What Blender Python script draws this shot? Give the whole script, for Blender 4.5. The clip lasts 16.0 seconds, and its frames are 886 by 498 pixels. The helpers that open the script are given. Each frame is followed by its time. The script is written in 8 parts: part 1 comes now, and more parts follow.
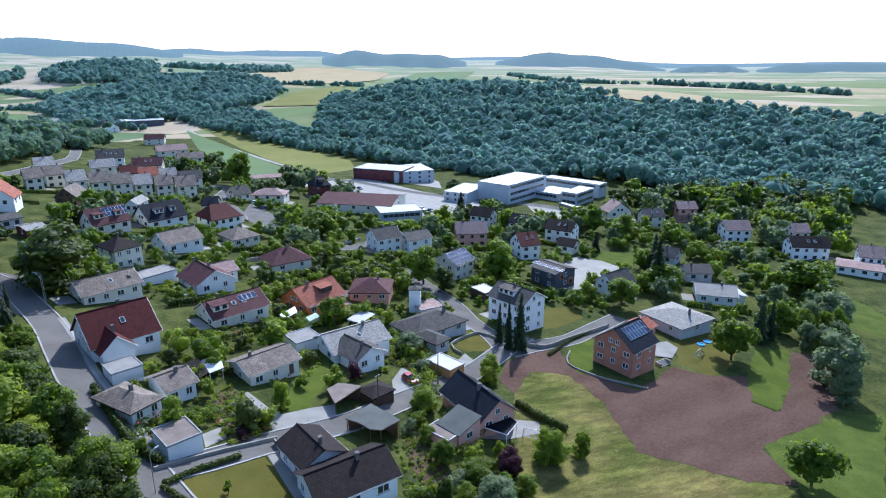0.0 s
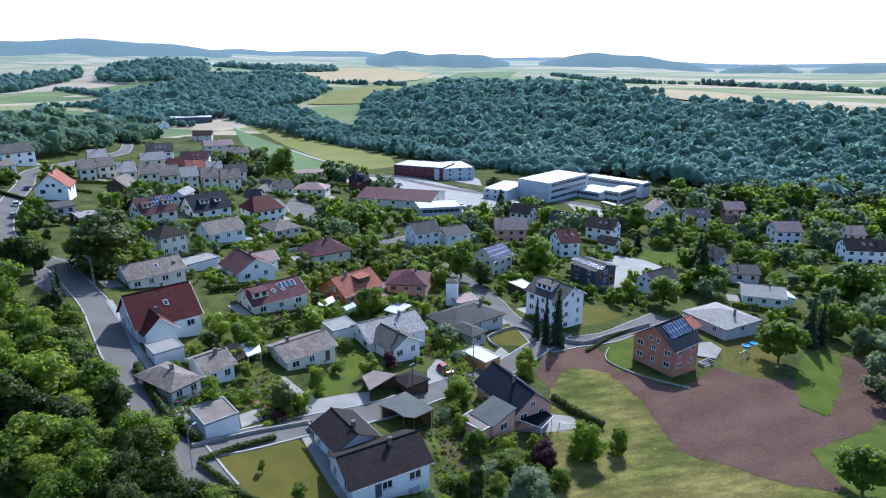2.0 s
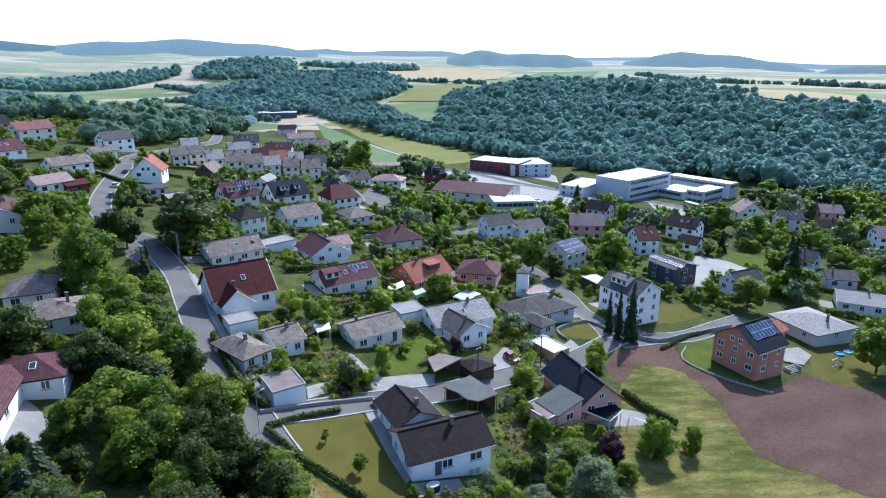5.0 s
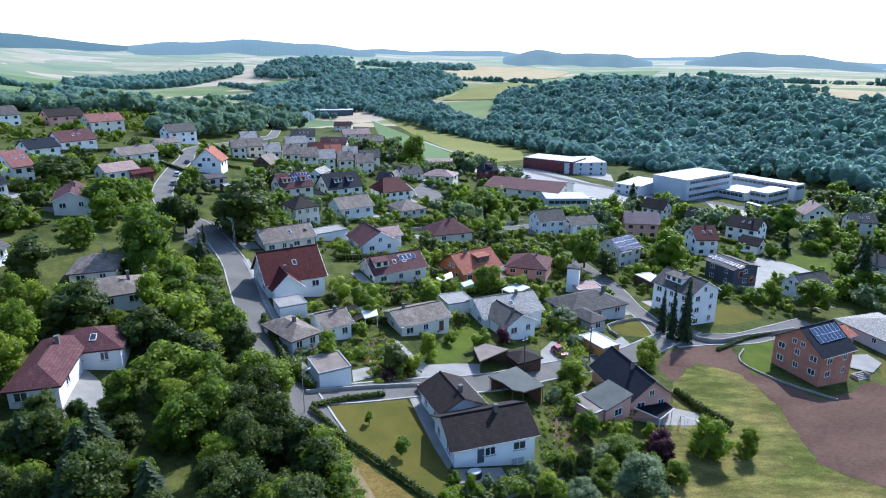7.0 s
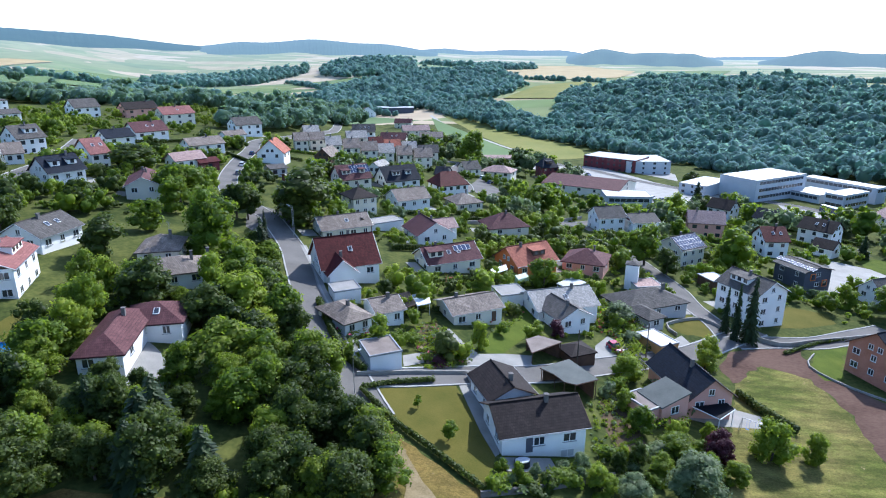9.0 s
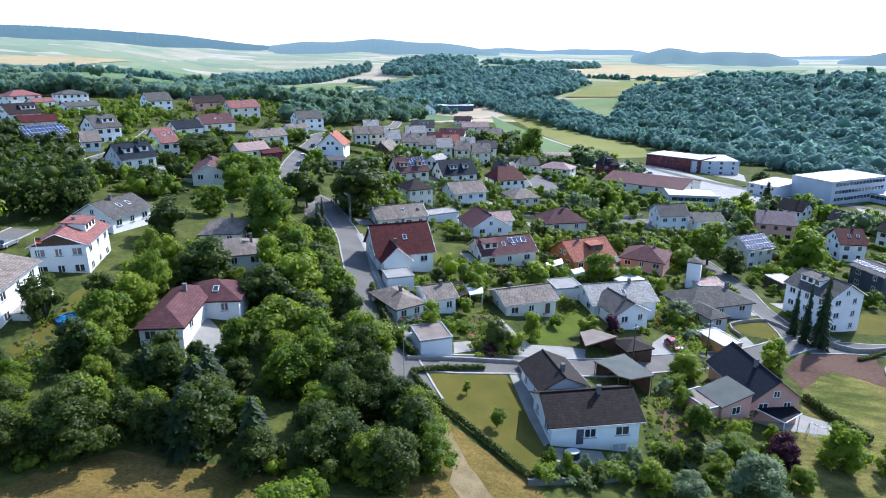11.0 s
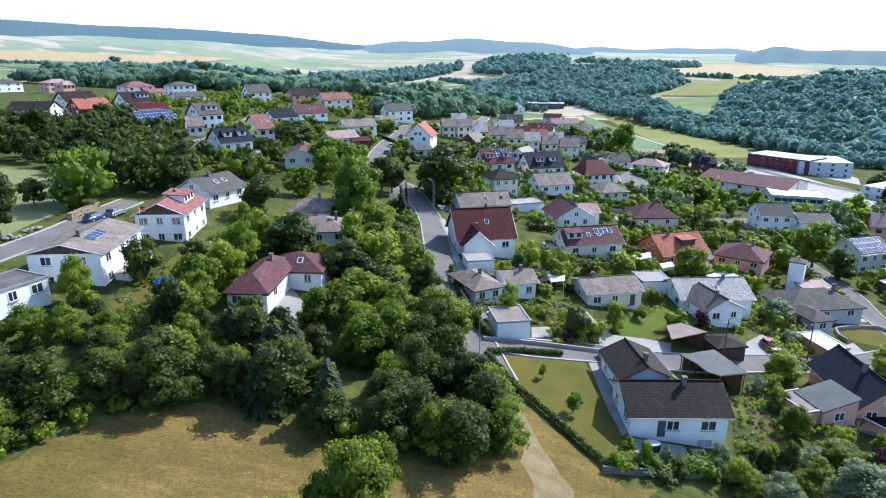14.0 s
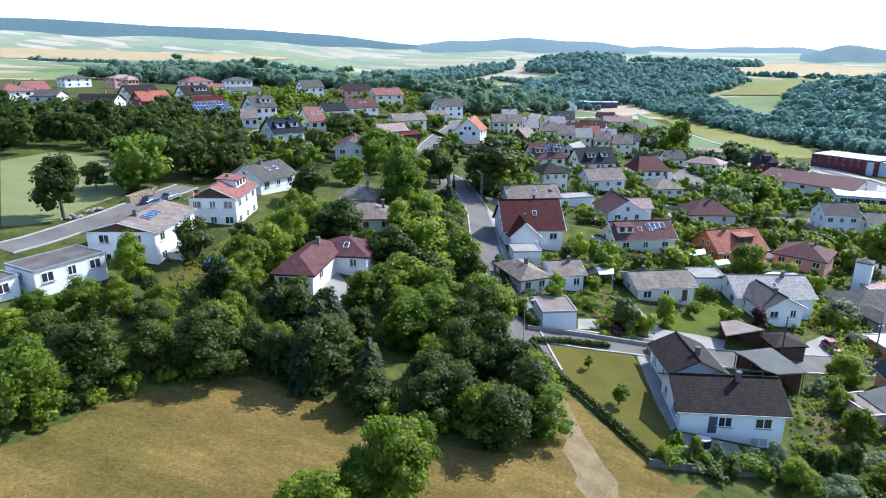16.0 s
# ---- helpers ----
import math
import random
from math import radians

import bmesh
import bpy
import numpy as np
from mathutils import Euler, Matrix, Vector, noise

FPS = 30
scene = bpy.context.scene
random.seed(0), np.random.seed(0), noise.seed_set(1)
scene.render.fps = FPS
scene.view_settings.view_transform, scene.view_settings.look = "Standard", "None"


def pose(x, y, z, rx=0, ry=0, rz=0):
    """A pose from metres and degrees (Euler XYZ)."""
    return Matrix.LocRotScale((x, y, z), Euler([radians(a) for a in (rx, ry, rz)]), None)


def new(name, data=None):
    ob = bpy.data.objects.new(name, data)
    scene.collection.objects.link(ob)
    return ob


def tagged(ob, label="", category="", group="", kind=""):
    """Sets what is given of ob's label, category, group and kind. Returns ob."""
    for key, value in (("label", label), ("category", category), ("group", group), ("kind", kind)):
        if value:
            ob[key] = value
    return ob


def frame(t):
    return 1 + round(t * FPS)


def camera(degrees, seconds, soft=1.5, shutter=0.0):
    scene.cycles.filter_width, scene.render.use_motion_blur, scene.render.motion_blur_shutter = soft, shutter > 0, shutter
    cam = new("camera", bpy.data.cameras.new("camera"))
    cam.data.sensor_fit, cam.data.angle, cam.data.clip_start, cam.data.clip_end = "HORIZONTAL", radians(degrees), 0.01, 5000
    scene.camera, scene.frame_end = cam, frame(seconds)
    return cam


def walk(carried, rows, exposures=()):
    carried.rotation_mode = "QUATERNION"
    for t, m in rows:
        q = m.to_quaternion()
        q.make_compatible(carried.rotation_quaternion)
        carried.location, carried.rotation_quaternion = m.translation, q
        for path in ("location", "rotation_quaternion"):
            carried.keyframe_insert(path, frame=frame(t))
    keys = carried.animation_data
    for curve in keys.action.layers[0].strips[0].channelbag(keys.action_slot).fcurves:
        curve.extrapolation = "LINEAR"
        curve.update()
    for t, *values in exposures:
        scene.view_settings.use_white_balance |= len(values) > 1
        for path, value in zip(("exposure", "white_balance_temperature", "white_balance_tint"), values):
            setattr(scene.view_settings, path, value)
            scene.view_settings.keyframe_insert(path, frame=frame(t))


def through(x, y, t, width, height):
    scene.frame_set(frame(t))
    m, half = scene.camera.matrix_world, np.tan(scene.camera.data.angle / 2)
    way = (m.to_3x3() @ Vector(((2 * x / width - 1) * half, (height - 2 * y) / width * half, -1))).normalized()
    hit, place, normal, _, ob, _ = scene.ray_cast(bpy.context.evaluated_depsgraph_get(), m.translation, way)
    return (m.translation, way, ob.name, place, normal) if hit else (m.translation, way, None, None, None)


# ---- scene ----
cam = camera(70.77, 16.0, 1.1)
# seconds, x, y, z, yaw to the left, pitch up, roll
ROWS = [
    (0.0, 0.03, 0.02, 49.11, -0.14, -17.12, -0.02),
    (0.5, 0.11, 0.04, 48.58, 0.76, -17.10, -0.02),
    (1.0, 0.19, 0.07, 48.06, 1.77, -17.09, -0.01),
    (1.5, 0.29, 0.11, 47.53, 2.71, -17.07, -0.01),
    (2.0, 0.39, 0.15, 47.00, 3.64, -17.06, -0.00),
    (2.5, 0.49, 0.19, 46.46, 4.59, -17.05, 0.00),
    (3.0, 0.60, 0.25, 45.93, 5.68, -17.04, 0.00),
    (3.5, 0.71, 0.30, 45.39, 6.90, -17.03, 0.01),
    (4.0, 0.82, 0.36, 44.85, 8.22, -17.03, 0.01),
    (6.5, 1.39, 0.69, 42.15, 14.41, -17.01, 0.02),
    (7.0, 1.49, 0.76, 41.61, 15.67, -17.01, 0.02),
    (7.5, 1.60, 0.83, 41.07, 16.91, -17.01, 0.02),
    (8.0, 1.70, 0.90, 40.53, 18.34, -17.02, 0.02),
    (8.5, 1.80, 0.97, 39.98, 19.63, -17.02, 0.02),
    (9.0, 1.89, 1.04, 39.44, 21.12, -17.02, 0.02),
    (11.5, 2.28, 1.41, 36.76, 27.86, -17.04, 0.01),
    (12.0, 2.34, 1.49, 36.22, 29.23, -17.04, 0.01),
    (12.5, 2.40, 1.56, 35.69, 30.52, -17.05, 0.01),
    (13.0, 2.45, 1.65, 35.16, 31.97, -17.05, 0.00),
    (13.5, 2.49, 1.73, 34.63, 33.22, -17.05, -0.00),
    (14.0, 2.52, 1.82, 34.10, 34.55, -17.05, -0.00),
    (14.5, 2.55, 1.91, 33.58, 35.82, -17.05, -0.01),
    (15.0, 2.58, 2.01, 33.05, 36.93, -17.06, -0.01),
    (15.5, 2.59, 2.11, 32.53, 37.96, -17.06, -0.02),
    (16.0, 2.60, 2.22, 32.01, 39.13, -17.06, -0.02),
]
walk(cam, [(t, pose(x, y, z, 90 + pitch, 0, yaw) @ pose(0, 0, 0, 0, 0, roll)) for t, x, y, z, yaw, pitch, roll in ROWS],
     [(0, 0.74, 5380, 11), (8, 0.96, 5450, 11), (16, 1.14, 5720, 11)])
# ---- world and sun ----
SUN_AZ, SUN_EL = 14.0, 40.0      # to the right of +y, above the horizon
world = bpy.data.worlds.new("sky")
scene.world = world
world.use_nodes = True
wn, wl = world.node_tree.nodes, world.node_tree.links
sky = wn.new("ShaderNodeTexSky")
sky.sky_type, sky.sun_disc = "NISHITA", False
sky.sun_elevation, sky.sun_rotation = radians(SUN_EL), radians(SUN_AZ)
sky.air_density, sky.dust_density, sky.ozone_density, sky.altitude = 1.0, 1.2, 2.0, 300
wn["Background"].inputs[1].default_value = 0.15
wl.new(sky.outputs[0], wn["Background"].inputs[0])
sun = new("sun", bpy.data.lights.new("sun", "SUN"))
sun.data.energy, sun.data.angle, sun.data.color = 3.7, radians(0.6), (1.0, 0.95, 0.87)
sun_way = Vector((math.sin(radians(SUN_AZ)) * math.cos(radians(SUN_EL)), math.cos(radians(SUN_AZ)) * math.cos(radians(SUN_EL)), math.sin(radians(SUN_EL))))
sun.matrix_world = Matrix.Translation((0, 200, 300)) @ (-sun_way).to_track_quat("-Z", "Y").to_matrix().to_4x4()

# ---- materials ----
MATS = {}


def rgb(c):
    return (*c, 1.0)


def surface(name, low, high, rough=0.85, scale=1.5, fine=14.0, bump=0.15, spec=0.3, metal=0.0, spread=0.0, low_at=0.3, high_at=0.7, coords="Object", streak=None):
    """A surface of two tones mixed by coarse and fine noise, with fine relief; spread: how far single objects differ."""
    m = bpy.data.materials.new(name)
    m.use_nodes = True
    n, l = m.node_tree.nodes, m.node_tree.links
    b = n["Principled BSDF"]
    co = n.new("ShaderNodeTexCoord")
    if coords == "World":
        geo = n.new("ShaderNodeNewGeometry")
        src = geo.outputs["Position"]
    else:
        src = co.outputs[coords]
    big, small = n.new("ShaderNodeTexNoise"), n.new("ShaderNodeTexNoise")
    big.inputs["Scale"].default_value, big.inputs["Detail"].default_value = scale, 4
    small.inputs["Scale"].default_value, small.inputs["Detail"].default_value = fine, 3
    if streak:
        turn_, mp = n.new("ShaderNodeMapping"), n.new("ShaderNodeMapping")
        turn_.inputs["Rotation"].default_value, mp.inputs["Scale"].default_value = (0, 0, radians(90 - streak[0])), (1.0, streak[1], 1.0)
        l.new(src, turn_.inputs["Vector"]), l.new(turn_.outputs[0], mp.inputs["Vector"])
        src = mp.outputs[0]
    l.new(src, big.inputs["Vector"]), l.new(src, small.inputs["Vector"])
    add = n.new("ShaderNodeMix")
    add.data_type = "FLOAT"
    add.inputs[0].default_value = 0.4
    l.new(big.outputs["Fac"], add.inputs[2]), l.new(small.outputs["Fac"], add.inputs[3])
    ramp = n.new("ShaderNodeValToRGB")
    ramp.color_ramp.elements[0].position, ramp.color_ramp.elements[1].position = low_at, high_at
    ramp.color_ramp.elements[0].color, ramp.color_ramp.elements[1].color = rgb(low), rgb(high)
    l.new(add.outputs[0], ramp.inputs[0])
    out = ramp.outputs[0]
    if spread:
        info, hsv, mp = n.new("ShaderNodeObjectInfo"), n.new("ShaderNodeHueSaturation"), n.new("ShaderNodeMapRange")
        mp.inputs[3].default_value, mp.inputs[4].default_value = 1 - spread, 1 + spread
        l.new(info.outputs["Random"], mp.inputs[0]), l.new(mp.outputs[0], hsv.inputs["Value"]), l.new(out, hsv.inputs["Color"])
        out = hsv.outputs[0]
    l.new(out, b.inputs["Base Color"])
    b.inputs["Roughness"].default_value, b.inputs["Metallic"].default_value, b.inputs["Specular IOR Level"].default_value = rough, metal, spec
    if bump:
        bm = n.new("ShaderNodeBump")
        bm.inputs["Strength"].default_value, bm.inputs["Distance"].default_value = bump, 0.05
        l.new(small.outputs["Fac"], bm.inputs["Height"]), l.new(bm.outputs[0], b.inputs["Normal"])
    MATS[name] = m
    return m


def tiled_roof(name, low, high, row=0.40, col=0.30, depth=0.3, rough=0.78):
    """Roof tiles: courses up the slope (local y) and columns along it (local x), each tile a little off in tone."""
    m = surface(name, low, high, rough, 0.7, 9.0, 0.0, 0.12, low_at=0.25, high_at=0.75)
    n, l = m.node_tree.nodes, m.node_tree.links
    b, co = n["Principled BSDF"], n.new("ShaderNodeTexCoord")
    brick = n.new("ShaderNodeTexBrick")
    brick.inputs["Scale"].default_value = 1.0
    brick.inputs["Brick Width"].default_value, brick.inputs["Row Height"].default_value = col, row
    brick.inputs["Mortar Size"].default_value, brick.inputs["Mortar Smooth"].default_value = 0.035, 0.6
    brick.inputs["Color1"].default_value, brick.inputs["Color2"].default_value, brick.inputs["Mortar"].default_value = (0.78, 0.78, 0.78, 1), (1.20, 1.20, 1.20, 1), (0.42, 0.42, 0.42, 1)
    l.new(co.outputs["UV"], brick.inputs["Vector"])
    mul = n.new("ShaderNodeMix")
    mul.data_type, mul.blend_type = "RGBA", "MULTIPLY"
    mul.inputs[0].default_value = 1.0
    old = b.inputs["Base Color"].links[0].from_socket
    l.new(old, mul.inputs[6]), l.new(brick.outputs["Color"], mul.inputs[7]), l.new(mul.outputs[2], b.inputs["Base Color"])
    bm = n.new("ShaderNodeBump")
    bm.inputs["Strength"].default_value, bm.inputs["Distance"].default_value, bm.invert = depth, 0.04, True
    l.new(brick.outputs["Fac"], bm.inputs["Height"]), l.new(bm.outputs[0], b.inputs["Normal"])
    return m


def leafage(name, dark, light, spread=0.25, gloss=0.15, through=0.4, tint=(0.16, 0.26, 0.03), haze_sheen=0.0, patches=0.45, grain=0.5):
    """Leaves: tone by clump and by tree, a little light let through."""
    m = bpy.data.materials.new(name)
    m.use_nodes = True
    n, l = m.node_tree.nodes, m.node_tree.links
    b, out = n["Principled BSDF"], n["Material Output"]
    geo, info, co = n.new("ShaderNodeNewGeometry"), n.new("ShaderNodeObjectInfo"), n.new("ShaderNodeTexCoord")
    noise_ = n.new("ShaderNodeTexNoise")
    noise_.inputs["Scale"].default_value, noise_.inputs["Detail"].default_value = patches, 3
    l.new(geo.outputs["Position"], noise_.inputs["Vector"])
    mix1 = n.new("ShaderNodeMix")
    mix1.data_type = "FLOAT"
    mix1.inputs[0].default_value = 1 - grain
    l.new(geo.outputs["Random Per Island"], mix1.inputs[2]), l.new(noise_.outputs["Fac"], mix1.inputs[3])
    ramp = n.new("ShaderNodeValToRGB")
    ramp.color_ramp.elements[0].position, ramp.color_ramp.elements[1].position = 0.2, 0.8
    ramp.color_ramp.elements[0].color, ramp.color_ramp.elements[1].color = rgb(dark), rgb(light)
    l.new(mix1.outputs[0], ramp.inputs[0])
    hsv, mp, mh = n.new("ShaderNodeHueSaturation"), n.new("ShaderNodeMapRange"), n.new("ShaderNodeMapRange")
    mp.inputs[3].default_value, mp.inputs[4].default_value = 1 - spread, 1 + spread * 1.3
    mh.inputs[3].default_value, mh.inputs[4].default_value = 0.515, 0.475
    l.new(info.outputs["Random"], mp.inputs[0]), l.new(mp.outputs[0], hsv.inputs["Value"])
    l.new(info.outputs["Random"], mh.inputs[0]), l.new(mh.outputs[0], hsv.inputs["Hue"])
    l.new(ramp.outputs[0], hsv.inputs["Color"]), l.new(hsv.outputs[0], b.inputs["Base Color"])
    b.inputs["Roughness"].default_value, b.inputs["Specular IOR Level"].default_value = 0.55, gloss
    # the pale blue sheen stands in for haze; zero on near leaves
    b.inputs["Sheen Weight"].default_value, b.inputs["Sheen Roughness"].default_value, b.inputs["Sheen Tint"].default_value = haze_sheen, 0.6, (0.62, 0.80, 1.0, 1)
    tr, ms = n.new("ShaderNodeBsdfTranslucent"), n.new("ShaderNodeMixShader")
    tr.inputs[0].default_value = rgb(tint)
    ms.inputs[0].default_value = through
    l.new(b.outputs[0], ms.inputs[1]), l.new(tr.outputs[0], ms.inputs[2]), l.new(ms.outputs[0], out.inputs[0])
    MATS[name] = m
    return m


GRASS = surface("grass", (0.032, 0.046, 0.012), (0.112, 0.118, 0.032), 0.95, 0.16, 1.3, 0.6, 0.05, coords="World", low_at=0.38, high_at=0.68)
LAWN = surface("lawn", (0.046, 0.072, 0.010), (0.105, 0.128, 0.021), 0.95, 0.25, 5.0, 0.5, 0.05, coords="World")


def straw_meadow(name, green, straw, pale, dry=0.5, lit=1.28):
    """Uncut dry grass: broad drifts of green and straw, bent swathes, and fine stalks."""
    m = bpy.data.materials.new(name)
    m.use_nodes = True
    n, l = m.node_tree.nodes, m.node_tree.links
    b, geo = n["Principled BSDF"], n.new("ShaderNodeNewGeometry")

    def noise(scale, detail, stretch=None, turned=0.0, rough=0.6):
        t, src = n.new("ShaderNodeTexNoise"), geo.outputs["Position"]
        t.inputs["Scale"].default_value, t.inputs["Detail"].default_value, t.inputs["Roughness"].default_value = scale, detail, rough
        if stretch:
            a, c = n.new("ShaderNodeMapping"), n.new("ShaderNodeMapping")
            a.inputs["Rotation"].default_value, c.inputs["Scale"].default_value = (0, 0, radians(turned)), (1.0, stretch, 1.0)
            l.new(src, a.inputs["Vector"]), l.new(a.outputs[0], c.inputs["Vector"])
            src = c.outputs[0]
        l.new(src, t.inputs["Vector"])
        return t.outputs["Fac"]

    def ramp(fac, lo, hi, c0, c1):
        r = n.new("ShaderNodeValToRGB")
        r.color_ramp.elements[0].position, r.color_ramp.elements[1].position = lo, hi
        r.color_ramp.elements[0].color, r.color_ramp.elements[1].color = rgb(c0), rgb(c1)
        l.new(fac, r.inputs[0])
        return r.outputs[0]

    def mix(fac, a, c, how="MIX", share=1.0):
        x = n.new("ShaderNodeMix")
        x.data_type, x.blend_type = "RGBA", how
        x.inputs[0].default_value = share
        if fac:
            l.new(fac, x.inputs[0])
        l.new(a, x.inputs[6]), l.new(c, x.inputs[7])
        return x.outputs[2]

    drift = noise(0.075, 7, 0.6, 62, 0.7)
    swathe = noise(0.55, 5, 0.22, 62, 0.7)
    stalks = noise(4.2, 7, 0.6, 55, 0.8)
    col = ramp(drift, dry - 0.14, dry + 0.12, green, straw)
    light = ramp(swathe, 0.42, 0.72, (0.86, 0.86, 0.86), (lit, lit * 0.98, lit * 0.92))
    col = mix(None, col, light, "MULTIPLY")
    fine = ramp(stalks, 0.30, 0.70, (0.48, 0.50, 0.48), (1.46, 1.43, 1.36))
    col = mix(None, col, fine, "MULTIPLY")
    bare = ramp(noise(0.9, 5, 0.4, 20, 0.7), 0.66, 0.72, (0, 0, 0), (1, 1, 1))
    spot = n.new("ShaderNodeRGB")
    spot.outputs[0].default_value = rgb(pale)
    l.new(mix(bare, col, spot.outputs[0]), b.inputs["Base Color"])
    b.inputs["Roughness"].default_value, b.inputs["Specular IOR Level"].default_value = 0.95, 0.05
    bump = n.new("ShaderNodeBump")
    bump.inputs["Strength"].default_value, bump.inputs["Distance"].default_value = 0.8, 0.12
    l.new(stalks, bump.inputs["Height"]), l.new(bump.outputs[0], b.inputs["Normal"])
    MATS[name] = m
    return m


MEADOW = straw_meadow("dry_meadow", (0.086, 0.080, 0.020), (0.182, 0.126, 0.043), (0.26, 0.19, 0.085), 0.48)
MOWN = straw_meadow("mown_grass", (0.072, 0.084, 0.019), (0.150, 0.124, 0.046), (0.25, 0.195, 0.095), 0.50, 2.0)
LAWN_DRY = surface("dry_lawn", (0.070, 0.072, 0.014), (0.128, 0.108, 0.026), 0.95, 0.22, 5.0, 0.5, 0.05, coords="World")
SOIL = surface("bare_soil", (0.066, 0.038, 0.029), (0.142, 0.090, 0.068), 0.97, 0.16, 2.6, 1.0, 0.05, coords="World", low_at=0.30, high_at=0.72, streak=(35, 0.4))
TRACK = surface("gravel_track", (0.135, 0.105, 0.050), (0.260, 0.200, 0.115), 0.95, 0.5, 4.0, 0.6, 0.05, coords="World")
ASPHALT = surface("asphalt", (0.100, 0.093, 0.086), (0.180, 0.167, 0.154), 0.95, 0.18, 6.0, 0.2, 0.10, coords="World")
PALE = surface("pale_gravel", (0.27, 0.255, 0.23), (0.39, 0.37, 0.34), 0.95, 0.3, 5.0, 0.3, 0.1, coords="World")
PAVING = surface("concrete_paving", (0.20, 0.192, 0.175), (0.31, 0.295, 0.27), 0.9, 0.4, 6.0, 0.2, 0.2, coords="World")
GARDEN = surface("garden_soil", (0.045, 0.035, 0.02), (0.13, 0.09, 0.05), 0.97, 0.5, 4.0, 0.6, 0.1, coords="World")
VERDANT = surface("green_meadow", (0.046, 0.068, 0.011), (0.112, 0.138, 0.027), 0.95, 0.2, 3.0, 0.7, 0.05, coords="World")
DUSTY = surface("dusty_green_field", (0.135, 0.155, 0.060), (0.195, 0.205, 0.088), 0.95, 0.12, 1.5, 0.4, 0.1, coords="World", streak=(20, 0.3))
CROP = surface("green_crop", (0.10, 0.155, 0.065), (0.135, 0.185, 0.075), 0.95, 0.03, 0.4, 0.3, 0.1, coords="World")
STRAW = surface("ripe_field", (0.30, 0.235, 0.12), (0.42, 0.33, 0.19), 0.95, 0.02, 0.3, 0.2, 0.1, coords="World")
HAY = surface("valley_meadow", (0.135, 0.150, 0.035), (0.22, 0.20, 0.055), 0.95, 0.03, 0.35, 0.3, 0.1, coords="World")
KERB = surface("kerb_stone", (0.25, 0.245, 0.235), (0.38, 0.37, 0.35), 0.85, 1.0, 12.0)

WHITE = surface("white_render", (0.72, 0.71, 0.69), (0.86, 0.85, 0.83), 0.9, 0.35, 8.0, 0.1)
CREAM = surface("cream_render", (0.64, 0.59, 0.49), (0.77, 0.72, 0.61), 0.9, 0.35, 8.0, 0.1)
GREYW = surface("grey_render", (0.40, 0.40, 0.41), (0.55, 0.55, 0.56), 0.9, 0.35, 8.0, 0.1)
PINKW = surface("pink_render", (0.58, 0.30, 0.23), (0.70, 0.39, 0.31), 0.9, 0.35, 8.0, 0.1)
ORANGE = surface("orange_render", (0.58, 0.16, 0.045), (0.70, 0.22, 0.07), 0.9, 0.35, 8.0, 0.1)
ANTHRA = surface("anthracite_cladding", (0.06, 0.065, 0.085), (0.10, 0.105, 0.13), 0.7, 0.35, 8.0, 0.1)
REDCLAD = surface("dark_red_cladding", (0.105, 0.022, 0.028), (0.165, 0.036, 0.042), 0.75, 0.35, 8.0, 0.1)
BRICKW = surface("raw_brick_block", (0.34, 0.135, 0.080), (0.52, 0.245, 0.165), 0.9, 0.5, 7.0, 0.2)
WOODW = surface("dark_wood", (0.05, 0.03, 0.02), (0.12, 0.07, 0.045), 0.8, 0.8, 10.0, 0.2)
OCHREW = surface("ochre_wood", (0.40, 0.22, 0.07), (0.52, 0.30, 0.11), 0.8, 0.8, 10.0, 0.2)
METALW = surface("white_steel_cladding", (0.38, 0.41, 0.44), (0.48, 0.51, 0.54), 0.6, 0.3, 5.0, 0.05, 0.4)

R_BROWN = tiled_roof("dark_brown_tiles", (0.019, 0.014, 0.013), (0.038, 0.028, 0.026))
R_BLACK = tiled_roof("black_tiles", (0.009, 0.013, 0.021), (0.016, 0.021, 0.034), rough=0.75)
R_GREY = tiled_roof("weathered_grey_tiles", (0.115, 0.092, 0.076), (0.33, 0.27, 0.225))
R_SLATE = tiled_roof("slate_grey_tiles", (0.064, 0.057, 0.052), (0.138, 0.125, 0.114))
R_LIGHT = tiled_roof("pale_grey_tiles", (0.27, 0.252, 0.228), (0.42, 0.390, 0.355))
R_MAROON = tiled_roof("maroon_tiles", (0.082, 0.034, 0.036), (0.150, 0.068, 0.068), col=0.24)
R_DKRED = tiled_roof("dark_red_tiles", (0.065, 0.013, 0.013), (0.110, 0.022, 0.020), rough=0.7)
R_RED = tiled_roof("red_tiles", (0.27, 0.085, 0.055), (0.42, 0.155, 0.10))
R_FADED = tiled_roof("faded_red_tiles", (0.20, 0.080, 0.070), (0.30, 0.135, 0.12))
R_PINK = tiled_roof("faded_pink_tiles", (0.30, 0.20, 0.175), (0.44, 0.31, 0.275))
R_FLAT = surface("grey_roofing_felt", (0.20, 0.19, 0.175), (0.34, 0.32, 0.30), 0.9, 0.4, 5.0, 0.15)
R_FLATB = surface("brown_gravel_roof", (0.15, 0.12, 0.10), (0.27, 0.22, 0.19), 0.95, 0.5, 6.0, 0.3)
R_FLATD = surface("weathered_bitumen_roof", (0.05, 0.046, 0.042), (0.17, 0.15, 0.13), 0.95, 0.35, 5.0, 0.3)
R_WHITE = surface("white_metal_roof", (0.38, 0.385, 0.38), (0.50, 0.50, 0.49), 0.6, 0.2, 3.0, 0.05, 0.3)
TIN = surface("ribbed_grey_sheet", (0.075, 0.082, 0.075), (0.125, 0.13, 0.12), 0.8, 0.4, 6.0, 0.1, 0.15)
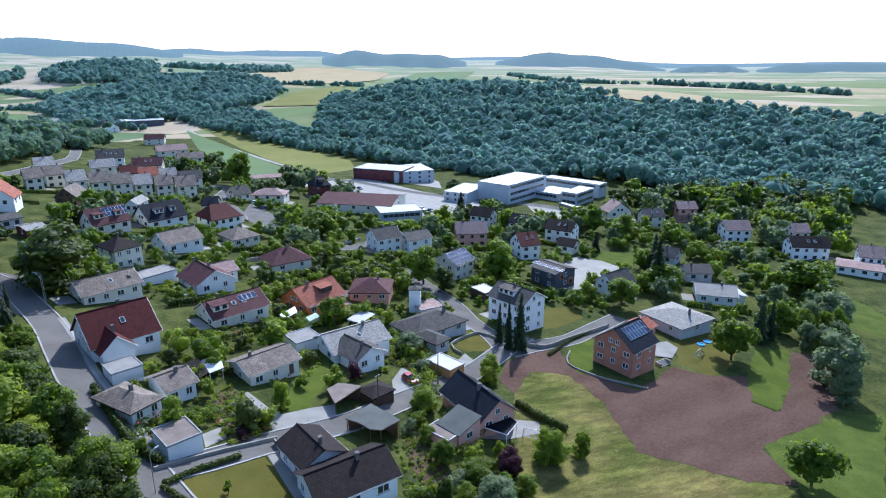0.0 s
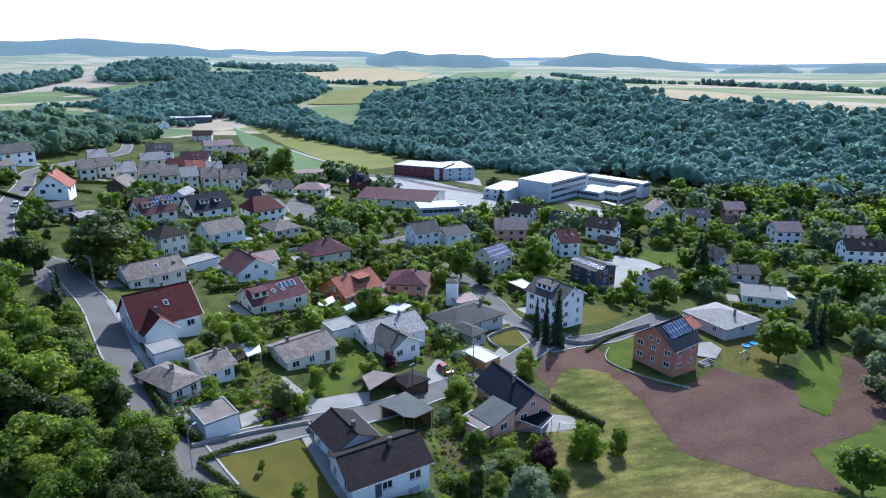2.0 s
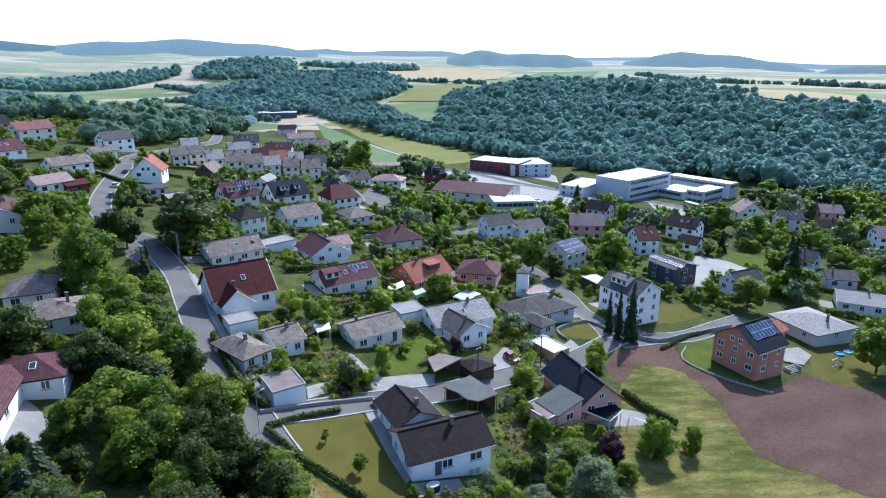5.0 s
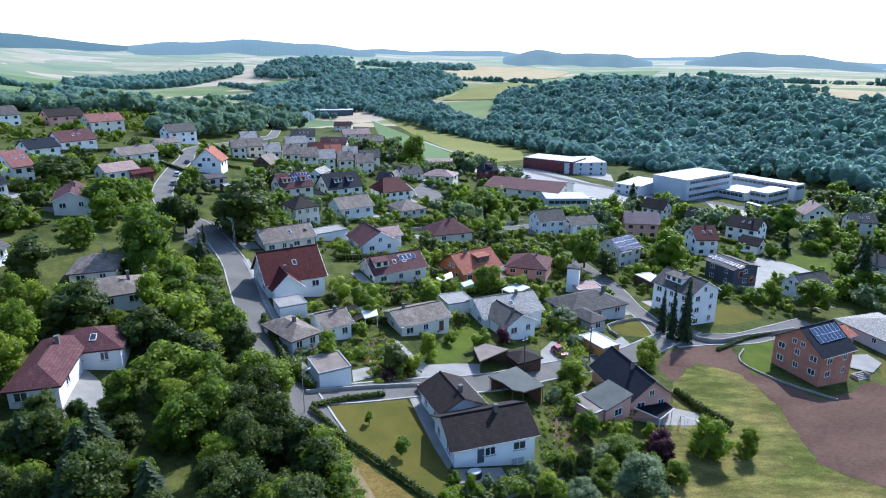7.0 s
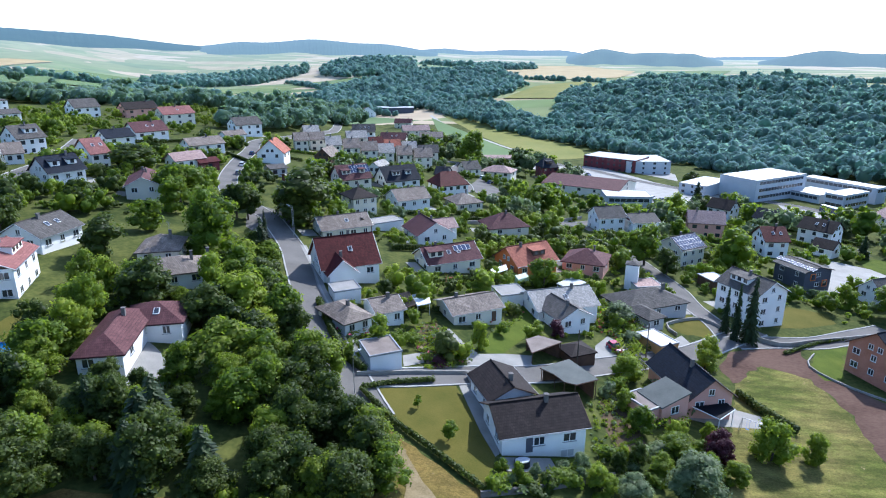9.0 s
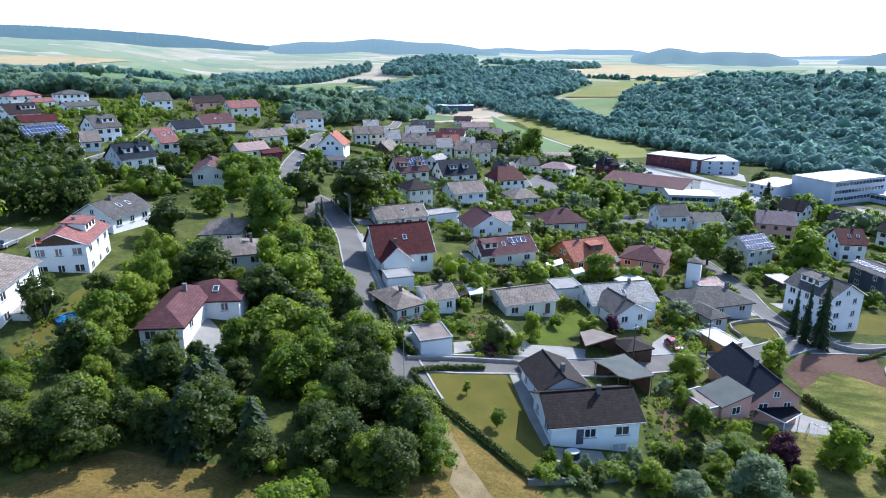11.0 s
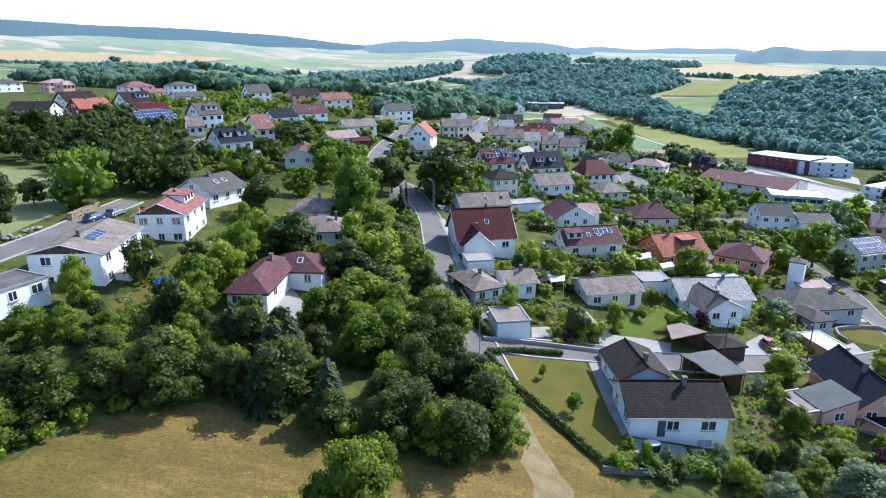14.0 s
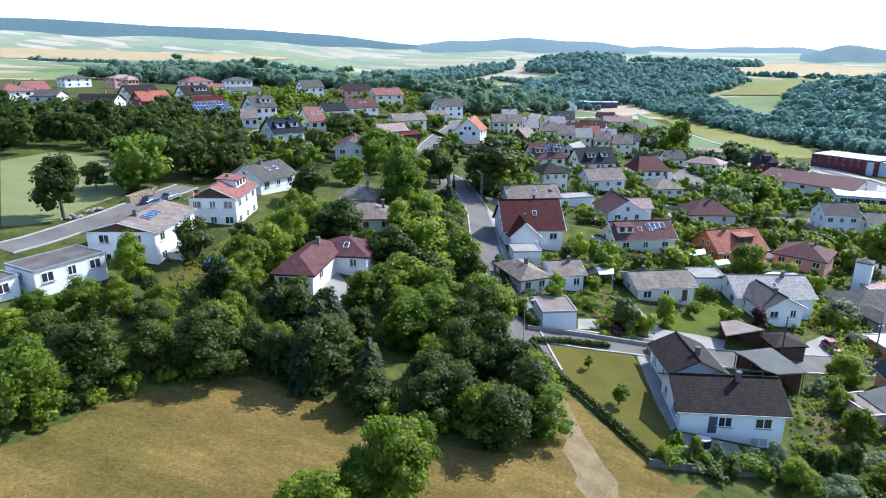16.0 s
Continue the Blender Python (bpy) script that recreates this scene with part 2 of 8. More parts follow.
ZINC = surface("zinc", (0.20, 0.21, 0.22), (0.30, 0.31, 0.32), 0.55, 1.0, 8.0, 0.05, 0.4, metal=0.2)

GLASS = surface("window_glass", (0.020, 0.024, 0.030), (0.05, 0.058, 0.07), 0.08, 0.3, 2.0, 0.0, 0.9)
FRAME = surface("white_window_frame", (0.72, 0.72, 0.71), (0.80, 0.80, 0.79), 0.5, 1.0, 9.0, 0.0)
DOORM = surface("brown_door", (0.09, 0.055, 0.035), (0.15, 0.09, 0.06), 0.6, 1.0, 9.0, 0.05)
SHUT = surface("grey_shutter", (0.42, 0.43, 0.45), (0.52, 0.53, 0.55), 0.6, 1.0, 9.0, 0.05)
CHIM = surface("chimney_render", (0.10, 0.09, 0.085), (0.18, 0.165, 0.155), 0.9, 2.0, 12.0, 0.2)
SOLAR = surface("solar_cells", (0.012, 0.022, 0.055), (0.025, 0.045, 0.10), 0.15, 0.8, 5.0, 0.0, 0.8)
ALU = surface("aluminium", (0.55, 0.56, 0.58), (0.66, 0.67, 0.69), 0.4, 1.0, 8.0, 0.0, 0.5, metal=0.5)
CAR_RED = surface("red_car_paint", (0.30, 0.02, 0.05), (0.36, 0.03, 0.07), 0.25, 1, 8, 0, 0.6)
CAR_GREY = surface("grey_car_paint", (0.16, 0.17, 0.19), (0.22, 0.23, 0.25), 0.25, 1, 8, 0, 0.6)
CAR_WHITE = surface("white_car_paint", (0.68, 0.69, 0.70), (0.76, 0.77, 0.78), 0.25, 1, 8, 0, 0.6)
CAR_BLUE = surface("dark_blue_car_paint", (0.02, 0.04, 0.10), (0.03, 0.06, 0.14), 0.25, 1, 8, 0, 0.6)
RUBBER = surface("tyre_rubber", (0.015, 0.015, 0.015), (0.03, 0.03, 0.03), 0.9, 2, 9, 0.1)
WATER = surface("pool_water", (0.03, 0.32, 0.62), (0.06, 0.45, 0.78), 0.12, 1, 4, 0.1, 0.6)
BLUEP = surface("blue_plastic", (0.03, 0.14, 0.45), (0.06, 0.20, 0.55), 0.5, 1, 6, 0.05)
POLY = surface("pale_green_greenhouse_sheet", (0.42, 0.55, 0.42), (0.58, 0.70, 0.56), 0.35, 1, 6, 0.05)
LOGS = surface("split_logs", (0.22, 0.15, 0.09), (0.50, 0.38, 0.26), 0.9, 3, 14, 0.5)
CLOTH = surface("white_canvas", (0.55, 0.56, 0.56), (0.66, 0.67, 0.66), 0.85, 2, 9, 0.1)
STEEL = surface("galvanised_steel", (0.30, 0.31, 0.32), (0.42, 0.43, 0.44), 0.5, 1.0, 8.0, 0.0, 0.5, metal=0.6)
BARK = surface("bark", (0.05, 0.038, 0.028), (0.12, 0.095, 0.07), 0.95, 2.0, 12.0, 0.6)
WALLST = surface("garden_wall_concrete", (0.20, 0.188, 0.165), (0.34, 0.32, 0.285), 0.9, 0.8, 8.0, 0.2)
LEAF = leafage("leaves_green", (0.023, 0.048, 0.006), (0.134, 0.185, 0.019), through=0.40, tint=(0.30, 0.43, 0.025))
LEAF_Y = leafage("leaves_fresh_green", (0.041, 0.076, 0.008), (0.182, 0.234, 0.023), through=0.43, tint=(0.38, 0.50, 0.034))
LEAF_D = leafage("leaves_deep_green", (0.014, 0.026, 0.006), (0.062, 0.088, 0.015), through=0.30, tint=(0.15, 0.22, 0.022))
LEAF_G = leafage("leaves_silver_green", (0.060, 0.088, 0.042), (0.165, 0.205, 0.100), through=0.38, tint=(0.28, 0.38, 0.15))
LEAF_R = leafage("leaves_dark_red", (0.030, 0.010, 0.014), (0.070, 0.024, 0.030), through=0.2, tint=(0.16, 0.03, 0.04))
NEEDLE = leafage("spruce_needles", (0.011, 0.021, 0.009), (0.036, 0.056, 0.022), through=0.1)
# far woods and belt: haze put into paler, bluer leaf colours and sheen
WOODLAND = leafage("hazy_woodland_leaves", (0.094, 0.163, 0.134), (0.150, 0.234, 0.180), spread=0.0, through=0.52, gloss=0.0, tint=(0.25, 0.43, 0.31), haze_sheen=0.45, patches=0.06, grain=0.18)
BELT = leafage("hazy_belt_leaves", (0.046, 0.080, 0.048), (0.160, 0.222, 0.112), spread=0.0, through=0.42, gloss=0.0, tint=(0.28, 0.42, 0.16), haze_sheen=0.4, patches=0.12, grain=0.25)
FLOWER = leafage("rose_blossom", (0.45, 0.05, 0.09), (0.7, 0.16, 0.2), through=0.2, tint=(0.5, 0.1, 0.12))

def smooth(a, b, v):
    v = min(1.0, max(0.0, (v - a) / (b - a)))
    return v * v * (3 - 2 * v)


# how high the far skyline stands, in degrees, by azimuth to the left of +y
SKYLINE = [(-60, -0.3), (-35, -0.2), (-20, -0.5), (-10, 0.1), (-3, 0.1), (3, 0.3), (12, 0.5), (18, 0.55), (25, 0.9),
           (33, 1.15), (37, 1.05), (41, 1.15), (50, 1.7), (60, 2.1), (75, 2.35), (100, 2.3)]


def skyline(az):
    for (a, ea), (b, eb) in zip(SKYLINE, SKYLINE[1:]):
        if az <= b:
            return ea + (eb - ea) * smooth(a, b, az)
    return SKYLINE[-1][1]


def slope_near(x, y):
    """The village's slope, from the upper estate down to the valley floor."""
    x, y = x / 100, y / 100
    p = (-0.032 - 0.871 * x - 0.243 * y - 0.069 * x * x + 0.134 * x * y - 0.027 * y * y - 0.008 * x * y * y + 0.039 * x * x * y)
    return -28 + 22 * (1 + math.tanh(p))


def land_far(x, y):
    """The valley, its two flanks and the hills round it."""
    s = 0.595 * x + 0.805 * y
    z = -27 + 39 * smooth(300, -40, s) + 0.012 * max(0.0, -s) + 27 * smooth(350, 760, s)
    z += 17 * math.exp(-(((x + 440) / 170) ** 2 + ((y - 1090) / 190) ** 2))
    z += 24 * math.exp(-(((x + 800) / 240) ** 2 + ((y - 1650) / 200) ** 2))
    z += 14 * math.exp(-(((x - 40) / 230) ** 2 + ((y - 800) / 130) ** 2))
    r = math.hypot(x, y)
    top = 36 + 4000 * math.tan(math.radians(skyline(math.degrees(math.atan2(-x, y))))) - 14
    w = smooth(1500, 4000, r)
    return z * (1 - w) + top * w


def land(x, y):
    """The ground's height at a place."""
    r = math.hypot(x + 40, y - 180)
    w = smooth(250, 430, r)
    if w >= 1:
        return land_far(x, y)
    return slope_near(x, y) * (1 - w) + land_far(x, y) * w

# ---- helpers for meshes ----
def mesh_of(name, verts, faces, material=None, uvs=None):
    me = bpy.data.meshes.new(name)
    me.from_pydata([tuple(v) for v in verts], [], faces)
    if material:
        me.materials.append(material)
    if uvs:
        layer = me.uv_layers.new(name="UVMap")
        flat = [c for face in uvs for uv in face for c in uv]
        layer.data.foreach_set("uv", flat)
    me.update()
    return me


def put(name, me, parent=None, m=None, label=""):
    ob = new(name, me)
    if parent:
        ob.parent = parent
    if m is not None:
        ob.matrix_basis = m
    return tagged(ob, label) if label else ob


def thing(name, m, label, category, group="", kind=""):
    """An Empty at a thing's base."""
    ob = new(name)
    ob.empty_display_size = 0.5
    ob.matrix_basis = m
    return tagged(ob, label, category, group, kind)


def box(x0, x1, y0, y1, z0, z1):
    v = [(x, y, z) for z in (z0, z1) for x, y in ((x0, y0), (x1, y0), (x1, y1), (x0, y1))]
    f = [(3, 2, 1, 0), (4, 5, 6, 7), (0, 1, 5, 4), (1, 2, 6, 5), (2, 3, 7, 6), (3, 0, 4, 7)]
    return v, f


def joined(pieces):
    v, f = [], []
    for a, b in pieces:
        n = len(v)
        v += a
        f += [tuple(i + n for i in face) for face in b]
    return v, f


def prism(poly, z0, z1):
    """A flat polygon made into a block."""
    n = len(poly)
    v = [(x, y, z0) for x, y in poly] + [(x, y, z1) for x, y in poly]
    f = [tuple(range(n - 1, -1, -1)), tuple(range(n, 2 * n))] + [(i, (i + 1) % n, n + (i + 1) % n, n + i) for i in range(n)]
    return v, f


def tube(a, b, r0, r1, sides=7):
    a, b = Vector(a), Vector(b)
    q = (b - a).to_track_quat("Z", "Y")
    v, f = [], []
    for p, r in ((a, r0), (b, r1)):
        v += [tuple(p + q @ Vector((r * math.cos(t), r * math.sin(t), 0))) for t in (2 * math.pi * i / sides for i in range(sides))]
    f = [(i, (i + 1) % sides, sides + (i + 1) % sides, sides + i) for i in range(sides)]
    f += [tuple(range(sides - 1, -1, -1)), tuple(range(sides, 2 * sides))]
    return v, f


CACHE = {}


def cached(key, make):
    if key not in CACHE:
        CACHE[key] = make()
    return CACHE[key]


FOOT, OPEN, LINES = [], [], []      # house footprints, open ground, road lines


# ---- windows and doors: local x along the wall, y into it, z up; the wall's face is y = 0 ----
def window(parent, m, w=1.2, h=1.25, far=False, shut=False):
    def frame_mesh():
        t, d = 0.09, 0.07
        bars = [box(-w / 2, w / 2, -0.05, d, 0, t), box(-w / 2, w / 2, -0.05, d, h - t, h), box(-w / 2, -w / 2 + t, -0.05, d, t, h - t), box(w / 2 - t, w / 2, -0.05, d, t, h - t)]
        if w > 0.9:
            bars.append(box(-0.045, 0.045, -0.045, d, t, h - t))
        return mesh_of("window_frame", *joined(bars), FRAME)

    pane = cached(("pane", w, h, shut), lambda: mesh_of("pane", *box(-w / 2 + 0.08, w / 2 - 0.08, -0.02, 0.05, 0.08, h - 0.08), SHUT if shut else GLASS))
    if far:
        pane_far = cached(("pane_far", w, h), lambda: mesh_of("window", *box(-w / 2, w / 2, -0.03, 0.05, 0, h), GLASS))
        return put("window", pane_far, parent, m)
    win = put("window", cached(("frame", w, h), frame_mesh), parent, m)
    put("shutter" if shut else "pane", pane, win)
    put("sill", cached(("sill", w), lambda: mesh_of("sill", *box(-w / 2 - 0.08, w / 2 + 0.08, -0.16, 0.02, -0.06, -0.005), ZINC)), win)
    return win


def door(parent, m, w=1.0, h=2.05, material=None):
    leaf = put("door", cached(("door", w, h, material or DOORM), lambda: mesh_of("door", *box(-w / 2, w / 2, -0.03, 0.06, 0, h), material or DOORM)), parent, m)
    put("door_frame", cached(("doorframe", w, h), lambda: mesh_of("door_frame", *joined([box(-w / 2 - 0.09, -w / 2, -0.05, 0.05, 0, h + 0.09), box(w / 2, w / 2 + 0.09, -0.05, 0.05, 0, h + 0.09), box(-w / 2, w / 2, -0.05, 0.05, h, h + 0.09)]), FRAME)), leaf)
    put("handle", cached("handle", lambda: mesh_of("handle", *box(0.30, 0.42, -0.09, -0.03, 1.0, 1.04), ALU)), leaf)
    return leaf


def roof_slab(corners, thick=0.2):
    """A sloping slab over four (or three) corners given anticlockwise from above, first edge along the eaves, with tile uvs in metres."""
    c = [Vector(p) for p in corners]
    n = len(c)
    along = (c[1] - c[0]).normalized()
    normal = (c[1] - c[0]).cross(c[2] - c[0]).normalized()
    up = normal.cross(along)
    v = [tuple(p) for p in c] + [tuple(p - Vector((0, 0, thick))) for p in c]
    f = [tuple(range(n)), tuple(range(2 * n - 1, n - 1, -1))] + [((i + 1) % n, i, n + i, n + (i + 1) % n) for i in range(n)]
    flat = [((p - c[0]).dot(along), (p - c[0]).dot(up)) for p in c] * 2
    uv = [[flat[i] for i in face] for face in f]
    return v, f, uv


def slabs_mesh(name, slabs, material):
    v, f, uv = [], [], []
    for a, b, c in slabs:
        n = len(v)
        v += a
        f += [tuple(i + n for i in face) for face in b]
        uv += c
    return mesh_of(name, v, f, material, uv)


def gable_shape(L, W, ez, rise, thick=0.2):
    """Two slopes, ridge along x, roof outline L by W, eaves at ez."""
    x, y = L / 2, W / 2
    return [roof_slab([(-x, -y, ez), (x, -y, ez), (x, 0, ez + rise), (-x, 0, ez + rise)], thick),
            roof_slab([(x, y, ez), (-x, y, ez), (-x, 0, ez + rise), (x, 0, ez + rise)], thick)]


def hip_shape(L, W, ez, rise, thick=0.2, cut=1.0):
    x, y = L / 2, W / 2
    k = max(0.05, x - y * cut)
    return [roof_slab([(-x, -y, ez), (x, -y, ez), (k, 0, ez + rise), (-k, 0, ez + rise)], thick),
            roof_slab([(x, y, ez), (-x, y, ez), (-k, 0, ez + rise), (k, 0, ez + rise)], thick),
            roof_slab([(x, -y, ez), (x, y, ez), (k, 0, ez + rise)], thick),
            roof_slab([(-x, y, ez), (-x, -y, ez), (-k, 0, ez + rise)], thick)]


def house(x, y, turn, length, depth, eave, pitch, kind, wall, roof, label, ridge="p", wins=(3, 2, 2), chimney=1, far=False, over=0.5,
          doors=0, solar=None, lights=0, dormer=None, low=None, category="house", shutters=0, gablewall=None, name="house", group="", base=None, antenna=False, bands=0):
    """A house on the slope. x, y: the middle of its near roof edge; turn: that edge's direction in degrees; length along it, depth away
    from it; ridge p runs along the near edge, q away from it. wins: windows on the near, left and right walls per storey. low: a wing's walls start there."""
    z = land(x, y) if base is None else base
    m = pose(x, y, z, 0, 0, turn)
    mid = m @ Matrix.Translation((0, depth / 2, 0))
    ob = thing(name, m, label, category, group)
    FOOT.append((mid.translation.x, mid.translation.y, math.cos(radians(turn)), math.sin(radians(turn)), length / 2, depth / 2))
    inner = Matrix.Translation((0, depth / 2, 0)) @ (pose(0, 0, 0, 0, 0, 90) if ridge == "q" else Matrix())
    L, W = (length, depth) if ridge == "p" else (depth, length)
    rise = math.tan(radians(pitch)) * W / 2
    floor = min((land(*(mid @ Vector((sx * length / 2, sy * depth / 2, 0)))[:2]) for sx in (-1, 1) for sy in (-1, 1))) - z - 0.4
    if low is not None:
        floor = low
    a, b, t = L / 2 - over, W / 2 - over, 0.2
    if kind == "flat":
        a, b = L / 2 - 0.12, W / 2 - 0.12
    inset = over * rise / (W / 2)
    if kind == "gable":
        top = eave + inset - t
        peak = eave + rise - t
        v = [(sx, sy, zz) for sx in (-a, a) for sy, zz in ((-b, floor), (b, floor), (b, top), (0, peak), (-b, top))]
        f = [(0, 4, 3, 2, 1), (5, 6, 7, 8, 9), (0, 1, 6, 5), (1, 2, 7, 6), (4, 0, 5, 9), (2, 3, 8, 7), (3, 4, 9, 8)]
        slabs = gable_shape(L, W, eave, rise)
    elif kind == "hip":
        v, f = box(-a, a, -b, b, floor, eave + inset - t)
        slabs = hip_shape(L, W, eave, rise)
    elif kind == "half":
        v, f = box(-a, a, -b, b, floor, eave + inset - t)
        slabs = hip_shape(L, W, eave, rise, cut=0.45)
    elif kind == "mono":
        r = math.tan(radians(pitch)) * W
        v = [(sx, sy, zz) for sx in (-a, a) for sy, zz in ((-b, floor), (b, floor), (b, eave + r - over * r / W - t), (-b, eave + over * r / W - t))]
        f = [(0, 3, 2, 1), (4, 5, 6, 7), (0, 1, 5, 4), (1, 2, 6, 5), (3, 0, 4, 7), (2, 3, 7, 6)]
        slabs = [roof_slab([(-L / 2, -W / 2, eave), (L / 2, -W / 2, eave), (L / 2, W / 2, eave + r), (-L / 2, W / 2, eave + r)])]
    else:
        v, f = box(-a, a, -b, b, floor, eave - 0.15)
        rim = [box(-L / 2, L / 2, -W / 2, -W / 2 + 0.2, eave - 0.16, eave + 0.12), box(-L / 2, L / 2, W / 2 - 0.2, W / 2, eave - 0.16, eave + 0.12),
               box(-L / 2, -L / 2 + 0.2, -W / 2 + 0.2, W / 2 - 0.2, eave - 0.16, eave + 0.12), box(L / 2 - 0.2, L / 2, -W / 2 + 0.2, W / 2 - 0.2, eave - 0.16, eave + 0.12)]
        slabs = [roof_slab([(-L / 2 + 0.2, -W / 2 + 0.2, eave), (L / 2 - 0.2, -W / 2 + 0.2, eave), (L / 2 - 0.2, W / 2 - 0.2, eave), (-L / 2 + 0.2, W / 2 - 0.2, eave)], 0.15)]
        put("parapet", mesh_of("parapet", *joined(rim), ZINC), ob, inner)
    put("wall", mesh_of("wall", v, f, wall), ob, inner)
    roof_ob = put("roof", slabs_mesh("roof", slabs, roof), ob, inner)
    if gablewall and kind == "gable":
        for sx in (-1, 1):
            g = [(sx * (a + 0.03), -b * 0.98, top), (sx * (a + 0.03), b * 0.98, top), (sx * (a + 0.03), 0, peak - 0.05)]
            g += [(sx * (a - 0.02), p[1], p[2]) for p in g]
            put("gable_cladding", mesh_of("gable_cladding", g, [(0, 1, 2), (5, 4, 3), (0, 3, 4, 1), (1, 4, 5, 2), (2, 5, 3, 0)], gablewall), ob, inner)
    if kind in ("gable", "half") and not far:
        k = L / 2 if kind == "gable" else max(0.05, L / 2 - W / 2 * 0.45)
        put("ridge_cap", mesh_of("ridge_cap", *joined([tube((-k, 0, eave + rise + 0.0), (k, 0, eave + rise + 0.0), 0.13, 0.13, 6)]), roof), roof_ob)
        for s in (-1, 1):
            put("gutter", mesh_of("gutter", *tube((-L / 2, s * (W / 2 + 0.05), eave - 0.12), (L / 2, s * (W / 2 + 0.05), eave - 0.12), 0.07, 0.07, 5), ZINC), ob, inner)
            if kind == "gable":
                vb = joined([tube((s * (L / 2 + 0.02), q * W / 2, eave - 0.08), (s * (L / 2 + 0.02), 0, eave + rise - 0.08), 0.07, 0.07, 4) for q in (-1, 1)])
                put("verge_board", mesh_of("verge_board", *vb, FRAME if wall in (WHITE, CREAM) and roof not in (R_BROWN, R_BLACK) else WOODW), ob, inner)
    # windows: near wall, left wall, right wall in the frame of the near edge
    storeys = 1 if eave < 4.2 else (2 if eave < 7 else 3)
    step = 2.75
    lw, dw = length - 2 * (over if kind != "flat" else 0.12), depth - 2 * (over if kind != "flat" else 0.12)
    inw = over if kind != "flat" else 0.12
    sides = [(Matrix.Translation((0, inw, 0)), lw, wins[0]),
             (Matrix.Translation((-lw / 2, depth / 2, 0)) @ pose(0, 0, 0, 0, 0, -90), dw, wins[1]),
             (Matrix.Translation((lw / 2, depth / 2, 0)) @ pose(0, 0, 0, 0, 0, 90), dw, wins[2])]
    for side, (sm, span, count) in enumerate(sides if bands else []):
        for st in range(bands if count else 0):
            sill = eave - 2.2 - 3.3 * st
            put("window_band", mesh_of("window_band", *box(-span * 0.44, span * 0.44, -0.04, 0.05, sill, sill + 1.4), GLASS), ob, sm)
            k = int(span / 2.4)
            put("mullions", mesh_of("mullions", *joined([box(span * (0.88 * i / k - 0.44) - 0.05, span * (0.88 * i / k - 0.44) + 0.05, -0.08, -0.03, sill, sill + 1.4) for i in range(k + 1)]), FRAME), ob, sm)
    if bands:
        sides = []
    for side, (sm, span, count) in enumerate(sides):
        for st in range(storeys):
            sill = eave - 0.45 - 1.25 - step * (storeys - 1 - st)
            if kind == "gable" and (side == 0) == (ridge == "p"):
                sill -= 0.15
            for i in range(count):
                if st == 0 and side == 0 and doors and i == count - 1:
                    door(ob, sm @ Matrix.Translation((span * ((i + 0.5) / count - 0.5), 0, max(floor + 0.4, sill - 0.85))))
                    continue
                wide = 1.5 if (i + side) % 2 == 0 and span / max(count, 1) > 2.6 else 1.1
                window(ob, sm @ Matrix.Translation((span * ((i + 0.5) / count - 0.5), 0, sill)), wide, 1.25, far, shutters and (i + st) % 3 == 0)
        if kind == "gable" and rise > 2.4 and count and (side > 0) == (ridge == "p"):
            window(ob, sm @ Matrix.Translation((0 if rise < 3.3 else -0.9, 0, eave + 0.35)), 1.0, 1.1, far)
            if rise >= 3.3:
                window(ob, sm @ Matrix.Translation((0.9, 0, eave + 0.35)), 1.0, 1.1, far)
    # on the roof
    slope = math.atan2(rise, W / 2) if kind != "mono" else radians(pitch)
    ridge_z = eave + rise

    def on_slope(u, q, side):
        """A pose lying on the slope: u along the ridge, q from eaves (0) to ridge (1)."""
        s = 1 if side > 0 else -1
        return inner @ Matrix.Translation((u, -s * W / 2 * (1 - q), eave + rise * q + 0.02)) @ pose(0, 0, 0, 0, 0, 0 if s > 0 else 180) @ pose(0, 0, 0, math.degrees(slope))

    rr = random.Random(int(abs(x * 31 + y * 17)))
    for i in range(chimney):
        u = (rr.uniform(-0.25, 0.3) + 0.28 * i) * L
        ch = put("chimney", cached("chimney", lambda: mesh_of("chimney", *joined([box(-0.24, 0.24, -0.24, 0.24, -1.2, 0.72), box(-0.3, 0.3, -0.3, 0.3, 0.72, 0.82)]), CHIM)), roof_ob, Matrix.Translation((u, rr.choice((-0.5, 0.5)), ridge_z)))
    for i in range(lights):
        put("skylight", cached("skylight", lambda: mesh_of("skylight", *joined([box(-0.42, 0.42, -0.6, 0.6, 0.0, 0.09)]), FRAME)), ob, on_slope((i - (lights - 1) / 2) * 2.4 + 0.6, 0.55, 1))
        put("pane", cached("skylight_pane", lambda: mesh_of("pane", *box(-0.34, 0.34, -0.52, 0.52, 0.06, 0.105), GLASS)), ob, on_slope((i - (lights - 1) / 2) * 2.4 + 0.6, 0.55, 1))
    if solar:
        cols, rows, u0, q0, side = solar
        for i in range(cols):
            for j in range(rows):
                pm = on_slope(u0 + (i - (cols - 1) / 2) * 1.06, q0, side) @ Matrix.Translation((0, (j - (rows - 1) / 2) * 1.7, 0.06))
                panel = put("solar_panel", cached("solar", lambda: mesh_of("solar_panel", *box(-0.49, 0.49, -0.8, 0.8, 0.0, 0.04), SOLAR)), ob, pm)
                put("frame", cached("solar_frame", lambda: mesh_of("frame", *joined([box(-0.52, 0.52, -0.83, -0.8, 0, 0.05), box(-0.52, 0.52, 0.8, 0.83, 0, 0.05), box(-0.52, -0.49, -0.8, 0.8, 0, 0.05), box(0.49, 0.52, -0.8, 0.8, 0, 0.05)]), ALU)), panel)
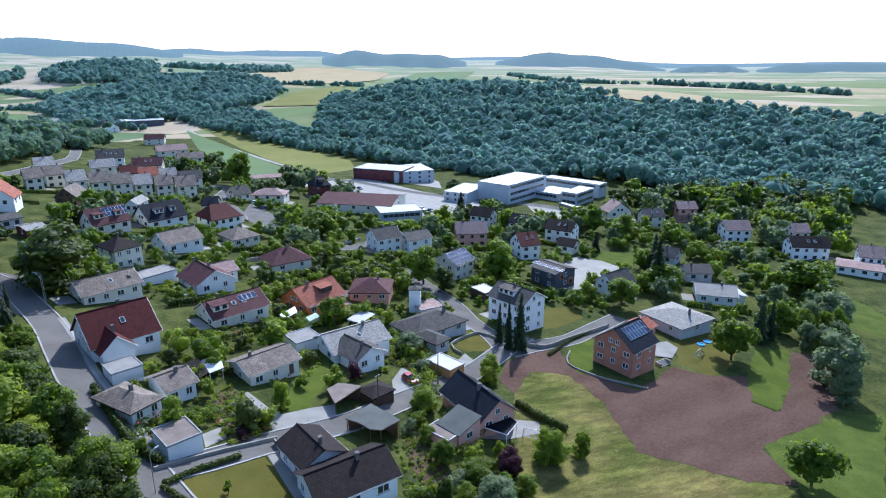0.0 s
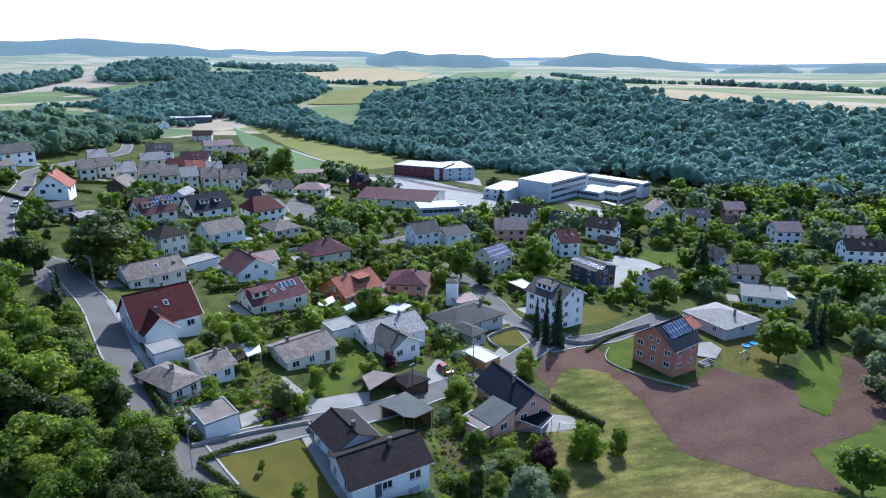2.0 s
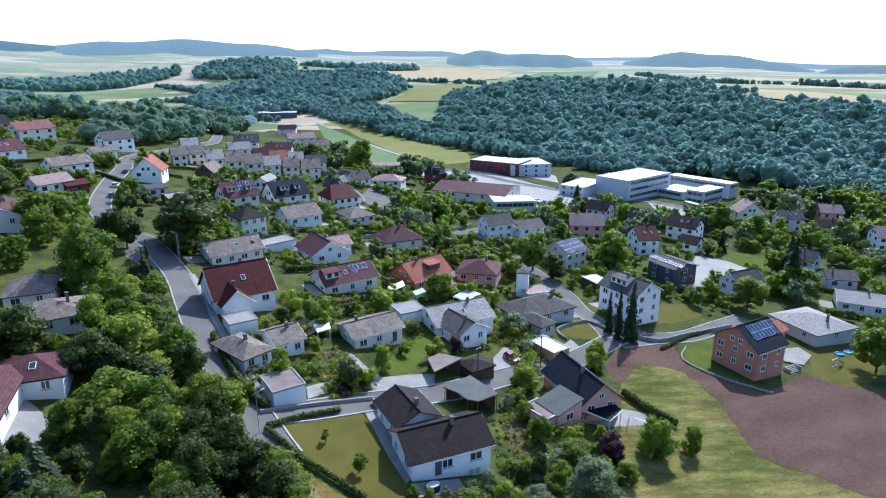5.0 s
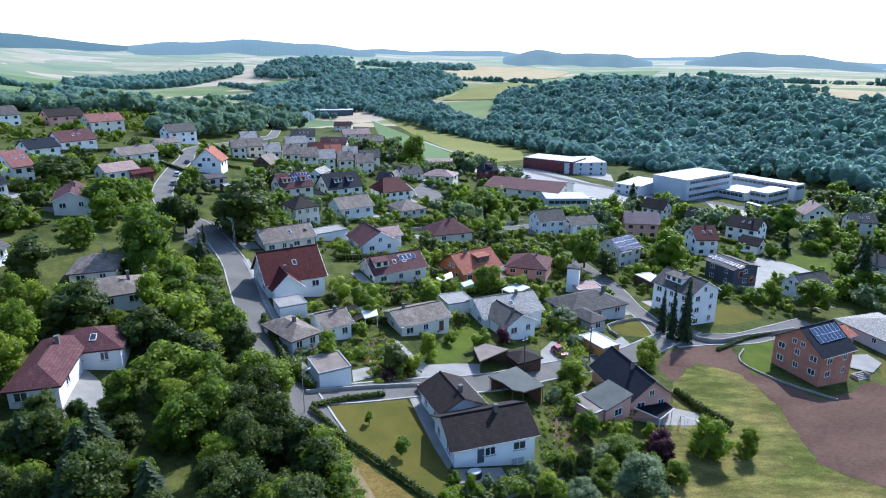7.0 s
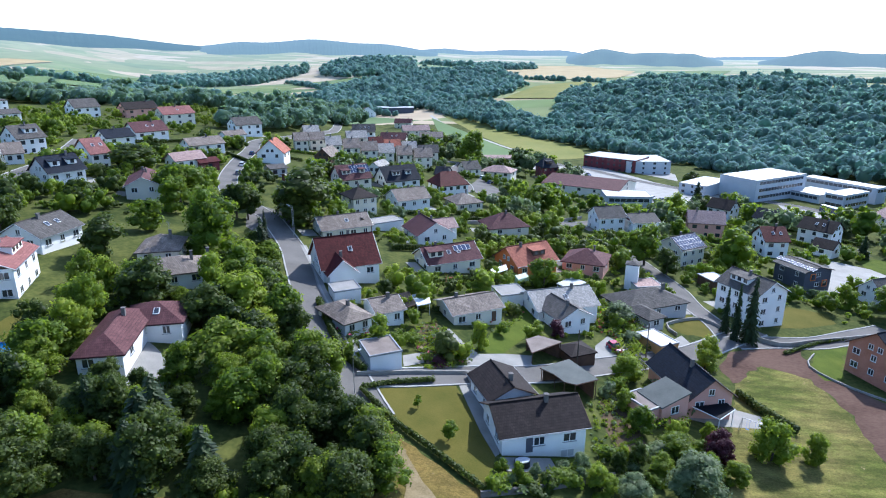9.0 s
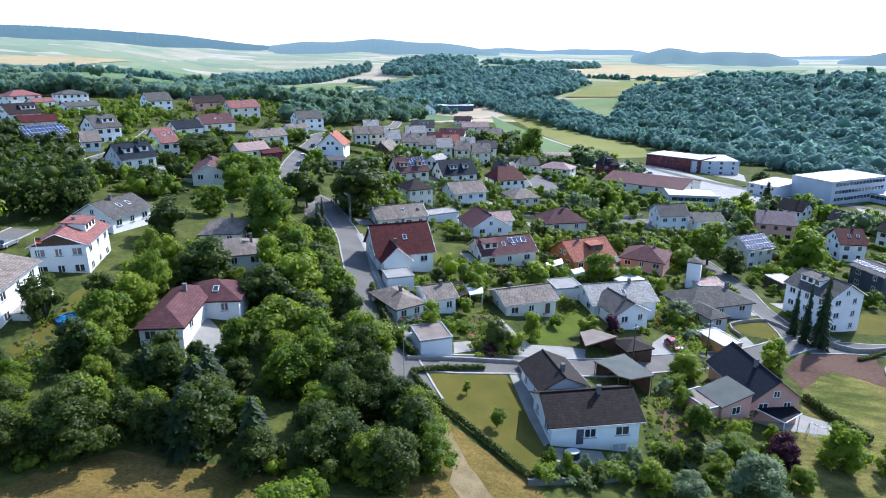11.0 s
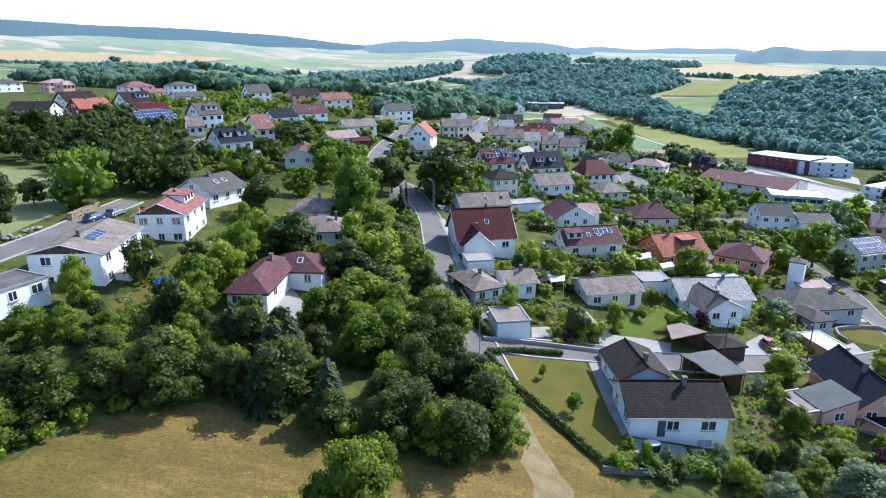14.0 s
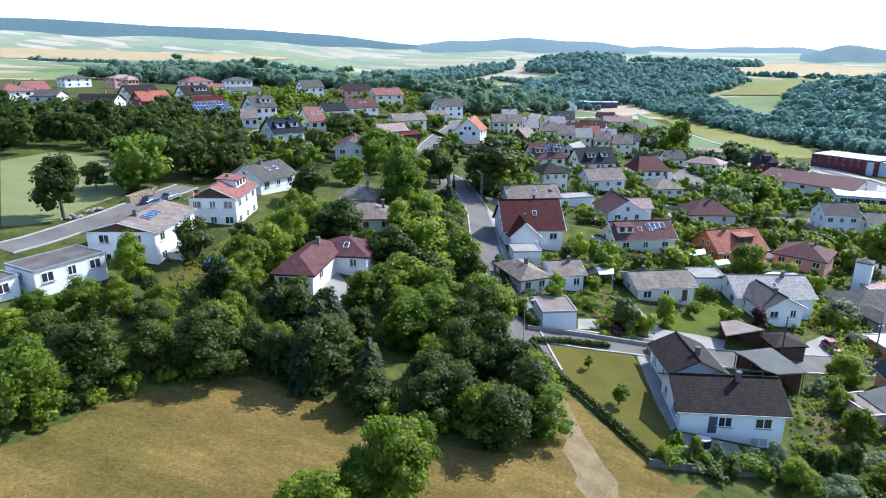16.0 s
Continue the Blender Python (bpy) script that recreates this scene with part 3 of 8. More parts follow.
    if dormer:
        for u0, dw_, side in dormer:
            hgt, run = 1.5, 1.5 / math.tan(slope)
            dm = inner @ Matrix.Translation((u0, (-1 if side > 0 else 1) * W / 2 * 0.62, eave + rise * 0.38)) @ pose(0, 0, 0, 0, 0, 0 if side > 0 else 180)
            run = min(run, W * 0.31 + 0.3)
            d = put("dormer", mesh_of("dormer", *box(-dw_ / 2, dw_ / 2, 0, run + 0.4, -0.5, hgt - 0.1), wall if wall in (WHITE, CREAM) else WOODW), ob, dm)
            put("dormer_roof", slabs_mesh("dormer_roof", [roof_slab([(-dw_ / 2 - 0.25, -0.35, hgt - 0.1), (dw_ / 2 + 0.25, -0.35, hgt - 0.1), (dw_ / 2 + 0.25, run + 0.7, hgt + 0.25), (-dw_ / 2 - 0.25, run + 0.7, hgt + 0.25)], 0.14)], roof), d)
            k = max(1, int(dw_ / 1.4))
            for i in range(k):
                put("pane", cached("dormer_pane", lambda: mesh_of("pane", *box(-0.5, 0.5, -0.03, 0.03, 0, 0.95), GLASS)), d, Matrix.Translation((dw_ * ((i + 0.5) / k - 0.5), 0, 0.25)))
    if antenna:
        put("antenna", mesh_of("antenna", *joined([tube((0, 0, 0), (0, 0, 2.6), 0.03, 0.02, 5)] + [tube((-0.5 + 0.1 * i, 0, 1.6 + 0.25 * i), (0.5 - 0.1 * i, 0, 1.6 + 0.25 * i), 0.015, 0.015, 4) for i in range(4)]), STEEL), ob, inner @ Matrix.Translation((L * 0.2, 0, ridge_z)))
    return ob


# ---- plants ----
def leaf_cards(rng, centres, radii, count, size, squash=1.0, up=0.3, jitter=0.42):
    """Many small leaf clumps over a set of overlapping lobes: bent quads, pointing outwards and a little up."""
    centres, radii = np.array(centres, float), np.array(radii, float)
    share = radii ** 2 / (radii ** 2).sum()
    pick = rng.choice(len(radii), count, p=share)
    way = rng.normal(size=(count, 3))
    way /= np.linalg.norm(way, axis=1)[:, None]
    way[:, 2] = np.where(way[:, 2] < -0.35, -way[:, 2] * 0.6, way[:, 2])
    far_ = radii[pick] * rng.uniform(0.78, 1.08, count)
    p = centres[pick] + way * far_[:, None] * np.array([1, 1, squash])
    n = way + rng.normal(size=(count, 3)) * jitter + np.array([0, 0, up])
    n /= np.linalg.norm(n, axis=1)[:, None]
    t = np.cross(n, rng.normal(size=(count, 3)))
    t /= np.linalg.norm(t, axis=1)[:, None]
    b = np.cross(n, t)
    s = (size * rng.uniform(0.55, 1.25, count))[:, None]
    v = np.stack([p - t * s - b * s * 0.5, p + t * s * 0.2 - b * s * 0.9 + n * s * 0.25, p + t * s + b * s * 0.45, p - t * s * 0.25 + b * s * 0.95 + n * s * 0.2], 1).reshape(-1, 3)
    return v


def lobe_core(centre, r, rng, squash=1.0):
    """A lumpy inner mass, 20 faces, that keeps a crown from being see-through."""
    g = (1 + 5 ** 0.5) / 2
    base = np.array([(-1, g, 0), (1, g, 0), (-1, -g, 0), (1, -g, 0), (0, -1, g), (0, 1, g), (0, -1, -g), (0, 1, -g), (g, 0, -1), (g, 0, 1), (-g, 0, -1), (-g, 0, 1)]) / math.hypot(1, g)
    v = np.array(centre) + base * r * rng.uniform(0.75, 1.05, (12, 1)) * np.array([1, 1, squash])
    f = [(0, 11, 5), (0, 5, 1), (0, 1, 7), (0, 7, 10), (0, 10, 11), (1, 5, 9), (5, 11, 4), (11, 10, 2), (10, 7, 6), (7, 1, 8), (3, 9, 4), (3, 4, 2), (3, 2, 6), (3, 6, 8), (3, 8, 9), (4, 9, 5), (2, 4, 11), (6, 2, 10), (8, 6, 7), (9, 8, 1)]
    return v, f


def crown_mesh(name, seed, lobes, count, size, material, shape="round"):
    """A crown one unit high and about one wide, from z = 0 to 1."""
    rng = np.random.default_rng(seed)
    cs, rs = [], []
    for i in range(lobes):
        a, h = rng.uniform(0, 2 * math.pi), rng.uniform(0.03, 0.84)
        wide = 0.33 * math.sin(math.pi * min(0.95, h * 0.80 + 0.22)) if shape == "round" else 0.16
        d = wide * rng.uniform(0.5, 1.15)
        cs.append((d * math.cos(a), d * math.sin(a), h))
        rs.append(rng.uniform(0.13, 0.22) * (16 / lobes) ** 0.4)
    cs.append((0, 0, 0.5)), rs.append(0.28)
    v = leaf_cards(rng, cs, rs, count, size)
    f = [(4 * i, 4 * i + 1, 4 * i + 2, 4 * i + 3) for i in range(count)]
    v = v.tolist()
    for c, r in zip(cs, rs):
        a, b = lobe_core(c, r * 0.80, rng)
        n = len(v)
        v += a.tolist()
        f += [tuple(i + n for i in face) for face in b]
    me = mesh_of(name, v, f, material)
    me.polygons.foreach_set("use_smooth", [True] * len(f))
    return me


def trunk_mesh(seed, bare=0.3):
    rng = np.random.default_rng(seed)
    parts = [tube((0, 0, -0.03), (0.01, 0, bare), 0.035, 0.026, 8), tube((0.01, 0, bare), (0.0, 0.01, 0.8), 0.026, 0.008, 6)]
    for i in range(5):
        a, z0 = 2 * math.pi * (i + rng.uniform(0, 0.6)) / 5, bare + 0.08 * i * rng.uniform(0.6, 1)
        parts.append(tube((0.005, 0.0, z0), (0.28 * math.cos(a), 0.28 * math.sin(a), z0 + 0.25), 0.014, 0.005, 5))
    return mesh_of("trunk", *joined(parts), BARK)


def spruce_mesh(seed, tiers=17, per=26):
    """A spruce: drooping whorls of needle sprays on a straight stem, one unit high."""
    rng = np.random.default_rng(seed)
    v, f = [], []
    for k in range(tiers):
        h = 0.06 + 0.92 * k / tiers
        r = 0.20 * (1 - h) ** 0.85 + 0.012
        for i in range(per if k < tiers - 4 else per // 2):
            a = rng.uniform(0, 2 * math.pi)
            rr, z = r * rng.uniform(0.45, 1.3), h + rng.uniform(-0.035, 0.035)
            o, s = np.array([math.cos(a), math.sin(a), 0]), np.array([-math.sin(a), math.cos(a), 0])
            w = 0.022 + 0.02 * (1 - h)
            tip, root = o * rr + np.array([0, 0, z - 0.045 * (1 - h) - 0.01]), o * rr * 0.25 + np.array([0, 0, z + 0.02])
            m_ = (tip + root) / 2 + np.array([0, 0, 0.012])
            n = len(v)
            v += [root.tolist(), (m_ + s * w).tolist(), tip.tolist(), (m_ - s * w).tolist()]
            f.append((n, n + 1, n + 2, n + 3))
    a, b = tube((0, 0, 0.04), (0, 0, 0.97), 0.10, 0.004, 9)
    n = len(v)
    return mesh_of("crown", v + a, f + [tuple(i + n for i in face) for face in b], NEEDLE)


KINDS = {"leaf": (LEAF, 3), "fresh": (LEAF_Y, 2), "deep": (LEAF_D, 2), "silver": (LEAF_G, 1), "red": (LEAF_R, 1)}
TREE_WORDS = {"leaf": "green leafy tree", "fresh": "fresh green leafy tree", "deep": "dense dark green leafy tree", "silver": "silvery green willow tree", "red": "dark red-leaved tree", "spruce": "tall dark green spruce"}
TREE_COUNT = [0]


def tree(x, y, height, width, kind="leaf", near=False, where="in the gardens", base=None, bare_=None):
    """A tree standing on the ground, with its trunk and crown."""
    TREE_COUNT[0] += 1
    i = TREE_COUNT[0]
    z = land(x, y) if base is None else base
    r = random.Random(i)
    ob = thing("spruce" if kind == "spruce" else "tree", pose(x, y, z, 0, 0, r.uniform(0, 360)), TREE_WORDS[kind] + " " + where, "tree", "trees")
    if kind == "spruce":
        put("trunk", cached("spruce_trunk", lambda: mesh_of("trunk", *tube((0, 0, -0.05), (0, 0, 0.9), 0.02, 0.004, 7), BARK)), ob, Matrix.Diagonal((height, height, height, 1)))
        c = put("crown", cached(("spruce", i % 2), lambda: spruce_mesh(40 + i % 2)), ob, Matrix.Diagonal((width * 2.4, width * 2.4, height, 1)))
        return ob
    material, variants = KINDS[kind]
    k = i % variants
    count, size = (3400, 0.0185) if near else (1400, 0.027)
    cm = cached(("crown", kind, k, near), lambda: crown_mesh("crown", 11 + k + 7 * len(kind), 30 if near else 18, count, size, material))
    bare = bare_ if bare_ is not None else (0.02 if near else 0.04)
    put("trunk", cached(("trunk", k), lambda: trunk_mesh(60 + k)), ob, Matrix.Diagonal((height * 0.75, height * 0.75, height * 0.9, 1)))
    put("crown", cm, ob, Matrix.Translation((0, 0, height * bare)) @ Matrix.Diagonal((width * 1.12, width * 1.12, height * (1 - bare), 1)))
    return ob


def shrub(x, y, height, width, kind="leaf", label="", name="shrub"):
    TREE_COUNT[0] += 1
    i = TREE_COUNT[0]
    material, variants = KINDS[kind]
    cm = cached(("shrub", kind, i % 3), lambda: crown_mesh("shrub", 90 + i % 3 + 5 * len(kind), 8, 420, 0.05, material))
    ob = put(name, cm, None, pose(x, y, land(x, y) - height * 0.12, 0, 0, (i * 77) % 360) @ Matrix.Diagonal((width * 1.15, width * 1.15, height * 1.15, 1)))
    words = {"leaf": "rounded green garden shrub", "fresh": "bright green garden shrub", "deep": "dark evergreen garden shrub", "silver": "grey-green garden shrub", "red": "dark red-leaved garden shrub"}
    return tagged(ob, label or words[kind] + " on the ground", "shrub", "garden shrubs")


def hedge(points, width, height, label, material=None, step=0.9, leaves=26):
    """A clipped hedge along a line: a leafy block of many clumps."""
    rng = np.random.default_rng(len(points) * 13 + int(abs(points[0][0])))
    step = min(step, width * (0.55 if leaves > 20 else 0.8))
    cs, v, f = [], [], []
    for (x0, y0), (x1, y1) in zip(points, points[1:]):
        d = math.hypot(x1 - x0, y1 - y0)
        n = max(1, int(d / step))
        for i in range(n):
            t = (i + 0.5) / n
            x, y = x0 + (x1 - x0) * t, y0 + (y1 - y0) * t
            for hz in ((0.3, 0.72) if height > 1.1 else (0.5,)):
                cs.append((x, y, land(x, y) + height * hz, width * 0.55))
    cen, rad = np.array([c[:3] for c in cs]), np.array([c[3] for c in cs])
    cards = leaf_cards(rng, cen, rad, len(cs) * leaves, 0.16 if leaves > 20 else 0.22)
    v = cards.tolist()
    f = [(4 * i, 4 * i + 1, 4 * i + 2, 4 * i + 3) for i in range(len(cards) // 4)]
    for c, r in zip(cen, rad):
        a, b = lobe_core(c, r * 0.9, rng)
        n = len(v)
        v += a.tolist()
        f += [tuple(i + n for i in face) for face in b]
    return tagged(put("hedge", mesh_of("hedge", v, f, material or LEAF_D)), label, "hedge", "garden hedges")


# ---- ground ----
def patch(name, poly, material, label, lift=0.03, grid=4.0, kind="structure", category="ground", ragged=0.0):
    """A flat area laid on the slope: its outline cut by a grid and draped."""
    OPEN.append(poly)
    if ragged:
        r, fine = random.Random(len(poly)), []
        for (x0, y0), (x1, y1) in zip(poly, poly[1:] + poly[:1]):
            n = max(1, int(math.hypot(x1 - x0, y1 - y0) / 1.6))
            fine += [(x0 + (x1 - x0) * i / n + r.uniform(-ragged, ragged), y0 + (y1 - y0) * i / n + r.uniform(-ragged, ragged)) for i in range(n)]
        poly = fine
    bm = bmesh.new()
    bm.faces.new([bm.verts.new((x, y, 0)) for x, y in poly])
    xs, ys = [p[0] for p in poly], [p[1] for p in poly]
    for axis, vals in ((Vector((1, 0, 0)), xs), (Vector((0, 1, 0)), ys)):
        c = math.floor(min(vals) / grid) * grid + grid
        while c < max(vals):
            bmesh.ops.bisect_plane(bm, geom=bm.verts[:] + bm.edges[:] + bm.faces[:], plane_co=axis * c, plane_no=axis)
            c += grid
    bmesh.ops.triangulate(bm, faces=bm.faces[:])
    for v in bm.verts:
        v.co.z = land(v.co.x, v.co.y) + lift
    bmesh.ops.recalc_face_normals(bm, faces=bm.faces[:])
    if sum(f.normal.z for f in bm.faces) < 0:
        bmesh.ops.reverse_faces(bm, faces=bm.faces[:])
    me = bpy.data.meshes.new(name)
    bm.to_mesh(me), bm.free()
    me.materials.append(material)
    return tagged(put(name, me), label, category, "", kind)


def along(points, step=3.0):
    """A line of points, rounded through its corners, at even steps."""
    pts = [Vector((*p, 0)) for p in points]
    out = []
    for i in range(len(pts) - 1):
        p0, p1, p2, p3 = pts[max(i - 1, 0)], pts[i], pts[i + 1], pts[min(i + 2, len(pts) - 1)]
        n = max(1, int((p2 - p1).length / step))
        for k in range(n):
            t = k / n
            out.append(0.5 * (2 * p1 + (p2 - p0) * t + (2 * p0 - 5 * p1 + 4 * p2 - p3) * t * t + (3 * p1 - p0 - 3 * p2 + p3) * t ** 3))
    out.append(pts[-1])
    return out


def strip(line, off0, off1, lift0, lift1, thick=0.0):
    """A band beside a line, from off0 to off1 metres to its left; with thick it gets faces at both sides too."""
    v, f = [], []
    for i, p in enumerate(line):
        d = (line[min(i + 1, len(line) - 1)] - line[max(i - 1, 0)]).normalized()
        left = Vector((-d.y, d.x, 0))
        a, b = p + left * off0, p + left * off1
        za, zb = land(a.x, a.y), land(b.x, b.y)
        v += [(a.x, a.y, za + lift0), (b.x, b.y, zb + lift1)]
        if thick:
            v += [(a.x, a.y, za + lift0 - thick), (b.x, b.y, zb + lift1 - thick)]
    k = 4 if thick else 2
    for i in range(len(line) - 1):
        a, b = k * i, k * (i + 1)
        f.append((a, b, b + 1, a + 1))
        if thick:
            f += [(a + 2, b + 2, b, a), (a + 1, b + 1, b + 3, a + 3)]
    if thick:
        e = k * (len(line) - 1)
        f += [(0, 1, 3, 2), (e, e + 2, e + 3, e + 1)]
    return v, f


def road(points, width, label, kerbs=True, material=None, lift=0.05, name="road", step=3.0):
    line = along(points, step)
    LINES.append(([(p.x, p.y) for p in line], width / 2))
    ob = tagged(put(name, mesh_of(name, *strip(line, -width / 2, width / 2, lift, lift), material or ASPHALT)), label, "road", "", "structure")
    ob.data.polygons.foreach_set("use_smooth", [True] * len(ob.data.polygons))
    if kerbs:
        for s in (-1, 1):
            a, b = sorted((s * width / 2, s * (width / 2 + 0.3)))
            tagged(put("kerb", mesh_of("kerb", *strip(line, a, b, lift + 0.11, lift + 0.11, 0.35), KERB)), "pale concrete kerb along the road", "kerb", "", "structure")
    return line


def garden_wall(points, height, label, width=0.25, material=None):
    line = along(points, 2.0)
    return tagged(put("garden_wall", mesh_of("garden_wall", *strip(line, -width / 2, width / 2, height, height, height + 0.3), material or WALLST)), label, "wall", "garden walls")


# ---- the ground ----
def ground_sheet():
    """One sheet: fine round the village, coarser outwards, to the horizon."""
    axis = []
    v = 0.0
    step = 6.0
    while v < 4950:
        axis.append(v)
        if v > 330:
            step = min(step * 1.06, 110.0)
        v += step
    axis.append(4950.0)
    half = sorted({-a for a in axis} | set(axis))
    xs, ys = [a - 40 for a in half], [a + 180 for a in half]
    verts = [(x, y, land(x, y)) for y in ys for x in xs]
    w = len(xs)
    faces = [(j * w + i, j * w + i + 1, (j + 1) * w + i + 1, (j + 1) * w + i) for j in range(len(ys) - 1) for i in range(w - 1)]
    me = mesh_of("ground", verts, faces, GRASS)
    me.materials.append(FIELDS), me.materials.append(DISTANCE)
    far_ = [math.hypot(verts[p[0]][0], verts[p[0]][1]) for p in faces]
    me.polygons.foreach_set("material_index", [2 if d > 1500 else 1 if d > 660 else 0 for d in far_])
    me.polygons.foreach_set("use_smooth", [True] * len(faces))
    return tagged(put("ground", me), "grassy slope falling to a valley with fields beyond", "ground", "", "structure")


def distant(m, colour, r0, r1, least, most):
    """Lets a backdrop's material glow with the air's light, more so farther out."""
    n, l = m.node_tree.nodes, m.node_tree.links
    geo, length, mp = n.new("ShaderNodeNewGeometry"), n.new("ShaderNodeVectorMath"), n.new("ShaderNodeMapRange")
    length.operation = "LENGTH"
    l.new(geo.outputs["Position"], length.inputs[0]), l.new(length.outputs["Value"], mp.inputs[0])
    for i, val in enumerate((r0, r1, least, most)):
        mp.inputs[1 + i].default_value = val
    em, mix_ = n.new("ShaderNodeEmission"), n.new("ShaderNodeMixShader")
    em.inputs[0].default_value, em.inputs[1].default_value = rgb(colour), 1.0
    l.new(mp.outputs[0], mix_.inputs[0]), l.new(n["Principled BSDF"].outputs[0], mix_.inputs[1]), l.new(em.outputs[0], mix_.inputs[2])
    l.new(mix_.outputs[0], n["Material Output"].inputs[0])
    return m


def field_material(name):
    """Far farmland: long strips of ripe corn, stubble, meadow and green crops."""
    m = bpy.data.materials.new(name)
    m.use_nodes = True
    n, l = m.node_tree.nodes, m.node_tree.links
    b, geo, mp = n["Principled BSDF"], n.new("ShaderNodeNewGeometry"), n.new("ShaderNodeMapping")
    mp.inputs["Rotation"].default_value, mp.inputs["Scale"].default_value = (0, 0, radians(-28)), (0.0010, 0.0024, 0.0)
    vor, ramp = n.new("ShaderNodeTexVoronoi"), n.new("ShaderNodeValToRGB")
    vor.inputs["Randomness"].default_value = 0.8
    l.new(geo.outputs["Position"], mp.inputs["Vector"]), l.new(mp.outputs[0], vor.inputs["Vector"])
    sep = n.new("ShaderNodeSeparateColor")
    l.new(vor.outputs["Color"], sep.inputs[0]), l.new(sep.outputs[0], ramp.inputs[0])
    ramp.color_ramp.interpolation = "CONSTANT"
    tones = [(0.0, (0.17, 0.20, 0.085)), (0.24, (0.33, 0.27, 0.16)), (0.42, (0.14, 0.19, 0.07)), (0.58, (0.40, 0.32, 0.22)), (0.74, (0.22, 0.235, 0.11)), (0.88, (0.115, 0.165, 0.07))]
    ramp.color_ramp.elements[0].color, ramp.color_ramp.elements[1].position = rgb(tones[0][1]), tones[1][0]
    ramp.color_ramp.elements[1].color = rgb(tones[1][1])
    for p, c in tones[2:]:
        ramp.color_ramp.elements.new(p).color = rgb(c)
    no, mix_ = n.new("ShaderNodeTexNoise"), n.new("ShaderNodeMix")
    no.inputs["Scale"].default_value = 0.02
    l.new(geo.outputs["Position"], no.inputs["Vector"])
    mix_.data_type, mix_.blend_type = "RGBA", "OVERLAY"
    mix_.inputs[0].default_value = 0.35
    l.new(ramp.outputs[0], mix_.inputs[6]), l.new(no.outputs["Fac"], mix_.inputs[7]), l.new(mix_.outputs[2], b.inputs["Base Color"])
    b.inputs["Roughness"].default_value, b.inputs["Specular IOR Level"].default_value = 0.95, 0.1
    return m


FIELDS = field_material("farmland")
# far land and ridges carry their haze as blue-grey emission, not as air
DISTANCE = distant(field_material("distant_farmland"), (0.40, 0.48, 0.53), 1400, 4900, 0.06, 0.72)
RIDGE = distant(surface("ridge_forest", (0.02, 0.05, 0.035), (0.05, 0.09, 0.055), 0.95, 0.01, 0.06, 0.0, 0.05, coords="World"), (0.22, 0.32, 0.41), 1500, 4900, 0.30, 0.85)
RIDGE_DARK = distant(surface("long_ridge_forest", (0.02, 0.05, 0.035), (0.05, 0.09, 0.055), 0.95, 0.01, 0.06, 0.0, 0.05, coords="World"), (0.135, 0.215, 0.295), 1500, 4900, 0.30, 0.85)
ground_sheet()


def inside(poly, x, y):
    hit = False
    for (x0, y0), (x1, y1) in zip(poly, poly[1:] + poly[:1]):
        if (y0 > y) != (y1 > y) and x < (x1 - x0) * (y - y0) / (y1 - y0) + x0:
            hit = not hit
    return hit


def woodland(name, poly, label, spacing=8.0, height=13.0, seed=1, cards=44, size=1.25, material=None, wide=0.74):
    """A wood of trees that nobody could count: crowns of very different size and height, each of several leafy lobes."""
    rng = np.random.default_rng(seed)
    xs, ys = [p[0] for p in poly], [p[1] for p in poly]
    v, f = [], []
    y = min(ys)
    while y < max(ys):
        x = min(xs)
        while x < max(xs):
            px, py = x + rng.uniform(-0.6, 0.6) * spacing, y + rng.uniform(-0.6, 0.6) * spacing
            x += spacing
            if not inside(poly, px, py):
                continue
            big = rng.random() ** 2.2
            h = height * (0.72 + 0.55 * big + rng.uniform(-0.08, 0.08)) * (1 + 0.14 * math.sin(px * 0.045 + seed) + 0.12 * math.sin(py * 0.06 + px * 0.02))
            r = spacing * wide * (0.78 + 0.75 * big) * rng.uniform(0.85, 1.15)
            slim = rng.random() < 0.16
            if slim:
                r, h = r * 0.55, h * 1.12
            z = land(px, py)
            lobes = 4 if slim else 6
            cs = [(px, py, z + h - r * 1.1), (px, py, z + h * 0.40)]
            rs = [r * 0.62, r * 0.85]
            for k in range(lobes):
                a, q = rng.uniform(0, 2 * math.pi), rng.uniform(0.35, 0.85)
                cs.append((px + math.cos(a) * q * r, py + math.sin(a) * q * r, z + h - r * (0.55 + 1.1 * q * rng.uniform(0.6, 1.2))))
                rs.append(r * rng.uniform(0.38, 0.60))
            c = leaf_cards(rng, cs, rs, cards, size * (0.75 + 0.4 * big), 1.0, 0.5, 0.28)
            n = len(v)
            v += c.tolist()
            f += [(n + 4 * i, n + 4 * i + 1, n + 4 * i + 2, n + 4 * i + 3) for i in range(cards)]
            for cc, rr in zip(cs[:6], rs[:6]):
                a, b = lobe_core(cc, rr * 0.84, rng, 1.1)
                n = len(v)
                v += a.tolist()
                f += [tuple(i + n for i in face) for face in b]
        y += spacing * 0.9
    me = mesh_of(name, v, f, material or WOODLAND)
    me.polygons.foreach_set("use_smooth", [True] * len(f))
    return tagged(put(name, me), label, "woodland", "", "stuff")


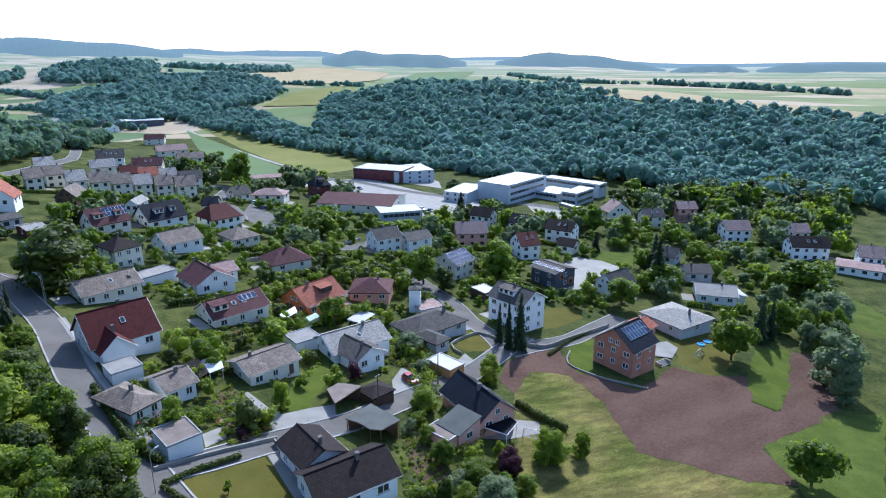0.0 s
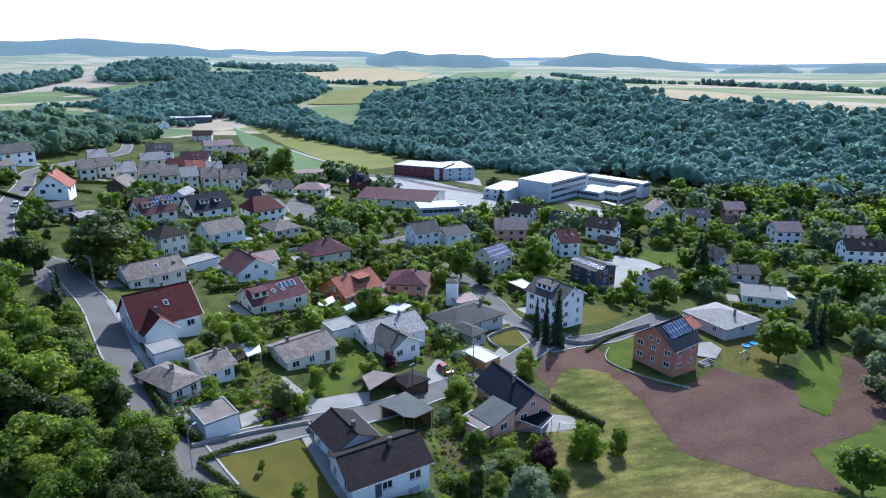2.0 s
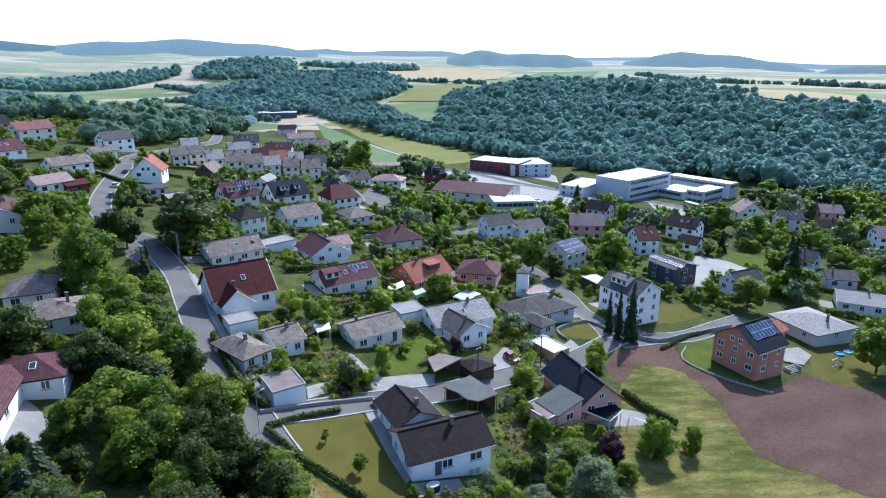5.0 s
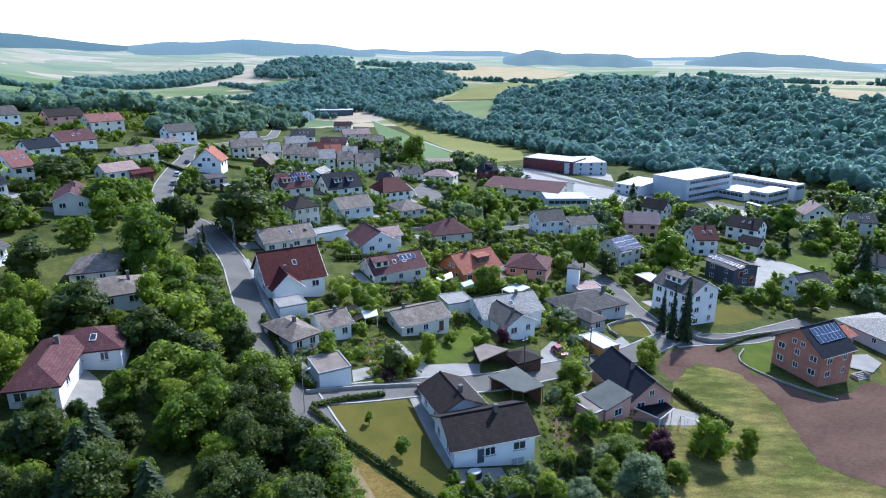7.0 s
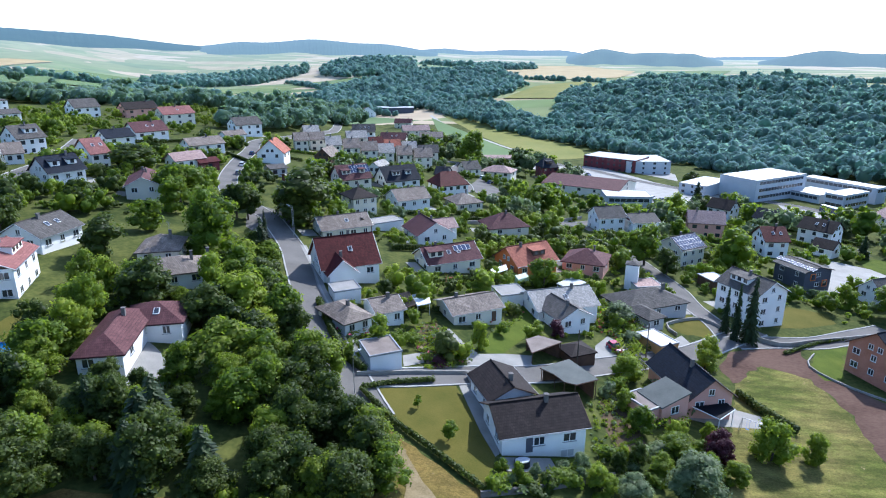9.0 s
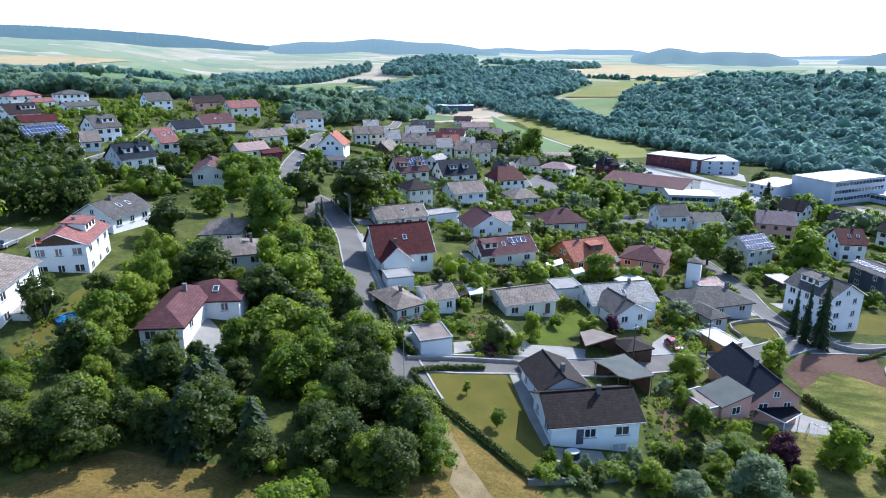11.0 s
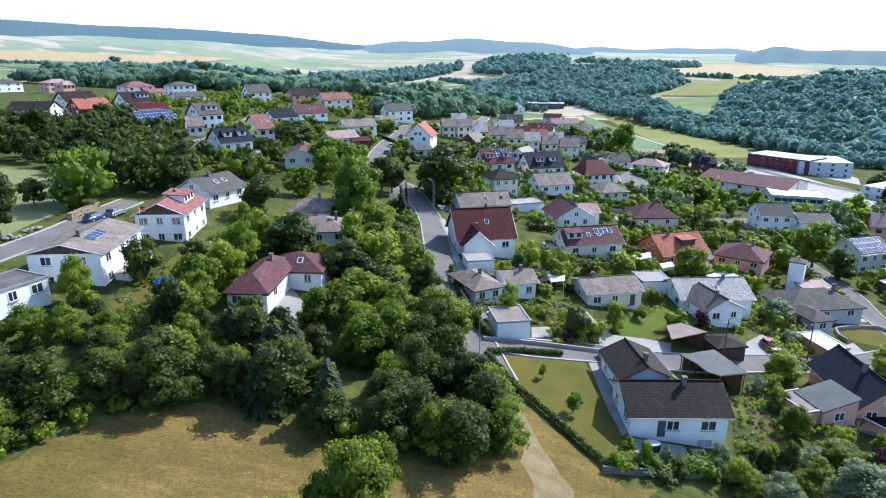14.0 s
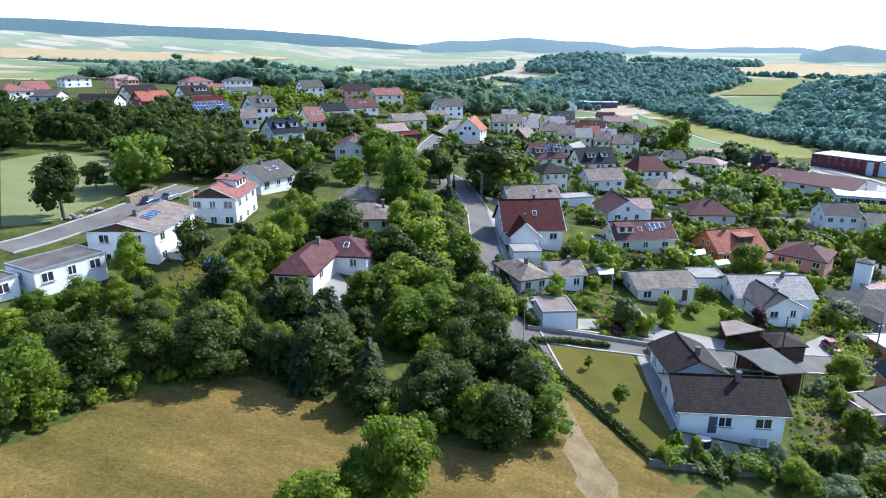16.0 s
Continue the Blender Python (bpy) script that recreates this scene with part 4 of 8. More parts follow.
def free(x, y, room, front=0.0):
    """Whether a plant of that radius has room here, clear of houses, roads and open ground; front: kept clear before a house."""
    for cx, cy, c, s, hl, hd in FOOT:
        dx, dy = x - cx, y - cy
        if abs(dx) < 40 and abs(dy) < 40:
            u, v = dx * c + dy * s, -dx * s + dy * c
            if abs(u) < hl + room and -hd - room - front < v < hd + room:
                return False
    for line, half in LINES:
        for px, py in line:
            if abs(px - x) < 8 and abs(py - y) < 8 and math.hypot(px - x, py - y) < half + 0.6 + room * 0.7:
                return False
    return not any(inside(p, x, y) for p in OPEN)


def height_before_house(x, y):
    """How tall a garden plant may grow here: low where a house stands close behind it."""
    d = math.hypot(x, y)
    ux, uy = x / d, y / d
    close = [h for h in FOOT if abs(h[0] - x) < 45 and abs(h[1] - y) < 45]
    for step in range(1, 14):
        px, py = x + ux * 2.5 * step, y + uy * 2.5 * step
        for cx, cy, c, s, hl, hd in close:
            dx, dy = px - cx, py - cy
            if abs(dx * c + dy * s) < hl and abs(dy * c - dx * s) < hd:
                return 1.3 + 0.5 * step
    return 99.0


def plant_zone(poly, spacing, low, high, seed, kinds, shrubs=0.0, near=False, where="in the gardens", front=0.0, wide=0.75, stuff=False, fine=150):
    """Trees and shrubs of mixed sizes, thick in some spots and open in others, wherever there is room; stuff: far or dense planting, joined."""
    r = random.Random(seed)
    rng = np.random.default_rng(seed)
    xs, ys = [p[0] for p in poly], [p[1] for p in poly]
    v, f, slots, mats = [], [], [], [KINDS[k][0] if k != "spruce" else NEEDLE for k in sorted(set(kinds))]
    order = sorted(set(kinds))
    y, row = min(ys), 0
    while y < max(ys):
        x = min(xs) + (row % 2) * spacing * 0.5
        row += 1
        while x < max(xs):
            px, py = x + r.uniform(-0.6, 0.6) * spacing, y + r.uniform(-0.6, 0.6) * spacing
            thick = math.sin(px * 0.19 + seed) + math.sin(py * 0.23 + 2 * seed) + math.sin((px + py) * 0.11 + 3 * seed)
            kind, small, h, w = r.choice(kinds), r.random() < shrubs, low + (high - low) * r.random() ** 1.4, r.uniform(0.8, 1.25) * wide
            x += spacing
            if not inside(poly, px, py) or (stuff and shrubs > 0.15 and thick < -1.1):
                continue
            if small:
                h = r.uniform(0.7, 2.2)
                w = r.uniform(1.2, 2.2)
            elif stuff:
                h *= 1.0 + 0.10 * thick
            if stuff and shrubs > 0.15:
                most = height_before_house(px, py)
                if h > most:
                    h, w = most, w * 1.25
            if not free(px, py, h * 0.35 if small else min(2.2, h * w * 0.35), 0 if small else front + (4.0 if stuff and h > 5.5 else 0)):
                continue
            if not stuff:
                if small:
                    shrub(px, py, h, h * w, kind if kind != "spruce" else "deep")
                else:
                    tree(px, py, h, h * (w if kind != "spruce" else 0.4), kind, near, where)
                continue
            z, rad = land(px, py), h * w * 0.5
            if kind == "spruce" and not small:
                cs = [(px, py, z + h * q) for q in (0.15, 0.3, 0.45, 0.6, 0.75, 0.9)]
                rs = [h * 0.2 * (1 - q) + 0.15 for q in (0.1, 0.25, 0.4, 0.55, 0.7, 0.85)]
            else:
                n = 4 if small else (9 if h < 7 else 16)
                reach = 0.75 if small else 0.62
                cs = [(px, py, z + h * 0.38)] + [(px + r.uniform(-reach, reach) * rad, py + r.uniform(-reach, reach) * rad, z + h * (r.uniform(0.25, 0.6) if small else r.uniform(0.18, 0.82))) for _ in range(n)]
                rs = [min(rad * 0.8, h * 0.42)] + [min(rad, h * 0.6) * (r.uniform(0.32, 0.6) if h < 7 else r.uniform(0.24, 0.44)) for _ in range(n)]
            cards = 64 if small else int(fine * 1.15)
            span = math.sqrt(h * rad * 2)
            c = leaf_cards(rng, cs, rs, cards, max(0.13, span * (0.075 if small else (0.56 if h < 7 else 0.82) / math.sqrt(cards))))
            n = len(v)
            v += c.tolist()
            f += [(n + 4 * i, n + 4 * i + 1, n + 4 * i + 2, n + 4 * i + 3) for i in range(cards)]
            made = cards
            for cc, rr in list(zip(cs, rs))[:12 if kind != "spruce" else 6]:
                a, b = lobe_core(cc, rr * 0.80, rng)
                n = len(v)
                v += a.tolist()
                f += [tuple(i + n for i in face) for face in b]
                made += 20
            slots += [order.index(kind)] * made
        y += spacing
    if stuff and v:
        me = mesh_of("greenery", v, f)
        for m in mats:
            me.materials.append(m)
        me.polygons.foreach_set("material_index", slots)
        me.polygons.foreach_set("use_smooth", [True] * len(f))
        tagged(put("greenery", me), "mixed green trees and shrubs " + where, "greenery", "", "stuff")


def band(name, az0, az1, r0, r1, height, label, material, rough=2.5, seed=1):
    """A far wooded ridge: a long low swell of tree tops that runs out at both ends, uneven along its edge."""
    rng = np.random.default_rng(seed)
    na, nr = max(24, int((az1 - az0) * 12)), 18
    v, f = [], []
    for j in range(nr + 1):
        for i in range(na + 1):
            u, q = i / na, j / nr
            ends = smooth(0, 0.30, u) * smooth(0, 0.24, 1 - u)
            wave = 0.80 + 0.12 * math.sin(u * 9.0 + seed * 1.7) + 0.08 * math.sin(u * 23.0 + seed)
            swell = smooth(0, 0.22, q) * (0.55 + 0.45 * math.sin(math.pi * min(1.0, 0.25 + q * 0.7)))
            a = radians(az0 + (az1 - az0) * u)
            r = r0 + (r1 - r0) * q + (70 * math.sin(7 * u * (az1 - az0) / 10 + 2.0 * seed) + 40 * math.sin(31 * u + seed)) * (1 - q)
            x, y = -math.sin(a) * r, math.cos(a) * r
            v.append((x, y, land(x, y) - 4 + 4.5 * ends + height * ends * wave * swell + rng.uniform(-rough, rough) * ends * swell - (6 if j == 0 else 0)))
    w = na + 1
    f = [(j * w + i, j * w + i + 1, (j + 1) * w + i + 1, (j + 1) * w + i) for j in range(nr) for i in range(na)]
    me = mesh_of(name, v, f, material)
    me.polygons.foreach_set("use_smooth", [True] * len(f))
    return tagged(put(name, me), label, "backdrop", "", "structure")


def treeline(points, height, label, spacing=6.0, seed=5):
    """A row of trees along a field's edge."""
    line = along(points, 10.0)
    left, right = [], []
    for i, p in enumerate(line):
        d = (line[min(i + 1, len(line) - 1)] - line[max(i - 1, 0)]).normalized() * spacing * 0.8
        left.append((p.x - d.y, p.y + d.x)), right.append((p.x + d.y, p.y - d.x))
    return woodland("tree_row", left + right[::-1], label, spacing, height, seed, 26, 0.9)

# ---- roads, paths, lawns and fields ----
road([(-96.9, 131.9), (-79.0, 115.1), (-68.6, 102.8), (-62.2, 95.0), (-55.6, 87.8), (-49.3, 80.7), (-43.1, 74.3), (-39.0, 70.6), (-34.1, 65.8), (-31.9, 63.8)], 5.3, "grey asphalt village road between gardens")
road([(-38.1, 71.7), (-33.1, 75.7), (-27.4, 81.1), (-24.0, 84.2), (-15.6, 91.4), (-7.1, 101.7), (-1.0, 108.8), (6.4, 117.7), (13.7, 130.4), (20.4, 142.2)], 5.0, "grey asphalt side road past the houses")
road([(15.1, 130.5), (23.0, 136.7), (32.2, 142.6), (41.7, 153.1), (50.1, 162.3)], 5.0, "grey asphalt lane along a low wall")
road([(15.1, 130.5), (12.5, 139.2), (7.3, 149.1), (3.1, 161.1), (-7.0, 178.9), (-12.9, 189.3)], 5.0, "grey asphalt lane between houses")
road([(-96.9, 131.9), (-108.0, 138.0), (-120.7, 146.1), (-135.1, 162.6), (-153.5, 191.4), (-167.5, 216.2), (-183.7, 243.4), (-190.0, 285.0), (-199.5, 336.4)], 5.4, "grey asphalt street climbing to the estate")
road([(-159.8, 105.2), (-170.5, 118.8), (-179.2, 133.2), (-194.4, 152.9), (-215.6, 176.6)], 5.0, "grey asphalt estate road")
road([(-96.9, 27.6), (-98.5, 32.4), (-101.1, 37.9), (-105.7, 46.8), (-112.1, 56.9), (-118.0, 67.1)], 4.4, "grey asphalt road beside the field")
road([(85.9, 276.8), (68.6, 302.9), (43.2, 321.8), (4.9, 334.3), (-23.9, 350.0), (-49.3, 371.2), (-67.7, 378.0), (-85.0, 393.7)], 6.0, "pale road through the commercial area")
road([(-92.9, 413.4), (-120.1, 443.8), (-169.5, 521.5), (-232.6, 613.6), (-281.4, 694.2)], 3.5, "pale farm track through the valley meadow", kerbs=False, material=PALE)
road([(-69.8, 236.5), (-58.3, 226.2), (-47.8, 216.8), (-38.3, 209.9), (-30.6, 212.4), (-23.9, 225.4)], 5.5, "grey asphalt street behind the gardens")
road([(-90.1, 227.2), (-78.8, 235.4), (-89.9, 260.5), (-100.1, 273.9), (-109.1, 315.8), (-118.6, 311.2)], 5.0, "grey asphalt street by the terraces")
road([(-199.5, 336.4), (-232.7, 400.5), (-384.8, 668.1)], 5.0, "grey street between the terraces")
patch("pavement", [(-86.1, 352.0), (-48.2, 390.7), (-10.9, 348.0), (19.9, 326.3), (19.7, 297.1), (-8.2, 265.4), (-22.4, 257.0), (-42.4, 318.2)], PALE, "pale paved yard of the shops", 0.045)
patch("pavement", [(-23.0, 422.2), (-1.6, 384.3), (0.3, 360.3), (-25.9, 378.7), (-58.6, 413.2)], PALE, "pale paved yard by the depot", 0.045)
patch("pavement", [(44.4, 319.1), (72.3, 307.3), (71.5, 279.9), (46.9, 286.8)], PALE, "pale car park by the school", 0.045)
patch("pavement", [(42.9, 210.5), (49.8, 223.3), (59.5, 219.6), (65.1, 210.8), (49.9, 190.4), (39.8, 182.2)], PALE, "pale gravelled court", 0.045)
patch("pavement", [(-86.9, 278.5), (-68.3, 252.0), (-67.7, 229.0), (-80.5, 241.7)], ASPHALT, "asphalt parking court", 0.045)
patch("driveway", [(-27.2, 90.5), (-22.8, 94.3), (-18.8, 96.9), (-17.7, 92.6), (-25.8, 84.0), (-27.8, 88.3), (-30.3, 89.8)], PAVING, "pale paved drive in front of a house", 0.045)
patch("driveway", [(-9.7, 109.5), (-8.2, 116.0), (-4.0, 112.7), (-5.4, 104.7), (-8.7, 100.5)], PAVING, "pale paved drive beside a carport", 0.045)
patch("driveway", [(1.9, 119.1), (5.3, 127.5), (9.0, 120.6), (4.8, 114.8)], PAVING, "pale paved drive by the white carport", 0.045)
patch("path", [(-25.9, 79.3), (-25.3, 81.5), (-21.0, 75.5), (-17.5, 69.9), (-15.6, 66.2), (-15.9, 65.1), (-19.1, 69.1), (-22.4, 74.0)], PAVING, "pale paved path along the house", 0.045)
patch("terrace", [(-15.4, 65.3), (-9.8, 69.0), (-8.3, 66.8), (-13.9, 63.1)], PAVING, "grey paved terrace before the white house", 0.08, grid=2.0)
patch("lawn", [(-9.7, 69.1), (-5.3, 72.0), (-3.8, 69.8), (-8.2, 66.9)], LAWN, "small green lawn before the white house", 0.05, grid=2.0)
patch("driveway", [(-67.5, 58.6), (-69.0, 62.6), (-64.6, 61.0), (-60.6, 59.2), (-58.2, 55.0), (-59.6, 51.6), (-61.6, 49.6), (-62.9, 50.8)], PAVING, "pale paved forecourt of the bungalow", 0.05)
patch("terrace", [(13.2, 99.9), (17.8, 100.2), (17.8, 96.3), (11.0, 92.5), (5.2, 91.7), (6.3, 94.4)], PAVING, "pale curved terrace behind the pink house", 0.05)
patch("lawn", [(-36.0, 68.7), (-29.0, 77.5), (-26.3, 78.9), (-22.4, 74.0), (-19.1, 69.1), (-15.9, 65.1), (-15.0, 58.9), (-16.1, 58.0), (-24.2, 62.2), (-29.0, 64.1)], LAWN_DRY, "mown sunlit lawn with a clipped hedge", 0.03)
patch("lawn", [(-27.4, 100.6), (-25.4, 112.1), (-26.8, 118.9), (-24.0, 120.7), (-21.2, 106.2), (-23.2, 93.6), (-26.4, 92.3)], LAWN, "mown green lawn behind a bungalow", 0.03)
patch("lawn", [(4.4, 141.2), (9.0, 141.4), (13.8, 136.4), (12.8, 131.4), (6.2, 128.5), (3.2, 130.5)], LAWN_DRY, "dry front lawn with a low wall", 0.03, ragged=0.45)
patch("lawn", [(29.5, 165.5), (38.3, 165.8), (39.3, 159.4), (30.9, 150.9), (24.5, 146.9)], LAWN_DRY, "dry lawn beside the tall white house", 0.03)
patch("lawn", [(57.7, 234.8), (79.4, 231.2), (72.5, 215.6), (58.6, 216.2)], LAWN, "green lawn with a few trees", 0.03)
patch("lawn", [(30.3, 136.2), (38.7, 146.6), (33.8, 125.0), (30.8, 122.8), (29.4, 128.1)], LAWN, "small green lawn beside the brick house", 0.05, ragged=0.45)
patch("lawn", [(61.0, 149.3), (73.7, 159.4), (76.5, 145.6), (68.3, 133.3), (61.0, 128.1), (56.6, 135.2)], LAWN_DRY, "garden lawn with play equipment", 0.04, ragged=0.45)
patch("lawn", [(71.1, 129.7), (81.1, 146.5), (90.2, 146.5), (78.8, 125.9), (69.8, 113.7), (66.5, 117.5)], LAWN, "grassy strip shaded by trees", 0.05, ragged=0.45)
patch("bare_field", [(13.8, 123.9), (28.3, 139.7), (28.8, 127.9), (33.3, 123.0), (41.6, 117.9), (54.7, 131.8), (61.4, 128.5), (70.8, 129.1), (66.2, 116.8), (69.5, 113.2), (78.5, 125.3), (89.8, 145.4), (97.9, 143.0), (84.4, 116.3), (59.1, 99.0), (60.1, 88.1), (51.0, 88.1), (44.6, 90.3), (34.3, 93.5), (32.6, 110.3), (28.1, 121.5), (19.8, 122.3), (14.3, 110.2), (12.1, 115.0)], SOIL, "graded brown soil of a building plot", 0.03, ragged=0.5)
patch("mown_field", [(14.3, 110.2), (19.8, 122.3), (28.1, 121.5), (32.6, 110.3), (34.3, 93.5), (44.6, 90.3), (51.0, 88.1), (59.9, 87.8), (38.0, 70.0), (10.0, 55.0)], MOWN, "mown yellow-green hay field", 0.025, ragged=0.5)
patch("dry_meadow", [(-52.3, 13.3), (-53.7, 20.3), (-53.4, 26.4), (-49.7, 35.3), (-40.1, 39.9), (-31.5, 42.1), (-25.5, 47.1), (-23.4, 49.9), (-20.0, 55.6), (-15.2, 54.3), (-10.0, 58.9), (-8.0, 20.0), (-40.0, -20.0), (-120.0, -10.0)], MEADOW, "dry yellow meadow below the wood", 0.03, ragged=0.6)
patch("track", [(-31.6, 62.6), (-25.8, 56.2), (-22.0, 52.0), (-18.4, 47.6), (-13.0, 42.0), (-10.4, 45.2), (-15.0, 50.2), (-18.6, 53.4), (-23.4, 57.6), (-30.4, 63.2)], TRACK, "worn dry track along the hedge", 0.06, ragged=0.8, grid=1.0)
patch("field", [(-156.5, 46.2), (-162.3, 58.3), (-154.7, 65.2), (-136.2, 65.6), (-118.3, 55.7), (-112.1, 45.9), (-106.6, 38.4), (-106.0, 33.5), (-107.5, 31.0)], DUSTY, "pale green field beside the road", 0.04)
patch("meadow", [(-267.4, 694.4), (-221.1, 685.4), (-137.8, 586.7), (-68.9, 470.5), (-58.9, 427.1), (-79.6, 393.7), (-124.2, 454.2), (-203.5, 593.8)], HAY, "yellow-green valley meadow", 0.05, grid=12.0)
patch("crop_field", [(-271.0, 671.4), (-193.4, 563.0), (-119.4, 436.1), (-83.5, 386.6), (-94.0, 365.0), (-112.7, 350.5), (-165.1, 443.0)], CROP, "pale green crop in the valley", 0.06, grid=12.0)
patch("vegetable_bed", [(-6.2, 89.0), (-4.9, 92.6), (-1.1, 85.5), (1.4, 80.4), (0.4, 77.2), (-2.0, 75.6), (-5.1, 82.4)], GARDEN, "vegetable garden with dark soil rows", 0.04)
patch("vegetable_bed", [(-38.9, 92.5), (-37.1, 98.6), (-33.4, 92.4), (-31.0, 83.2), (-33.4, 83.2)], GARDEN, "vegetable garden beside a path", 0.04)
treeline([(218.1, 686.6), (255.4, 672.2), (292.4, 647.5), (304.9, 637.2), (326.0, 601.7), (362.8, 542.2)], 9, "row of dark trees between far fields", 7, 31)
treeline([(123.2, 1181.2), (151.4, 786.5), (212.0, 754.1)], 9, "row of dark trees between far fields", 8, 32)
treeline([(183.8, 1769.1), (252.0, 1313.8), (368.2, 1202.5)], 10, "row of dark trees between far fields", 9, 33)
treeline([(389.2, 1202.2), (448.2, 1087.5), (513.6, 942.1), (534.9, 842.9)], 10, "row of dark trees between far fields", 9, 34)
treeline([(-313.0, 1079.7), (-212.2, 1095.1), (-126.8, 1102.5)], 10, "wooded edge between far fields", 9, 35)
treeline([(-868.3, 1265.4), (-729.2, 1148.9), (-506.5, 907.3)], 11, "trees along the valley", 8, 36)
treeline([(-500.1, 779.0), (-404.7, 718.3), (-315.8, 677.4)], 10, "trees along the upper valley", 8, 37)
treeline([(-284.8, 340.8), (-640.9, 894.5), (-501.6, 864.6)], 11, "trees in the upper valley", 8, 38)
treeline([(-635.3, 590.8), (-741.1, 790.2), (-685.0, 841.6)], 10, "trees in the upper valley", 8, 39)
treeline([(-1748.0, 584.9), (-1644.7, 632.2), (-1574.9, 704.3)], 9, "copse between far fields", 9, 40)
patch("ripe_field", [(-492.4, 1562.5), (-542.7, 2220.5), (-349.6, 2219.4), (-149.5, 1882.2), (-140.2, 1380.4), (-203.8, 1156.8), (-288.7, 1095.2)], STRAW, "pale ripe grain field on the far slope", 1.4, grid=45.0)
patch("far_meadow", [(-230.4, 823.3), (-221.5, 964.7), (-169.1, 1064.2), (-108.2, 1017.4), (-136.8, 857.4), (-153.3, 783.4)], HAY, "pale green meadow between the woods", 0.9, grid=45.0)
patch("crop_field", [(-116.9, 1201.3), (-69.0, 1928.4), (105.6, 2053.9), (20.0, 1207.2), (-54.6, 1018.7)], CROP, "green crop field on the plateau", 1.4, grid=45.0)
patch("ripe_field", [(83.5, 1206.5), (170.5, 747.0), (291.3, 632.0), (370.2, 525.8), (401.2, 572.3), (325.7, 709.5), (247.7, 1089.2)], STRAW, "pale stubble strip above the wood", 1.1, grid=45.0)
patch("far_meadow", [(224.3, 632.6), (280.0, 606.3), (351.9, 498.1), (367.2, 521.2), (289.8, 628.5), (234.7, 663.6)], HAY, "pale green meadow above the wood", 0.9, grid=45.0)
patch("ripe_field", [(-2164.8, 657.6), (-2068.9, 896.5), (-1809.0, 1156.6), (-1697.5, 1330.2), (-1465.1, 967.6), (-1671.6, 748.2), (-1816.8, 548.0)], STRAW, "pale grain field below the ridge", 2.0, grid=60.0)
patch("crop_field", [(-1597.6, 590.2), (-1329.2, 712.0), (-1449.6, 1214.3), (-1287.6, 1370.4), (-691.2, 642.5), (-751.2, 496.8), (-1093.5, 488.7)], CROP, "green field behind the tree belt", 1.4, grid=60.0)
patch("crop_field", [(-656.9, 857.1), (-556.1, 854.5), (-489.2, 745.0), (-447.6, 647.5), (-482.9, 627.6)], CROP, "pale green crop field up the valley", 1.0, grid=20.0)
patch("green_meadow", [(59.7, 100.1), (82.4, 113.4), (94.5, 116.3), (74.0, 86.9), (59.7, 85.1)], VERDANT, "lush green meadow beside the bare plot", 0.03, ragged=0.3)
patch("green_meadow", [(127.7, 194.1), (132.3, 192.3), (133.9, 173.3), (122.3, 156.5), (118.6, 160.0), (115.3, 167.7)], VERDANT, "green paddock between the trees", 0.03, ragged=0.45)
patch("terrace", [(52.5, 143.5), (58.1, 146.6), (59.6, 142.7), (55.8, 136.2), (51.8, 136.7)], PAVING, "pale paved terrace beside the brick house", 0.25)
patch("dry_meadow", [(-31.3, 63.1), (-28.0, 62.2), (-23.3, 60.3), (-19.1, 58.7), (-14.5, 57.1), (-10.7, 55.0), (-22.0, 44.7), (-27.6, 50.8), (-31.1, 59.2)], MEADOW, "dry yellow grass along the hedge", 0.035, ragged=0.5)
patch("road", [(-103.4, 131.0), (-104.7, 140.1), (-94.2, 138.5), (-85.9, 126.8), (-82.6, 118.0), (-87.5, 115.5), (-95.2, 119.9)], ASPHALT, "asphalt junction under the big trees", 0.06)
patch("lawn", [(-76.5, 39.7), (-78.2, 44.0), (-81.0, 48.9), (-85.7, 54.2), (-87.7, 58.9), (-83.1, 56.8), (-77.2, 52.0), (-71.5, 48.5), (-67.1, 43.6), (-69.0, 38.3), (-72.1, 38.1)], LAWN_DRY, "sunny garden lawn round a blue pool", 0.03)
road([(-77.6, 117.7), (-66.8, 105.6), (-60.5, 97.7), (-53.7, 90.4), (-47.3, 83.2), (-41.0, 76.9), (-37.5, 73.9)], 1.4, "pale paved footway along the village road", kerbs=False, material=PAVING, lift=0.12, name="pavement")
patch("patio", [(-36.2, 82.0), (-34.1, 85.2), (-32.5, 82.0), (-34.5, 78.7)], PAVING, "small paved patio beside the box garage", 0.06)
patch("path", [(-38.3, 90.1), (-38.1, 91.1), (-33.3, 85.1), (-30.1, 81.3), (-31.0, 80.0), (-33.6, 84.7)], TRACK, "trodden garden path between beds", 0.07)
patch("path", [(-34.5, 96.6), (-34.0, 97.2), (-29.5, 93.0), (-26.7, 91.2), (-27.3, 89.1), (-29.2, 89.7)], PAVING, "pale paved path to the bungalow door", 0.06)

